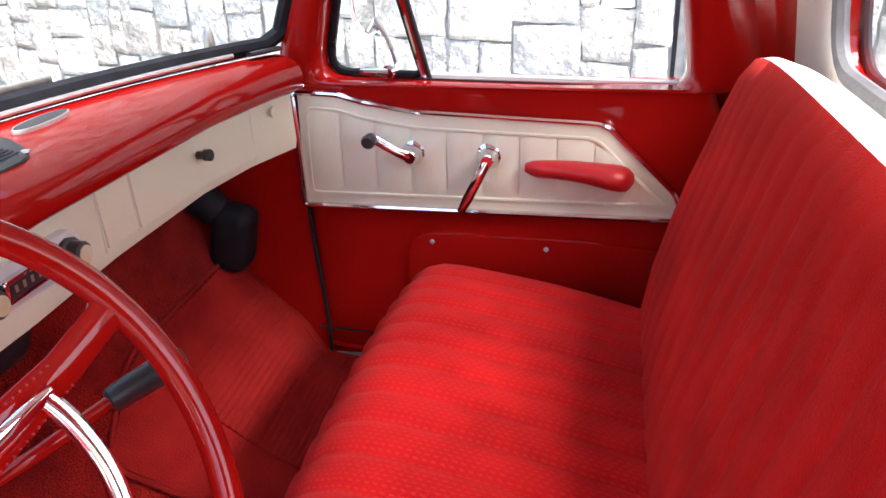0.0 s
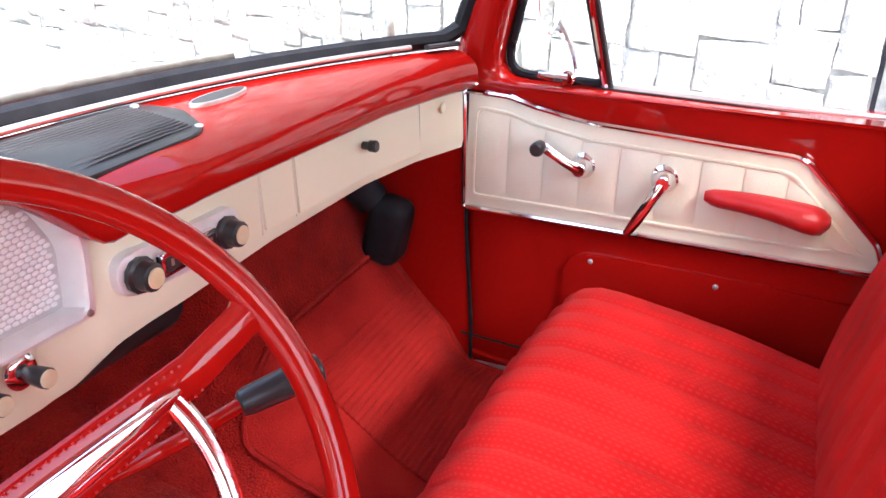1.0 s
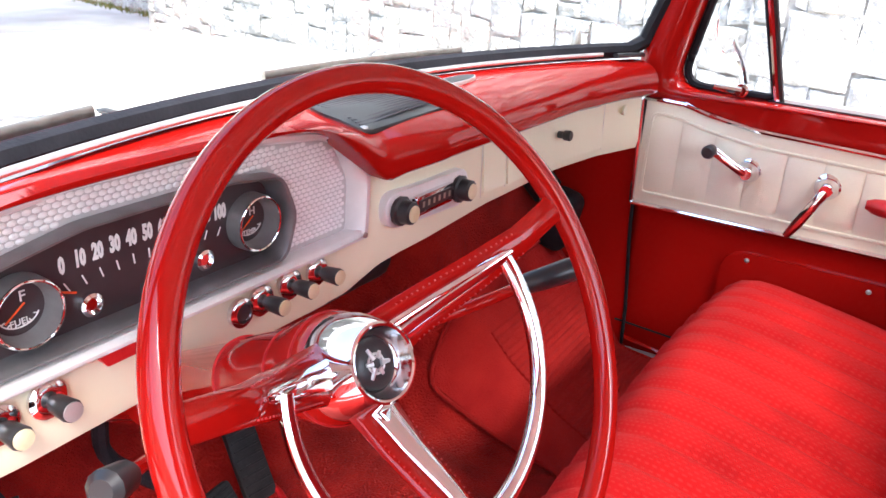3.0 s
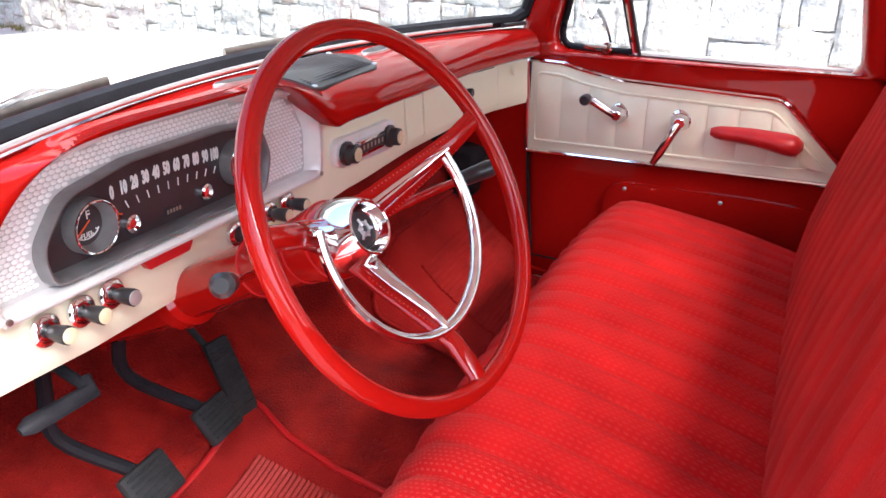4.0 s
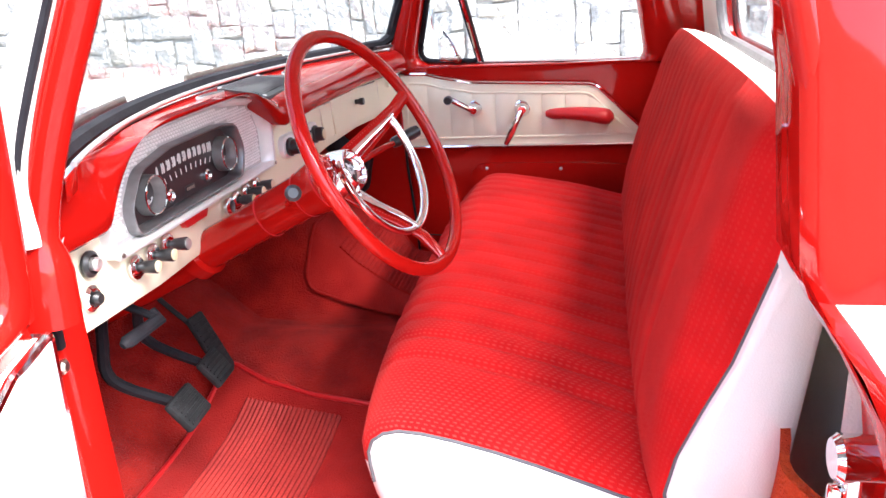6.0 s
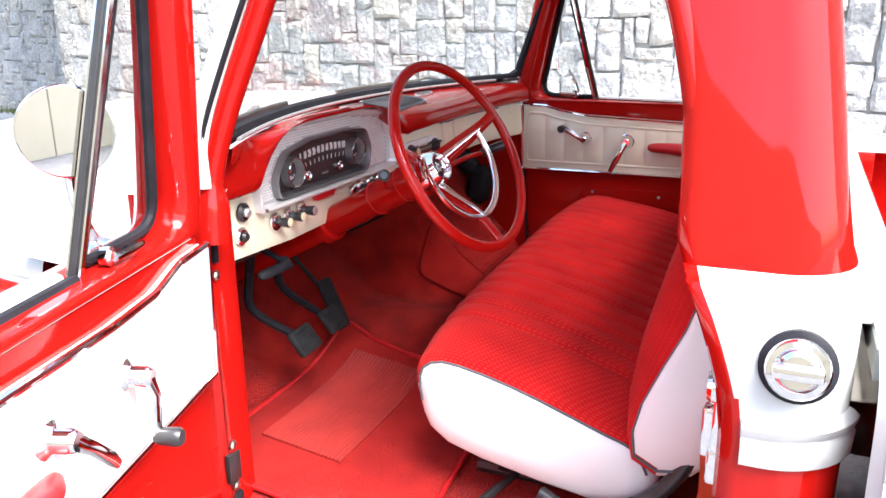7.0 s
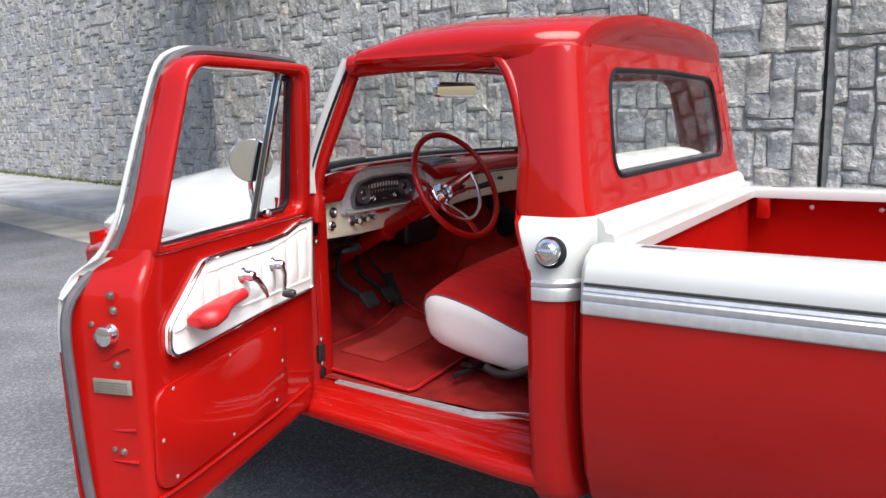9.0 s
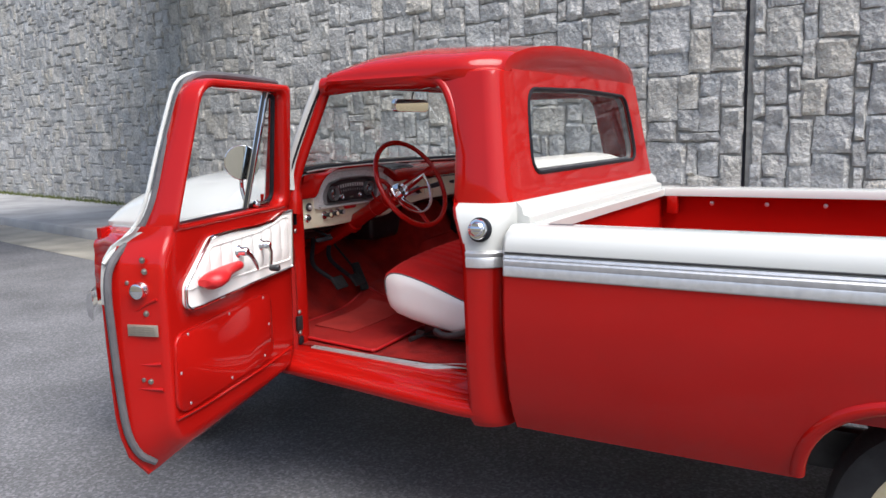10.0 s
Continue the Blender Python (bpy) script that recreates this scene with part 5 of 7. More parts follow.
def build_dash():
    xs = steps(-0.76, -0.70, 2) + [-0.665, -0.654, -0.646, -0.642, -0.640, -0.637, -0.632, -0.626] + steps(-0.617, 0.04, 60)[:-1] + steps(0.04, 0.76, 30)
    bm = bmesh.new()
    rows = []
    for x in xs:
        yw, zt = ws_base(max(-0.79, min(0.79, x))).y - 0.020, 1.358 - 0.004 * abs(x / 0.76) ** 3
        yl, zl = lip_y(x), lip_z(x)
        p = 3.4
        row = [Vector((x, yw + 0.004, zt - 0.03)), Vector((x, yw, zt - 0.002))]
        for a in steps(4, 90, 18):
            c, q = math.cos(radians(a)), math.sin(radians(a))
            row.append(Vector((x, yw - (yw - yl) * q ** (2 / 1.6), zl + (zt - zl) * max(c, 0) ** (2 / p))))
        row.append(Vector((x, yl + 0.006, zl - 0.006)))
        row.append(Vector((x, face_y(x) + 0.02, zl - 0.004)))
        rows.append(row)
    grid(bm, rows)
    dash = part("dashboard", bm, RED, truck, "red painted dashboard with a cream fascia", angle=60)
    # fascia
    bm = bmesh.new()
    rows = []
    for x in xs:
        zt, zb, y = min(lip_z(x) - 0.001, 1.206 if -0.622 < x < -0.036 else 9.0), face_bot(x), face_y(x)
        row = [Vector((x, y + 0.006 * (1 - t) + 0.004, zt + (zb - zt) * t)) for t in steps(0, 1, 8)]
        row[-1].y += 0.004
        row += [Vector((x, y + 0.018, zb - 0.004)), Vector((x, y + 0.05, zb - 0.001))]
        rows.append(row)
    grid(bm, rows)
    part("fascia", bm, CREAM, dash, "cream painted fascia")
    # bright edge over the passenger side; a black strip below it draws its shadow line
    bm = bmesh.new()
    tube(bm, [Vector((x, face_y(x) - 0.004, lip_z(x) - 0.008)) for x in steps(0.045, 0.745, 24)], 0.0042, 8)
    part("fascia_trim", bm, CHROME, dash, "thin bright strip")
    bm = bmesh.new()
    tube(bm, [Vector((x, face_y(x) + 0.002, lip_z(x) - 0.0155)) for x in steps(0.20, 0.62, 16)], 0.0026, 6)
    part("shadow_gap", bm, BLACK, dash, "black strip drawn as the shadow line above the glove box")
    # glove box lid
    bm = bmesh.new()
    rows = [[Vector((x, face_y(x) + 0.0055 * (1 - t) + 0.0005, 1.278 + (1.194 - 1.278) * t)) for t in steps(0, 1, 5)] for x in steps(0.307, 0.643, 14)]
    shell(bm, rows, (0, 0.006, 0))
    lid = part("glove_box_lid", bm, CREAM, dash)
    bm = bmesh.new()
    lathe(bm, (0.480, face_y(0.48) - 0.0005, 1.246), (0, -1, 0.05), [(0.0065, 0), (0.0065, 0.009), (0.009, 0.012), (0.0095, 0.022), (0.008, 0.024)], 18)
    k = part("lid_knob", bm, BLACK, lid, "black glove box knob with a pale tip")
    bm = bmesh.new()
    rows = [[Vector((x, face_y(x) + 0.0055 * (1 - t) + 0.0010, 1.276 + (1.196 - 1.276) * t)) for t in steps(0, 1, 5)] for x in steps(0.231, 0.299, 5)]
    shell(bm, rows, (0, 0.006, 0))
    ash = part("ash_tray", bm, CREAM, dash, "cream ash tray front")
    bm = bmesh.new()
    tube(bm, [Vector((x, face_y(x) + 0.0045, 1.2785)) for x in steps(0.252, 0.294, 5)], 0.0032, 6)
    part("finger_slot", bm, BLACK, ash, "dark finger slot")
    for x in (0.227, 0.303, 0.647):
        bm = bmesh.new()
        tube(bm, [Vector((x, face_y(x) + 0.0065, 1.283)), Vector((x, face_y(x) + 0.0045, 1.19))], 0.0008, 6)
        part("panel_seam", bm, LINER, dash)
    bm = bmesh.new()
    lathe(bm, (0.70, face_y(0.70) + 0.003, 1.262), (0, -1, 0), [(0.010, 0), (0.009, 0.0025), (0.004, 0.003)], 16)
    part("blind_plug", bm, CREAM, dash)
    # radio
    bm = bmesh.new()
    yf = 0.262
    plate(bm, round_poly([(-0.012, 1.203), (0.172, 1.200), (0.172, 1.254), (-0.012, 1.252)], 0.024), lambda u, v, d: Vector((u, face_y(u) - d, v)), -0.010, 0.005, 0.003)
    radio = part("radio", bm, CLUSTER, dash, "chrome-faced push-button radio")
    bm = bmesh.new()
    plate(bm, round_poly([(0.034, 1.2135), (0.125, 1.2145), (0.125, 1.2415), (0.034, 1.2405)], 0.004), lambda u, v, d: Vector((u, yf - d, v)), 0.002, 0.010, 0.002)
    part("radio_face", bm, CHROME, radio, "bright frame of the dial")
    bm = bmesh.new()
    plate(bm, round_poly([(0.039, 1.2185), (0.120, 1.2195), (0.120, 1.2365), (0.039, 1.2355)], 0.002), lambda u, v, d: Vector((u, yf - d, v)), 0.008, 0.0112)
    part("dial_window", bm, GAUGE, radio, "dark radio dial")
    for q in range(6):
        bm = bmesh.new()
        box(bm, (0.048 + 0.0128 * q, yf - 0.0116, 1.2285), (0.004, 0.001, 0.008))
        part("dial_bar", bm, PLATE, radio)
    for x in (0.012, 0.146):
        bm = bmesh.new()
        lathe(bm, (x, face_y(x) - 0.004, 1.226), (0, -1, 0.03), [(0.020, 0), (0.0205, 0.006), (0.0165, 0.008), (0.0155, 0.022), (0.012, 0.024)], 24, 0.04)
        part("radio_knob", bm, BLACK, radio, "black radio knob with an ivory tip")
        bm = bmesh.new()
        lathe(bm, (x, face_y(x) - 0.027, 1.2265), (0, -1, 0.03), [(0.0115, 0), (0.0112, 0.0025), (0.006, 0.0032)], 20)
        part("knob_tip", bm, IVORY, radio)
    # switch knobs
    for x, z in ((-0.563, 1.170), (-0.515, 1.171), (-0.471, 1.174), (-0.215, 1.173), (-0.168, 1.176), (-0.121, 1.177)):
        c = Vector((x, face_y(x) + 0.004, z))
        bm = bmesh.new()
        lathe(bm, c, (0, -1, 0.05), [(0.0185, 0), (0.0185, 0.004), (0.014, 0.008), (0.010, 0.009)], 20)
        col = part("switch_collar", bm, CHROME, dash, "chrome switch collar")
        bm = bmesh.new()
        lathe(bm, c, (0, -1, 0.05), [(0.006, 0.006), (0.0065, 0.012), (0.0092, 0.015), (0.0108, 0.036), (0.0100, 0.038)], 20, 0.05)
        part("switch_knob", bm, BLACK, col, "black fluted knob")
        bm = bmesh.new()
        lathe(bm, c, (0, -1, 0.05), [(0.0090, 0.0375), (0.0090, 0.0395), (0.005, 0.0402)], 18)
        part("knob_tip", bm, IVORY if x != -0.471 else ALU, col, "ivory knob tip" if x != -0.471 else "grey knob tip")
    bm = bmesh.new()
    lathe(bm, (-0.247, face_y(-0.247) + 0.004, 1.170), (0, -1, 0.05), [(0.017, 0), (0.017, 0.006), (0.013, 0.009), (0.011, 0.009), (0.010, 0.003)], 22)
    ig = part("ignition_lock", bm, CHROME, dash, "chrome ignition lock")
    bm = bmesh.new()
    lathe(bm, (-0.247, face_y(-0.247) + 0.004, 1.170), (0, -1, 0.05), [(0.0102, 0.002), (0.0102, 0.006), (0.006, 0.0062)], 18)
    part("key_hole", bm, BLACK, ig)
    # the two controls at the driver's end
    for x, z, dark in ((-0.664, 1.213, True), (-0.676, 1.168, False)):
        c = Vector((x, face_y(x) + 0.003, z))
        bm = bmesh.new()
        lathe(bm, c, (0, -1, 0), [(0.0185, 0), (0.0185, 0.004), (0.014, 0.008), (0.012, 0.008), (0.011, 0.004)], 22)
        col = part("control_ring", bm, BLACK if dark else CHROME, dash, "black vent pull" if dark else "chrome control ring")
        bm = bmesh.new()
        lathe(bm, c, (0, -1, 0), [(0.009, 0.003), (0.010, 0.013), (0.007, 0.017)], 14)
        part("control_knob", bm, ALU if dark else BLACK, col)
    # loudspeaker grille and demister outlets on top
    bm = bmesh.new()

    def top(u, v, d):
        return Vector((u, v, dash_top(u, v) + d))

    plate(bm, round_poly([(-0.060, 0.275), (0.150, 0.272), (0.178, 0.330), (0.160, 0.388), (-0.045, 0.388), (-0.068, 0.33)], [0.03, 0.04, 0.03, 0.03, 0.03, 0.03], 6), top, -0.006, 0.004, 0.002)
    spk = part("speaker_grille", bm, BLACK, dash, "dark grey loudspeaker grille")
    for k in range(16):
        bm = bmesh.new()
        tube(bm, [top(-0.045 + 0.0125 * q, 0.288 + 0.006 * k, 0.0045) for q in range(16)], 0.0012, 5)
        part("grille_wire", bm, GREYRUB, spk)
    for u, v in ((0.150, 0.284), (-0.044, 0.282), (0.150, 0.376), (-0.040, 0.378)):
        bm = bmesh.new()
        lathe(bm, top(u, v, 0.0035), (0, 0, 1), [(0.0055, 0), (0.005, 0.002), (0.002, 0.003)], 10)
        part("screw", bm, ALU, spk)
    for x in (-0.135, 0.252):
        bm = bmesh.new()
        y = 0.352 if x < 0 else 0.335
        plate(bm, [(x + 0.055 * math.cos(t), y + 0.013 * math.sin(t)) for t in (2 * math.pi * q / 28 for q in range(28))], top, -0.004, 0.005, 0.002)
        dv = part("demister_outlet", bm, ALU, dash, "oval demister outlet")
        bm = bmesh.new()
        plate(bm, [(x + 0.051 * math.cos(t), y + 0.0105 * math.sin(t)) for t in (2 * math.pi * q / 28 for q in range(28))], top, 0.003, 0.0056)
        part("outlet_slot", bm, BLACK, dv)
    bm = bmesh.new()
    tube(bm, [ws_base(x) + Vector((0, -0.030, 0.001)) for x in steps(-0.74, 0.66, 24)], 0.004, 6)
    part("dash_bead", bm, ALU, dash, "thin grey bead below the windscreen")
    bm = bmesh.new()
    tube(bm, [ws_base(x) + Vector((0, -0.034, -0.002)) for x in steps(0.69, 0.755, 6)], 0.008, 8, flat=0.6)
    part("corner_pad", bm, BLACK, dash, "black end cap")
    return dash


dash = build_dash()


def build_cluster():
    def F(u, v, d):
        return Vector((u, 0.291 - d, v))

    outline = round_poly([(-0.622, 1.200), (-0.034, 1.198), (-0.030, 1.285), (-0.062, 1.346), (-0.24, 1.367), (-0.43, 1.367), (-0.585, 1.348), (-0.627, 1.278)], [0.01, 0.006, 0.04, 0.05, 0.15, 0.15, 0.07, 0.06], 10)
    inset = round_poly([(-0.608, 1.2085), (-0.052, 1.2085), (-0.049, 1.275), (-0.080, 1.332), (-0.24, 1.351), (-0.43, 1.351), (-0.572, 1.333), (-0.611, 1.268)], [0.006, 0.006, 0.045, 0.05, 0.15, 0.15, 0.07, 0.06], 10)
    n = 140
    o, i = resample(outline, n), resample(inset, n)
    bm = bmesh.new()
    loops = []
    for t, d in ((0.0, -0.012), (0.0, 0.009), (0.15, 0.0125), (0.45, 0.012), (0.6, 0.009), (1.0, -0.012), (1.0, -0.020)):
        loops.append([F(a[0] * (1 - t) + b[0] * t, a[1] * (1 - t) + b[1] * t, d) for a, b in zip(o, i)])
    sweep(bm, loops, caps=False)
    cl = part("instrument_panel", bm, CLUSTER, truck, "brushed aluminium instrument cluster with a woven-pattern panel")
    bm = bmesh.new()
    bo = round_poly([(-0.546, 1.2095), (-0.172, 1.2105), (-0.154, 1.262), (-0.176, 1.314), (-0.25, 1.323), (-0.42, 1.322), (-0.515, 1.305), (-0.556, 1.255)], [0.02, 0.02, 0.04, 0.03, 0.1, 0.1, 0.05, 0.04], 8)
    ring_plate(bm, i, resample(bo, n), F, -0.020, -0.0135, 3)
    part("woven_panel", bm, PANEL, cl, "bright woven-pattern metal panel")

    def inside(poly, u, v):
        hit = False
        for (x0, z0), (x1, z1) in zip(poly, poly[1:] + poly[:1]):
            if (z0 > v) != (z1 > v) and u < x0 + (x1 - x0) * (v - z0) / (z1 - z0):
                hit = not hit
        return hit

    # embossed scales, in rows that are set off by half
    bm = bmesh.new()
    pu, pv = 0.0088, 0.0056
    for j in range(26):
        v = 1.211 + pv * j
        for k in range(66):
            u = -0.612 + pu * (k + 0.5 * (j % 2))
            if not all(inside(i, u + a, v + b) and not inside(bo, u + a, v + b) for a in (-pu * 0.45, pu * 0.45) for b in (-pv * 0.45, pv * 0.45)):
                continue
            rim = [bm.verts.new(F(u + a * pu, v + b * pv, -0.0137)) for a, b in ((-0.49, -0.2), (-0.2, -0.49), (0.2, -0.49), (0.49, -0.2), (0.49, 0.2), (0.2, 0.49), (-0.2, 0.49), (-0.49, 0.2))]
            mid = [bm.verts.new(F(u + a * pu, v + b * pv, -0.0137 + h)) for a, b, h in ((-0.28, -0.2, 0.0016), (0.28, -0.2, 0.0016), (0.28, 0.22, 0.0010), (-0.28, 0.22, 0.0010))]
            bm.faces.new(mid)
            for q in range(4):
                a, b = mid[q], mid[(q + 1) % 4]
                bm.faces.new((rim[2 * q], rim[(2 * q + 1)], a))
                bm.faces.new((rim[2 * q + 1], rim[(2 * q + 2) % 8], b, a))
    tagged(part("embossing", bm, WEAVE, cl, "rows of bright embossed scales", angle=75), kind="stuff")
    # inner bezel
    bi = round_poly([(-0.535, 1.2165), (-0.184, 1.2175), (-0.167, 1.262), (-0.187, 1.3045), (-0.25, 1.313), (-0.42, 1.312), (-0.507, 1.297), (-0.543, 1.254)], [0.02, 0.02, 0.03, 0.025, 0.1, 0.1, 0.04, 0.03], 8)
    o, i = resample(bo, n), resample(bi, n)
    bm = bmesh.new()
    loops = []
    for t, d in ((0.0, -0.014), (0.03, 0.000), (0.20, 0.004), (0.45, 0.003), (0.62, -0.002), (0.95, -0.022), (1.0, -0.030)):
        loops.append([F(a[0] * (1 - t) + b[0] * t, a[1] * (1 - t) + b[1] * t, d) for a, b in zip(o, i)])
    sweep(bm, loops, caps=False)
    part("bezel", bm, BEZEL, cl, "satin grey inner bezel")

    def G(u, v, d):
        return F(u, v, d - 0.028)

    bm = bmesh.new()
    plate(bm, i, G, 0.0, 0.0055)
    part("gauge_panel", bm, GAUGE, cl, "dark gauge panel with white figures")
    for x, z in ((-0.473, 1.256), (-0.208, 1.262)):
        bm = bmesh.new()
        rings = []
        m = frame_of(G(x, z, 0.0055), (0, -1, 0))
        for r, h in ((0.0325, 0), (0.0322, 0.013), (0.0308, 0.019), (0.0288, 0.0188), (0.0272, 0.012), (0.0262, 0.0095), (0.0250, 0.004), (0.0240, 0.0)):
            rings.append([m @ Vector((r * math.cos(t), r * math.sin(t), h)) for t in (2 * math.pi * q / 40 for q in range(40))])
        sweep(bm, rings, caps=False)
        part("gauge_ring", bm, RING, cl, "bright gauge ring")
        bm = bmesh.new()
        tube(bm, [m @ Vector((0.0300 * math.cos(t), 0.0300 * math.sin(t), 0.0192)) for t in (2 * math.pi * q / 40 for q in range(40))], 0.0014, 6, loop=True)
        part("ring_edge", bm, CHROME, cl, "chrome edge of a gauge ring")
        bm = bmesh.new()
        tube(bm, [G(x + 0.018 * math.cos(a), z - 0.004 + 0.013 * math.sin(a), 0.0062) for a in (radians(q) for q in range(200, 345, 12))], 0.0007, 5)
        for a in (205, 230, 255, 280, 305, 335):
            c, q = math.cos(radians(a)), math.sin(radians(a))
            tube(bm, [G(x + 0.018 * c, z - 0.004 + 0.013 * q, 0.0062), G(x + 0.014 * c, z - 0.004 + 0.010 * q, 0.0062)], 0.0007, 5)
        part("scale", bm, INK, cl)
        bm = bmesh.new()
        tube(bm, [G(x + 0.006, z + 0.004, 0.0066), G(x - 0.013, z - 0.010, 0.0066)], 0.0009, 5)
        part("needle", bm, NEEDLE, cl)
    face_m = pose(0, 0, 0, 90, 0, 0)
    words("F", Matrix.Translation(G(-0.468, 1.2660, 0.0062)) @ face_m, 0.014, INK, cl)
    words("FUEL", Matrix.Translation(G(-0.473, 1.2435, 0.0062)) @ face_m, 0.0085, INK, cl)
    words("H", Matrix.Translation(G(-0.203, 1.2715, 0.0062)) @ face_m, 0.013, INK, cl)
    words("TEMP", Matrix.Translation(G(-0.208, 1.2485, 0.0062)) @ face_m, 0.008, INK, cl)
    for k in range(11):
        u = -0.430 + 0.0181 * k
        v = 1.2805 + 0.0050 * math.sin(math.pi * k / 10) + 0.002 * k / 10
        words(str(k * 10), Matrix.Translation(G(u, v, 0.0062)) @ face_m @ Matrix.Diagonal((0.62, 1.20, 1, 1)), 0.0180, INK, cl, bold=0.0009)
        a = radians(118 - 5.6 * k)
        bm = bmesh.new()
        tube(bm, [G(u, v - 0.0165, 0.0062), G(u - 0.010 * math.cos(a), v - 0.0165 - 0.010 * math.sin(a), 0.0062)], 0.0008, 5)
        part("tick", bm, INK, cl)
    bm = bmesh.new()
    tube(bm, [G(-0.436, 1.258, 0.0068), G(-0.420, 1.252, 0.0068)], 0.0012, 5)
    part("needle", bm, NEEDLE, cl)
    bm = bmesh.new()
    box(bm, G(-0.336, 1.231, 0.0058), (0.034, 0.002, 0.010), bevel=0.0008)
    odo = part("odometer_window", bm, BLACK, cl, "small odometer window")
    for k in range(5):
        bm = bmesh.new()
        box(bm, G(-0.347 + 0.0055 * k, 1.231, 0.0072), (0.0028, 0.001, 0.005))
        part("figure_bar", bm, PLATE, odo)
    for x, z in ((-0.408, 1.236), (-0.275, 1.237)):
        bm = bmesh.new()
        lathe(bm, G(x, z, 0.005), (0, -1, 0), [(0.0115, 0), (0.0115, 0.006), (0.0085, 0.008), (0.006, 0.004)], 22)
        part("warning_lamp", bm, CHROME, cl, "chrome warning lamp")
    # lower lip with its maroon plate and the screws
    bm = bmesh.new()
    sweep(bm, [[F(x, z, d) for z, d in ((1.199, 0.002), (1.196, 0.006), (1.198, 0.010), (1.203, 0.0105), (1.206, 0.004))] for x in steps(-0.612, -0.036, 10)])
    part("cluster_sill", bm, CLUSTER, cl)
    bm = bmesh.new()
    plate(bm, round_poly([(-0.415, 1.183), (-0.345, 1.183), (-0.335, 1.198), (-0.425, 1.198)], 0.003), F, -0.004, 0.006, 0.002)
    part("maroon_plate", bm, REDVINYL, cl, "dark red plate")
    for x, z in ((-0.086, 1.340), (-0.046, 1.206), (-0.612, 1.206)):
        bm = bmesh.new()
        lathe(bm, F(x, z, 0.015), (0, -1, 0), [(0.004, 0), (0.0035, 0.002), (0.001, 0.003)], 10)
        part("screw", bm, STEEL, cl)


build_cluster()

# ---- steering ----
WC = Vector((-0.386, -0.0495, 1.299))
WN = Vector((0.133, 0.878, -0.460)).normalized()
WE = (Vector((-0.199, -0.041, 1.359)) - WC)
WE = (WE - WN * WE.dot(WN)).normalized()
WF = WN.cross(WE)


RIM = 0.197


def W(r, a, d=0.0):
    """A point of the steering wheel: radius, degrees from the upper right spoke, depth ahead of the rim."""
    return WC + WE * (r * math.cos(radians(a))) + WF * (r * math.sin(radians(a))) + WN * d


def angle_of(p):
    q = Vector(p) - WC
    return math.degrees(math.atan2(q.dot(WF), q.dot(WE)))


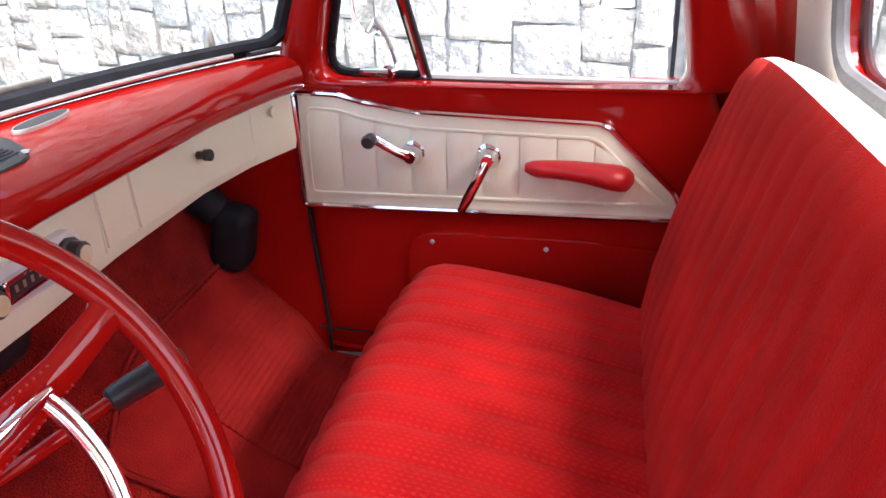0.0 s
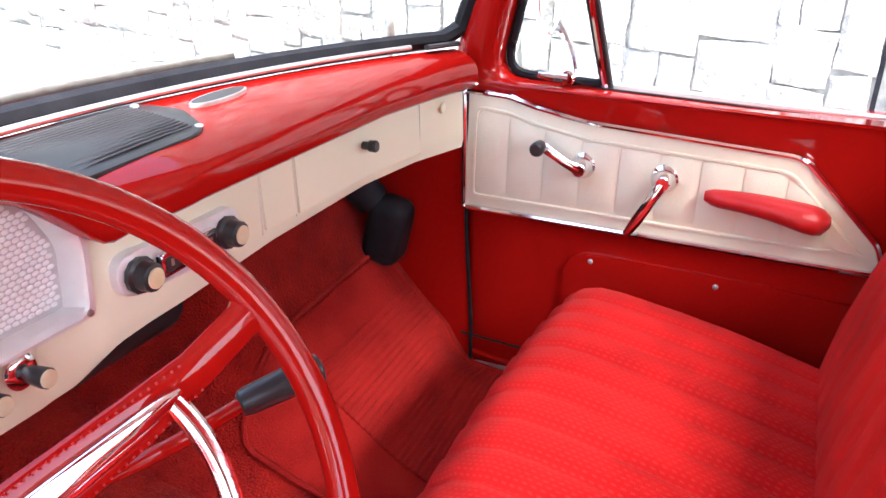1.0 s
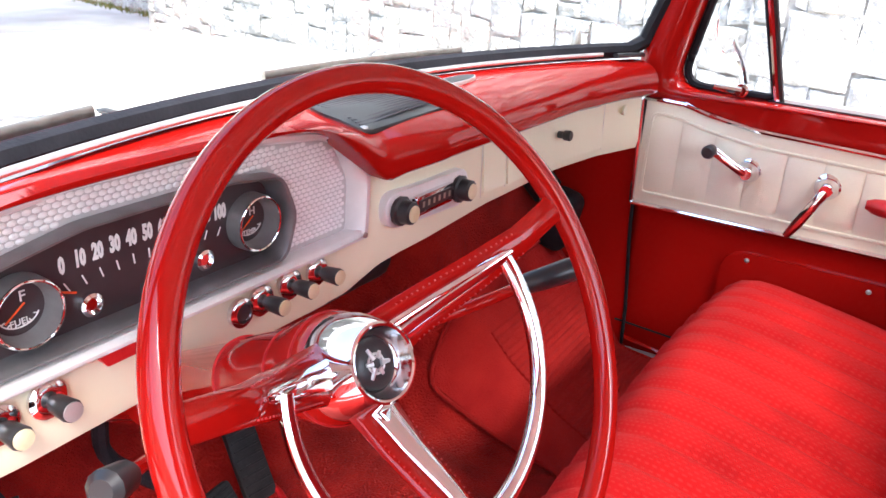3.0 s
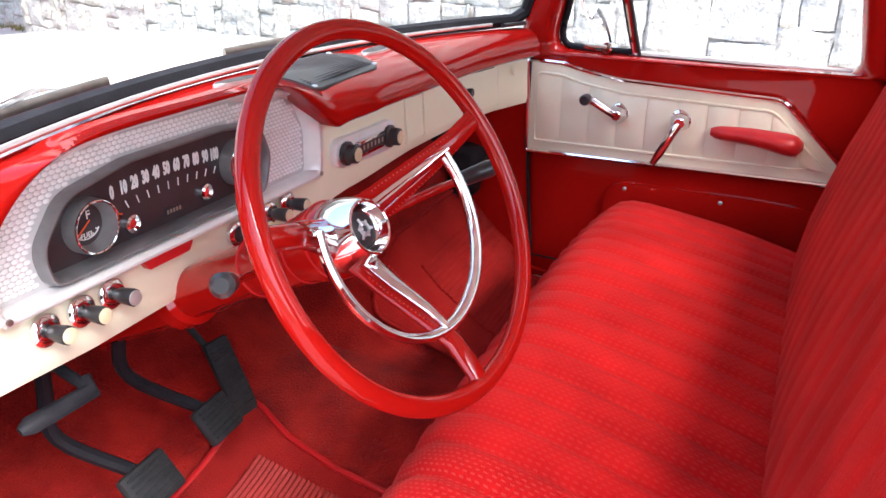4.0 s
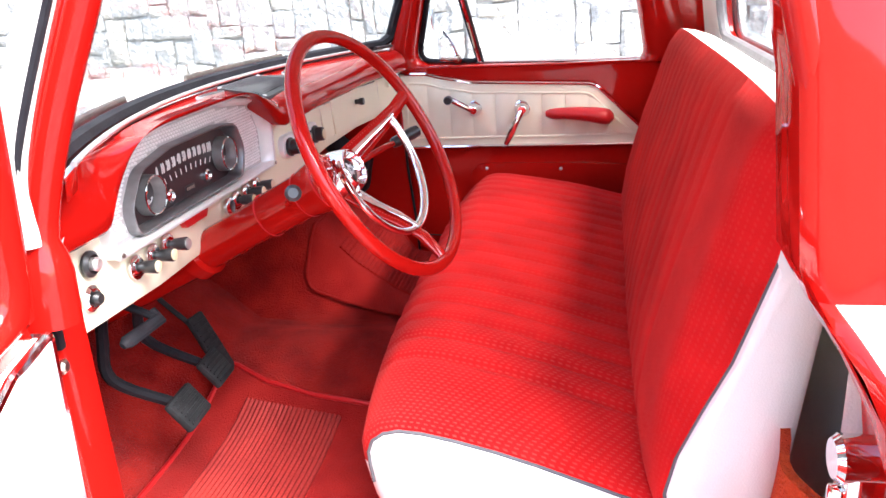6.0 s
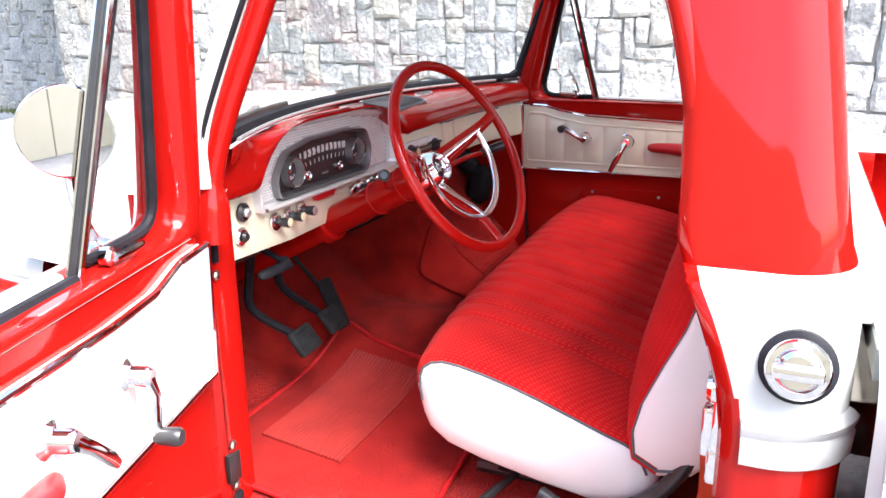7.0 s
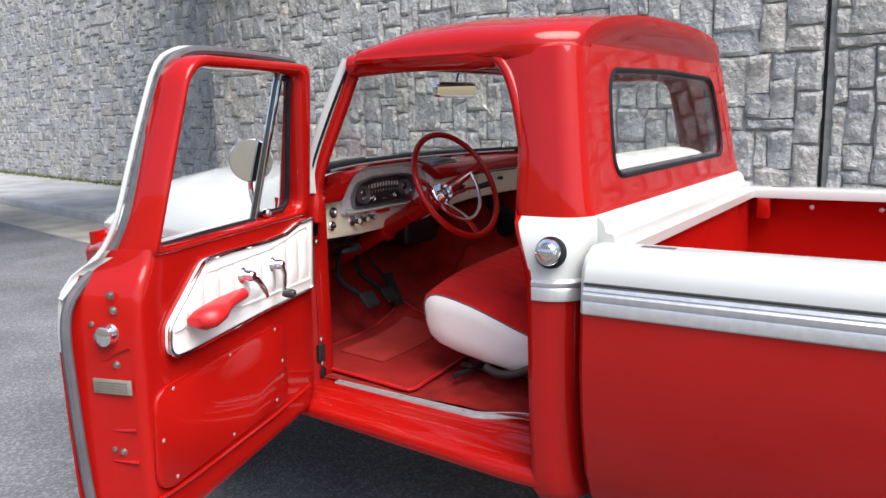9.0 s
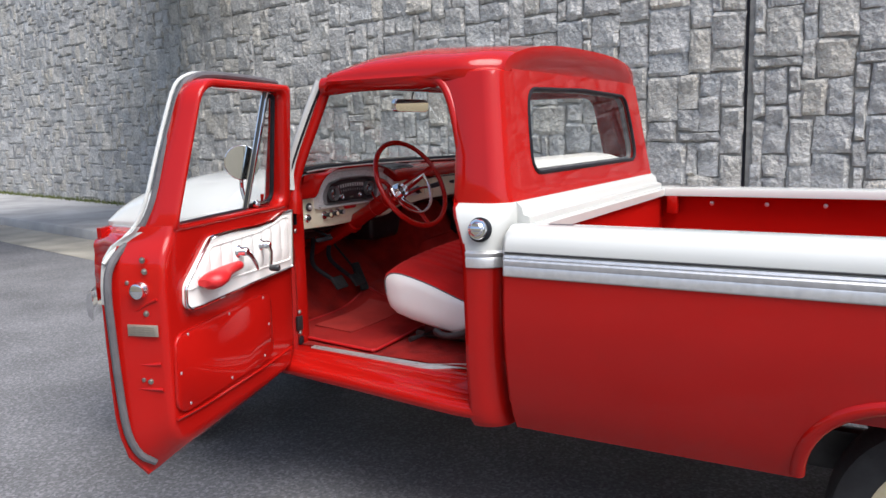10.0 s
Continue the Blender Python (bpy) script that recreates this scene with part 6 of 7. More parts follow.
def build_steering():
    hub_d = 0.085
    bm = bmesh.new()
    tube(bm, [W(RIM, a) for a in range(0, 360, 3)], 0.0112, 14, loop=True, flat=0.92)
    wheel_ = part("steering_wheel", bm, RED, truck, "thin-rimmed red steering wheel with a chrome horn ring")
    spokes = [0.0, angle_of((-0.398, -0.150, 1.144)), angle_of((-0.543, 0.004, 1.314))]
    for a in spokes:
        bm = bmesh.new()
        rings = []
        t3 = Vector(W(1, a + 90) - WC).normalized()
        for r, d, w, h in ((0.030, hub_d + 0.006, 0.024, 0.013), (0.065, hub_d - 0.016, 0.020, 0.012), (0.11, 0.034, 0.016, 0.011), (0.145, 0.012, 0.0125, 0.010), (0.183, 0.001, 0.012, 0.009), (0.196, 0.0, 0.018, 0.009)):
            c = W(r, a, d)
            rings.append([c + t3 * w * math.cos(q) + WN * h * math.sin(q) * (1.0 if math.sin(q) > 0 else 0.7) for q in (2 * math.pi * k / 12 for k in range(12))])
        sweep(bm, rings)
        sp = part("spoke", bm, RED, wheel_)
        bm = bmesh.new()
        rings = []
        for r, d, w in ((0.034, hub_d - 0.007, 0.0115), (0.065, hub_d - 0.028, 0.009), (0.10, 0.029, 0.0068), (0.122, 0.0155, 0.0050), (0.129, 0.012, 0.002)):
            c = W(r, a, d)
            rings.append([c + t3 * w * math.cos(q) + WN * (0.004 * math.sin(q)) for q in (2 * math.pi * k / 10 for k in range(10))])
        sweep(bm, rings)
        part("spoke_insert", bm, CHROME, sp, "chrome spoke insert")
        for side in (-1, 1):
            for k in range(22):
                r = 0.05 + 0.0042 * k
                d = interp(r, [(0.03, hub_d + 0.006), (0.065, hub_d - 0.016), (0.11, 0.034), (0.145, 0.012)]) - 0.0075
                wv = interp(r, [(0.03, 0.0195), (0.11, 0.0125), (0.145, 0.009)])
                if k == 0:
                    bmr = bmesh.new()
                c = W(r, a, d) + t3 * (wv * side)
                box(bmr, c, (0.0012, 0.0012, 0.0012), frame_of((0, 0, 0), t3).to_3x3().to_4x4())
            part("spoke_ribbing", bmr, REDVINYL, sp)
    # horn ring, from the upper spoke round the bottom to the left one
    a0, a1 = spokes[0], spokes[2]
    mid = spokes[1]
    sweep_sign = 1 if (mid % 360) < (a1 % 360) else -1
    end = (a1 % 360) if sweep_sign > 0 else (a1 % 360) - 360
    bm = bmesh.new()
    tube(bm, [W(0.125 + 0.006 * math.sin(math.pi * k / 60) - 0.012 * (k / 60) ** 3, end * k / 60, 0.017) for k in range(61)], 0.0055, 10, flat=1.25)
    part("horn_ring", bm, CHROME, wheel_, "chrome horn ring")
    # hub: a deep chrome cup whose mouth holds a dark domed badge
    base = W(0, 0, hub_d + 0.010)
    bm = bmesh.new()
    lathe(bm, base, -WN, [(0.041, -0.012), (0.042, -0.004), (0.0405, 0.010), (0.0365, 0.024), (0.0330, 0.034), (0.0310, 0.0385), (0.0290, 0.0395), (0.0272, 0.0385), (0.0260, 0.035), (0.0235, 0.029), (0.0205, 0.0245), (0.018, 0.023)], 48)
    hub = part("hub", bm, CHROME, wheel_, "polished chrome hub")
    bm = bmesh.new()
    lathe(bm, base, -WN, [(0.0200, 0.0215), (0.0200, 0.0260), (0.0175, 0.0278), (0.0100, 0.0290)], 36)
    part("hub_badge", bm, BLACK, hub, "black round badge")
    bm = bmesh.new()
    c0 = base - WN * 0.0292
    for r0, r1, a in ((0.004, 0.013, 30), (0.004, 0.013, 150), (0.004, 0.013, 270), (0.004, 0.010, 90), (0.004, 0.010, 210), (0.004, 0.010, 330)):
        d0 = WE * math.cos(radians(a)) + WF * math.sin(radians(a))
        tube(bm, [c0 + d0 * r0, c0 + d0 * r1], [0.0026, 0.0014], 6)
    tube(bm, [c0 + (WE * math.cos(radians(q)) + WF * math.sin(radians(q))) * 0.0075 for q in range(0, 360, 20)], 0.0011, 5, loop=True)
    part("badge_emblem", bm, ALU, hub, "small bright emblem")
    # column
    bm = bmesh.new()
    lathe(bm, base, WN, [(0.040, 0.004), (0.0445, 0.012), (0.045, 0.030), (0.042, 0.050), (0.0385, 0.066), (0.0375, 0.110), (0.0375, 0.150), (0.035, 0.155), (0.035, 0.30), (0.044, 0.305), (0.046, 0.33), (0.036, 0.336), (0.030, 0.70)], 32)
    col = part("steering_column", bm, RED, truck, "red steering column")
    for h in (0.020, 0.066, 0.150):
        bm = bmesh.new()
        m = frame_of(base, WN)
        r = {0.020: 0.0450, 0.066: 0.0388, 0.150: 0.0378}[h]
        tube(bm, [m @ Vector((r * math.cos(t), r * math.sin(t), h)) for t in (2 * math.pi * q / 48 for q in range(48))], 0.0014, 5, loop=True)
        part("collar_line", bm, REDVINYL, col)
    # shift lever
    bm = bmesh.new()
    s0 = base + WN * 0.12
    tube(bm, spline([s0, s0 + Vector((0.06, -0.01, -0.005)), (-0.25, 0.012, 1.262), (-0.176, -0.016, 1.270)], 6), 0.0055, 10)
    lev = part("shift_lever", bm, RED, truck, "red column shift lever with a black grip")
    bm = bmesh.new()
    g0, g1 = Vector((-0.184, -0.012, 1.269)), Vector((-0.136, -0.050, 1.283))
    tube(bm, [g0, g0.lerp(g1, 0.04), g0.lerp(g1, 0.12), g0.lerp(g1, 0.8), g0.lerp(g1, 0.97), g1], [0.006, 0.0092, 0.0102, 0.0118, 0.0105, 0.005], 14)
    part("grip", bm, BLACK, lev, "black plastic grip")
    bm = bmesh.new()
    t0 = base + WN * 0.10
    tk = Vector((-0.586, 0.024, 1.287))
    tube(bm, spline([t0, t0.lerp(tk, 0.5) + Vector((0, 0.01, -0.008)), tk], 6), 0.0042, 8)
    ts = part("indicator_lever", bm, RED, truck, "thin indicator lever with a black knob")
    bm = bmesh.new()
    d = (tk - t0).normalized()
    tube(bm, [tk - d * 0.014, tk - d * 0.008, tk + d * 0.012, tk + d * 0.016], [0.006, 0.0095, 0.0115, 0.007], 12)
    part("knob", bm, BLACK, ts, "black knob")
    # pedals
    for name, top_, knee, pad, px, pw, ph, lab in (("clutch_pedal", (-0.475, 0.42, 1.12), (-0.462, 0.45, 0.92), (-0.405, 0.350, 0.838), -0.405, 0.088, 0.066, "black clutch pedal with a ribbed rubber pad"), ("brake_pedal", (-0.335, 0.44, 1.12), (-0.300, 0.48, 0.92), (-0.212, 0.394, 0.815), -0.212, 0.080, 0.066, "black brake pedal with a ribbed rubber pad")):
        bm = bmesh.new()
        tube(bm, spline([top_, Vector(top_).lerp(Vector(knee), 0.6) + Vector((0, 0.01, 0)), knee, Vector(pad) + Vector((0, 0.035, 0.01)), Vector(pad) + Vector((0, 0.012, 0))], 5), 0.0105, 8)
        ped = part(name, bm, RUBBER, truck, lab)
        m = pose(*pad, -38, 0, 4)
        bm = bmesh.new()
        box(bm, pad, (pw, 0.016, ph), m.to_3x3().to_4x4(), 0.006, 2)
        part("pedal_pad", bm, PEDAL, ped, "grey-black rubber pad")
        for k in range(6):
            bm = bmesh.new()
            box(bm, m @ Vector((0, -0.009, ph * (-0.36 + 0.144 * k))), (pw * 0.82, 0.004, 0.004), m.to_3x3().to_4x4(), 0.001, 1)
            part("pad_rib", bm, PEDAL, ped)
    bm = bmesh.new()
    m = pose(-0.083, 0.470, 0.803, -27, 0, -6)
    box(bm, (-0.083, 0.470, 0.803), (0.056, 0.014, 0.150), m.to_3x3().to_4x4(), 0.006, 2)
    for k in range(9):
        box(bm, m @ Vector((0, -0.0075, -0.056 + 0.014 * k)), (0.046, 0.004, 0.004), m.to_3x3().to_4x4(), 0.001, 1)
    tube(bm, [(-0.085, 0.50, 0.84), (-0.10, 0.60, 0.95), (-0.12, 0.66, 1.05)], 0.006, 8)
    part("accelerator", bm, PEDAL, truck, "black rubber accelerator pedal")
    bm = bmesh.new()
    tube(bm, [(-0.505, 0.32, 1.075), (-0.508, 0.306, 1.062), (-0.588, 0.314, 1.060), (-0.60, 0.316, 1.058)], [0.008, 0.011, 0.012, 0.006], 10, flat=0.7)
    tube(bm, [(-0.51, 0.31, 1.064), (-0.515, 0.45, 1.12)], 0.007, 8)
    part("parking_brake_pull", bm, RUBBER, truck, "black parking brake pull handle")


build_steering()

# ---- bench seat ----
CUSH = [(-0.50, 0.74), (-0.505, 0.80), (-0.485, 0.842), (-0.46, 0.855), (-0.42, 0.868), (-0.36, 0.888), (-0.30, 0.908), (-0.24, 0.927), (-0.18, 0.944), (-0.13, 0.955), (-0.095, 0.958), (-0.070, 0.952), (-0.052, 0.938), (-0.045, 0.918), (-0.046, 0.895), (-0.050, 0.865), (-0.057, 0.835), (-0.070, 0.806), (-0.105, 0.780), (-0.18, 0.758), (-0.30, 0.736), (-0.40, 0.722)]
BACK = [(-0.562, 0.825), (-0.505, 0.815), (-0.462, 0.835), (-0.450, 0.88), (-0.452, 0.94), (-0.465, 1.02), (-0.485, 1.10), (-0.508, 1.18), (-0.530, 1.25), (-0.549, 1.318), (-0.566, 1.362), (-0.585, 1.388), (-0.606, 1.396), (-0.634, 1.386), (-0.655, 1.345), (-0.652, 1.25), (-0.634, 1.10), (-0.616, 0.95), (-0.596, 0.86)]
SEAMS = [0.60 - 0.062 * k for k in range(18)]


def pleat(x):
    d = min(abs(x - q) for q in SEAMS)
    if x < SEAMS[-1] - 0.02:
        d = 1.0 if abs(x - SEAMS[-1]) > 0.03 else abs(x - SEAMS[-1])
    return 0.0075 * math.exp(-(d / 0.009) ** 2)


def seat_lift(x, y):
    """The bench is worn lower at the driver's end."""
    t = (x + 0.62) / 1.28
    return 0.045 * t + 0.035 * t * smooth01((-0.08 - y) / 0.4)


def upholstery(prof, x0, x1, red, crown, lift, wrap):
    """Rings of a cushion across the cab. red: the points of its outline under cloth; wrap: how far the front falls away at the ends."""
    c = Vector((sum(p[0] for p in prof) / len(prof), sum(p[1] for p in prof) / len(prof)))
    mid, half = (x0 + x1) / 2, (x1 - x0) / 2
    last_pleat = red[-1] - 1

    def ring_at(x, shrink=1.0):
        t = min(1.0, abs(x - mid) / half)
        e = max(0.0, min(x - x0, x1 - x))
        edge = (1 - 0.10 * (1 - min(1.0, e / 0.024)) ** 2.5) * shrink
        ring = []
        for k, p in enumerate(prof):
            a, b = Vector(prof[k - 1]), Vector(prof[(k + 1) % len(prof)])
            tan = (b - a).normalized()
            nrm = Vector((-tan.y, tan.x))
            if nrm.dot(Vector(p) - c) < 0:
                nrm = -nrm
            q = Vector(p)
            if k in red:
                q += nrm * (crown * (1 - t ** 4) - pleat(x) * (0.15 if k >= last_pleat else 1.0 if lift else 0.6) + 0.003 * noise.noise(Vector((x * 3, q.x * 6, q.y * 6))) - wrap * (1 - min(1.0, e / 0.07)) ** 2 * smooth01((q.y - 0.80) / 0.35))
            q = c + (q - c) * edge
            drop = 0.0 if lift else (0.036 if x > mid else 0.012) * t ** 5 * smooth01((q.y - 1.12) / 0.22)
            ring.append(Vector((x, q.x, q.y - drop + (seat_lift(x, q.x) if lift else 0.0))))
        return ring

    return ring_at


def build_seat():
    for name, prof, red, x0, x1, crown, wrap, lab in (("seat_cushion", CUSH, range(2, 15), -0.625, 0.665, 0.034, 0.0, "red velour bench cushion with white vinyl sides"), ("seat_back", BACK, range(1, 12), -0.655, 0.722, 0.020, 0.060, "red velour bench backrest with white vinyl sides and top")):
        ring_at = upholstery(prof, x0, x1, red, crown, name == "seat_cushion", wrap)
        xs = [x0, x0 + 0.004, x0 + 0.012] + steps(x0 + 0.024, x1 - 0.024, int((x1 - x0 - 0.048) / 0.0075)) + [x1 - 0.012, x1 - 0.004, x1]
        bm = bmesh.new()
        sweep(bm, [ring_at(x) for x in xs])
        n, first, last = len(prof), red[0], red[-1]
        for q, f in enumerate(bm.faces):
            k, x = q % n, (xs[min(q // n, len(xs) - 1)] + xs[min(q // n + 1, len(xs) - 1)]) / 2
            if q >= n * (len(xs) - 1) or not first <= k < last or (x < x0 + 0.003 and wrap == 0.0):
                f.material_index = 2
            elif x < -0.335:
                f.material_index = 1 if wrap == 0.0 else 3
            elif wrap == 0.0:
                f.material_index = 3
        seat = part(name, bm, [VELOUR, VELOUR_DOT, VINYL, VELOUR_FINE if wrap == 0.0 else VELOUR_BACK], truck, lab, angle=60)
        for x in (x0 + 0.002, x1 - 0.002):
            s = -1 if x < 0 else 1
            if s < 0 or wrap > 0:
                bm = bmesh.new()
                tube(bm, ring_at(x, 1.02)[first - 1:last + 2], 0.0026, 8)
                part("piping", bm, GREYRUB, seat, "dark grey piping")
            bm = bmesh.new()
            r0, r1, r2 = ring_at(x, 1.0), ring_at(x, 0.89), ring_at(x, 0.45)
            sweep(bm, [r0, [p + Vector((s * 0.012, 0, 0)) for p in r1], [p + Vector((s * 0.016, 0, 0)) for p in r2]])
            part("side_panel", bm, VINYL if s < 0 or wrap > 0 else VELOUR, seat, "white vinyl side panel" if s < 0 or wrap > 0 else "", angle=70)
    # frame and its levers
    for s in (-1, 1):
        bm = bmesh.new()
        tube(bm, spline([(s * 0.645, -0.305, 0.735), (s * 0.655, -0.36, 0.722), (s * 0.655, -0.44, 0.742), (s * 0.65, -0.52, 0.80), (s * 0.64, -0.58, 0.90)], 5), 0.014, 10)
        part("seat_hinge_arm", bm, BLACK, truck, "black curved seat hinge arm")
        bm = bmesh.new()
        tube(bm, [(s * 0.50, -0.13, 0.675), (s * 0.50, -0.50, 0.675)], 0.016, 8)
        box(bm, (s * 0.50, -0.2, 0.705), (0.03, 0.05, 0.075), bevel=0.004)
        box(bm, (s * 0.50, -0.45, 0.70), (0.03, 0.05, 0.075), bevel=0.004)
        part("seat_rail", bm, BLACK, truck, "black steel seat rail")
    bm = bmesh.new()
    tube(bm, [(-0.50, -0.24, 0.70), (-0.60, -0.205, 0.692), (-0.655, -0.19, 0.688)], [0.007, 0.008, 0.011], 8)
    part("seat_slide_lever", bm, BLACK, truck, "black seat slide lever")


build_seat()

# inside mirror


def mirror_face_at(u, v, d):
    return Vector((u, 0.165 - 0.60 * u - 0.017 * (v - 1.642) - d, v))


bm = bmesh.new()
plate(bm, round_poly([(-0.094, 1.614), (0.062, 1.609), (0.064, 1.671), (-0.092, 1.676)], 0.022), mirror_face_at, -0.016, 0.002, 0.004)
im = part("inside_mirror", bm, CHROME, truck, "bright rounded inside mirror")
bm = bmesh.new()
plate(bm, round_poly([(-0.090, 1.618), (0.058, 1.613), (0.060, 1.667), (-0.088, 1.672)], 0.019), mirror_face_at, 0.001, 0.004)
part("mirror_face", bm, MIRROR, im, "mirror glass")
bm = bmesh.new()
tube(bm, spline([(-0.005, 0.180, 1.654), (0.0, 0.174, 1.70), (0.012, 0.155, 1.735), (0.02, 0.13, 1.755)], 5), 0.004, 8)
part("mirror_stem", bm, BLACK, im, "thin dark mirror stem")

# ---- the street ----
STREET = pose(0, 0, 0, 0, 0, -12.1)


def st(n, s, z):
    return STREET @ Vector((n, s, z))


def flat(name, n0, n1, s0, s1, z, material, label, cat, ns=1, ss=1):
    bm = bmesh.new()
    grid(bm, [[st(n, s, z) for n in steps(n0, n1, ns)] for s in steps(s0, s1, ss)])
    return tagged(part(name, bm, material, None), label, cat, "", "structure")


flat("road", -400, 400, -400, 400, 0.0, ASPHALT, "dark grey asphalt road", "road", 8, 8)
flat("gutter", 1.5, 2.41, -30, 60, 0.005, GUTTER, "pale stained concrete gutter beside the road", "gutter", 1, 30)
bm = bmesh.new()
for k in range(30):
    a, b = -30 + 3.0 * k, -30 + 3.0 * k + 2.985
    rings = [[st(n, s, z) for n, z in ((2.40, 0.0), (2.415, 0.13), (2.43, 0.146), (2.45, 0.151), (2.56, 0.153), (2.56, 0.0))] for s in (a, b)]
    sweep(bm, rings)
tagged(part("kerb", bm, CONCRETE), "light grey concrete kerb", "kerb", "", "structure")
bm = bmesh.new()
for k in range(60):
    a, b = -30 + 1.5 * k, -30 + 1.5 * k + 1.488
    box(bm, st(4.06, (a + b) / 2, 0.09), (2.99, b - a, 0.12), STREET, 0.006, 1)
tagged(part("pavement", bm, CONCRETE), "light grey concrete pavement slabs", "pavement", "", "structure")

U = 0.096
STONE_MESH = {}


def stone_shape(w, h, k):
    """A rough-faced block of w by h units: its own front, with bumps and worn edges. Local x along the wall, y out of it, z up."""
    if (w, h, k) in STONE_MESH:
        return STONE_MESH[(w, h, k)]
    rnd = random.Random(w * 100 + h * 10 + k)
    g = 0.004
    lx, lz = w * U / 2 - g, h * U / 2 - g
    nx, nz = max(6, 3 * w), max(6, 3 * h)
    skew = [rnd.uniform(-0.016, 0.016) for _ in range(8)]
    off = Vector((rnd.uniform(0, 50), rnd.uniform(0, 50), rnd.uniform(0, 50)))
    tilt = rnd.uniform(-0.10, 0.10), rnd.uniform(-0.10, 0.10)
    vs, fs = [], []
    for j in range(nz + 1):
        for i in range(nx + 1):
            x, z = lx * (2 * i / nx - 1), lz * (2 * j / nz - 1)
            edge = i in (0, nx) or j in (0, nz)
            a, b = i / nx, j / nz
            x, z = x + (1 - a) * ((1 - b) * skew[0] + b * skew[1]) + a * ((1 - b) * skew[2] + b * skew[3]), z + (1 - b) * ((1 - a) * skew[4] + a * skew[5]) + b * ((1 - a) * skew[6] + a * skew[7])
            y = 0.034 + 0.018 * noise.noise(Vector((x * 7, z * 7, 0)) + off) + 0.020 * noise.noise(Vector((x * 21, z * 21, 5)) + off) + 0.014 * abs(noise.noise(Vector((x * 5, z * 5, 8)) + off)) + x * tilt[0] + z * tilt[1]
            if edge:
                y = 0.018 + 0.010 * noise.noise(Vector((x * 9, z * 9, 3)) + off)
                x += 0.013 * noise.noise(Vector((x * 11, z * 11, 9)) + off) * (1 if i in (0, nx) else 0.2) - (0.002 if i == nx else -0.002 if i == 0 else 0)
                z += 0.013 * noise.noise(Vector((x * 11, z * 11, 14)) + off) * (1 if j in (0, nz) else 0.2) - (0.002 if j == nz else -0.002 if j == 0 else 0)
            vs.append((x, y, z))
    for j in range(nz):
        for i in range(nx):
            a = j * (nx + 1) + i
            fs.append((a, a + nx + 1, a + nx + 2, a + 1))
    rim = [i for i in range(nx + 1)] + [j * (nx + 1) + nx for j in range(1, nz + 1)] + [nz * (nx + 1) + i for i in range(nx - 1, -1, -1)] + [j * (nx + 1) for j in range(nz - 1, 0, -1)]
    base = len(vs)
    for q in rim:
        vs.append((vs[q][0], -0.03, vs[q][2]))
    for q in range(len(rim)):
        p = (q + 1) % len(rim)
        fs.append((rim[q], rim[p], base + p, base + q))
    me = bpy.data.meshes.new("stone")
    me.from_pydata(vs, [], fs)
    for p in me.polygons:
        p.use_smooth = True
    me.set_sharp_from_angle(angle=radians(32))
    me.materials.append(STONE)
    STONE_MESH[(w, h, k)] = (me, np.array(vs), fs)
    return STONE_MESH[(w, h, k)]


def ashlar(cols, rows, seed):
    """Random courses: rectangles of whole units that fill a field."""
    rnd = random.Random(seed)
    used = np.zeros((cols, rows), bool)
    out = []
    for j in range(rows):
        for i in range(cols):
            if used[i, j]:
                continue
            h = rnd.choice((1, 2, 2, 3, 3, 3, 4, 4))
            w = rnd.choice((2, 3, 3, 4, 5)) if h < 3 else rnd.choice((2, 2, 3, 3, 4, 4))
            free = 0
            while free < w and i + free < cols and not used[i + free, j]:
                free += 1
            w = free
            h = min(h, rows - j)
            if w == 1 and h == 1 and j + 1 < rows and not used[i, j + 1]:
                h = 2
            ok = 1
            while ok < h and not used[i:i + w, j + ok].any():
                ok += 1
            h = ok
            used[i:i + w, j:j + h] = True
            out.append((i, j, w, h))
    return out


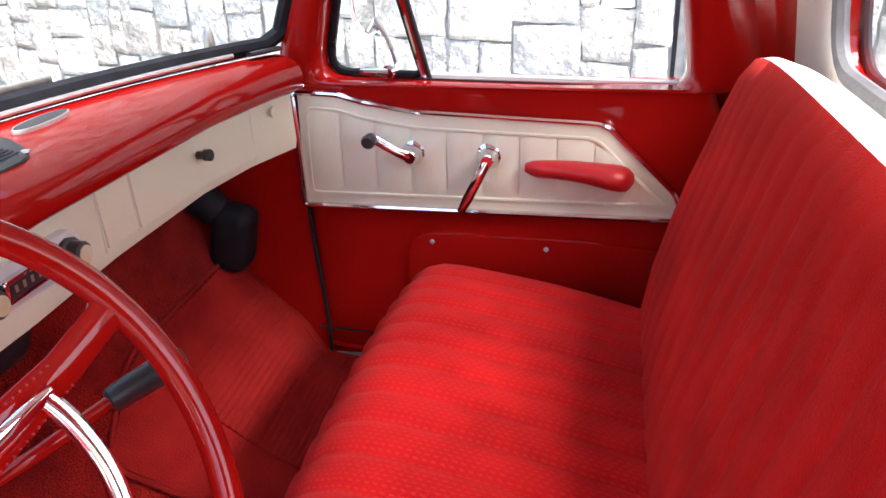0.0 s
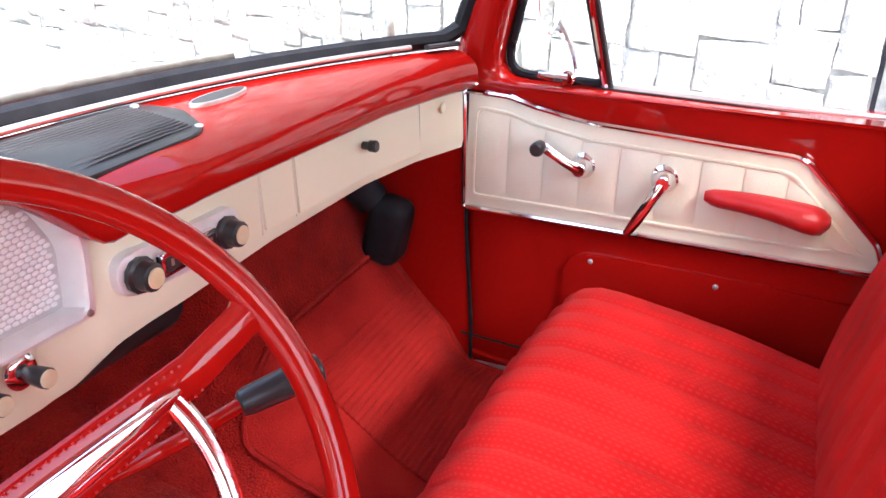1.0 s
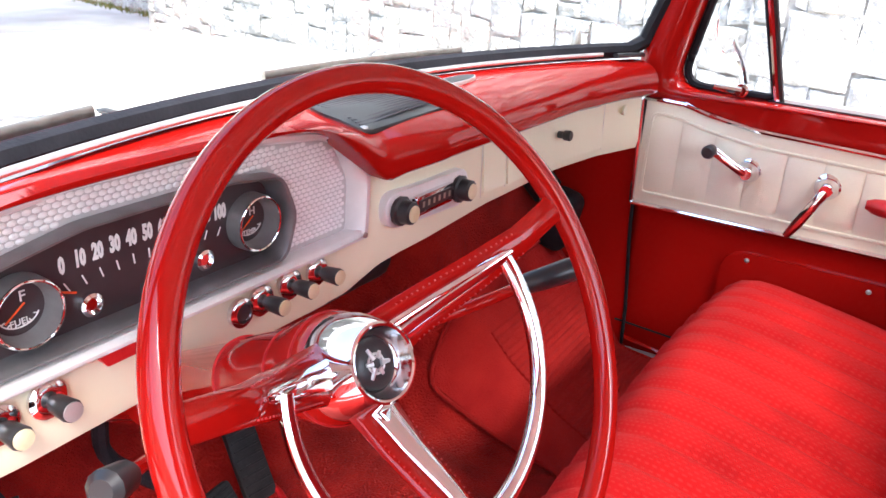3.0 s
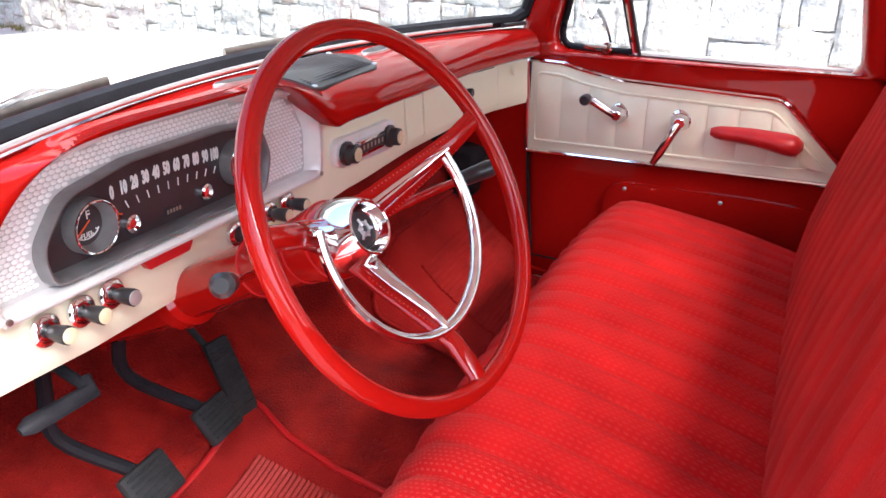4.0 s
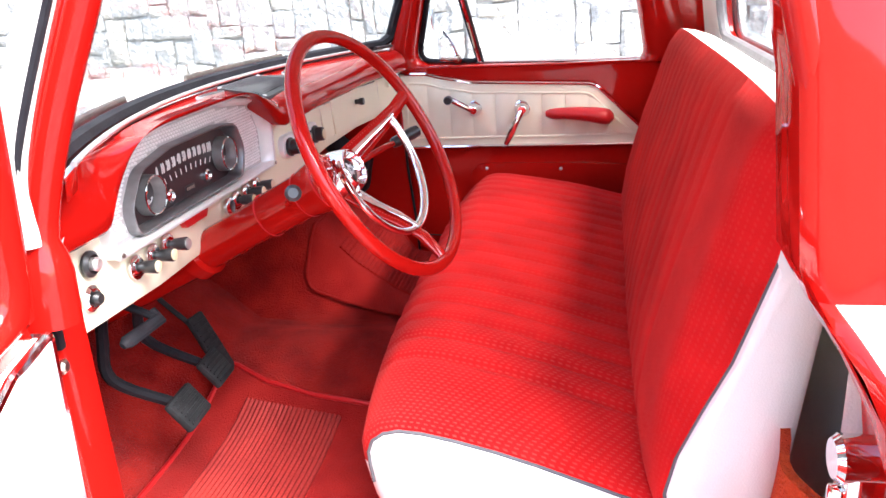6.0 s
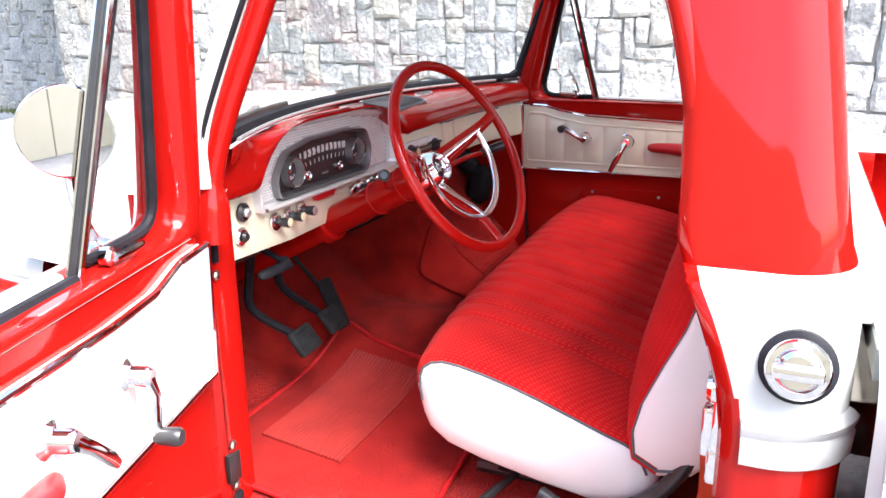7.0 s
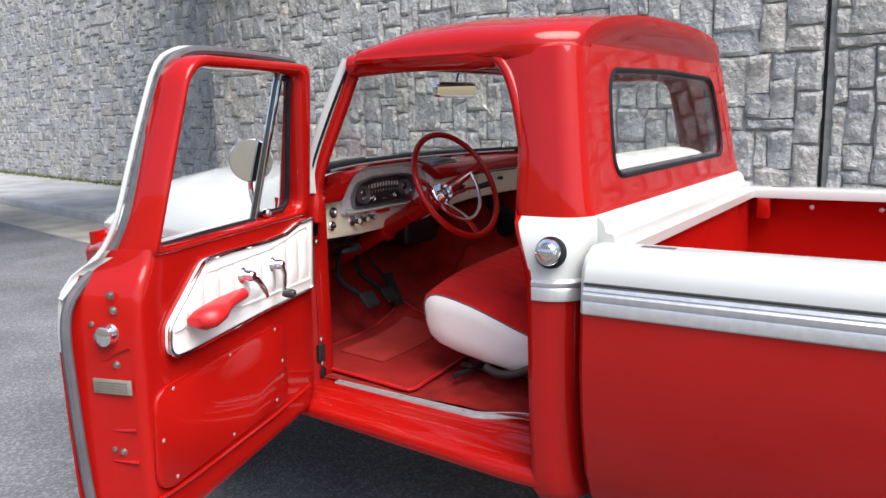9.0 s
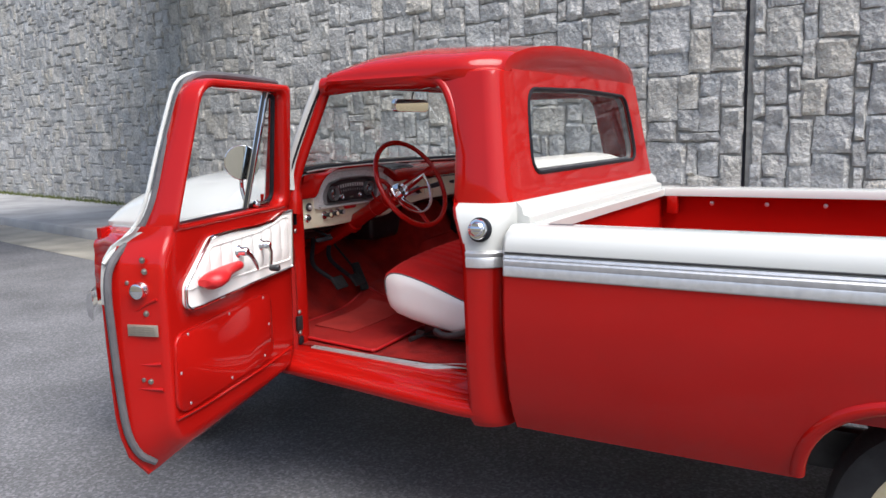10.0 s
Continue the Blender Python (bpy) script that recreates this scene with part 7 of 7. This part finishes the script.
def stone_wall(name, n, s0, s1, z0, height, seed, label, near=None):
    """A wall whose face runs along the street at n; near: (s0, s1, z0, z1), the stretch whose stones are single pieces."""
    bm = bmesh.new()
    box(bm, st(n + 0.242, (s0 + s1) / 2, z0 + height / 2), (0.48, s1 - s0, height), STREET)
    wall = tagged(part(name, bm, MORTAR), label, "stone wall", "", "structure")
    cols, rows = int((s1 - s0) / U), int(height / U)
    rnd = random.Random(seed + 1)
    V, F, count = [], [], 0
    for i, j, w, h in ashlar(cols, rows, seed):
        me, vs, fs = stone_shape(w, h, rnd.randrange(4))
        s, z = s0 + (i + w / 2) * U, z0 + (j + h / 2) * U
        m = STREET @ pose(n, s, z, 0, 0, 90)
        if near and near[0] < s < near[1] and near[2] < z < near[3] and count < 300:
            ob = new("stone", me)
            ob.parent = wall
            ob.matrix_basis = m
            count += 1
        else:
            base = sum(len(v) for v in V)
            V.append(vs @ np.array(m.to_3x3()).T + np.array(m.translation))
            F += [tuple(base + q for q in f) for f in fs]
    me = bpy.data.meshes.new("stones")
    if V:
        me.from_pydata(np.concatenate(V).tolist(), [], F)
        for p in me.polygons:
            p.use_smooth = True
        me.set_sharp_from_angle(angle=radians(32))
        me.materials.append(STONE)
        ob = new("stones", me)
        ob.parent = wall
        tagged(ob, "rough grey granite blocks", "", "", "stuff")
    return wall


def build_walls():
    stone_wall("wall_1", 3.74, 0.068, 8.80, 0.12, 5.8, 3, "rough grey granite block wall beside the truck", (0.0, 3.6, 1.0, 2.75))
    stone_wall("wall_2", 3.74, -12.0, 0.048, 0.12, 5.8, 5, "rough grey granite block wall behind the truck bed", (-2.5, 0.042, 1.0, 2.6))
    bm = bmesh.new()
    box(bm, st(3.745, 0.058, 3.0), (0.03, 0.022, 5.8), STREET)
    tagged(part("wall_joint", bm, RUBBER), "dark vertical expansion joint in the stone wall", "joint", "", "structure")
    stone_wall("wall_3", 5.0, 8.4, 40.0, 0.12, 8.0, 9, "distant pale granite block wall behind the pavement")
    # grass along the foot of the far wall
    rnd = random.Random(8)
    bm = bmesh.new()
    for k in range(2600):
        s, n = rnd.uniform(8.8, 34), 4.95 - abs(rnd.gauss(0, 0.10))
        p = st(n, s, 0.15)
        h, a = rnd.uniform(0.03, 0.10), rnd.uniform(0, 6.28)
        d = Vector((math.cos(a), math.sin(a), 0)) * 0.012
        lean = Vector((rnd.uniform(-0.05, 0.05), rnd.uniform(-0.05, 0.05), h))
        v = [bm.verts.new(p - d), bm.verts.new(p + d), bm.verts.new(p + lean)]
        bm.faces.new(v)
    tagged(part("grass", bm, GRASS, recalc=False), "sparse green grass tufts along the wall's foot", "grass", "", "stuff")


build_walls()
# unseen overhead slab and beams, added to darken the wall near its corner
bm = bmesh.new()
box(bm, st(-2.0, 8.6, 5.75), (14.0, 4.6, 0.9), STREET, 0.03, 1)
for k in range(5):
    box(bm, st(-8.0 + 2.7 * k, 8.6, 5.05), (0.5, 4.5, 0.55), STREET, 0.02, 1)
tagged(part("shade_deck", bm, CONCRETE), "unseen grey concrete deck with beams, added to shade the wall", "bridge", "", "structure")
bm = bmesh.new()
for k in range(14):
    box(bm, st(-9.6, -24 + 4.0 * k, 1.9), (0.3, 3.96, 3.8), STREET, 0.01, 1)
tagged(part("wall_5", bm, TAN), "plain tan concrete panel wall across the road", "wall", "", "structure")
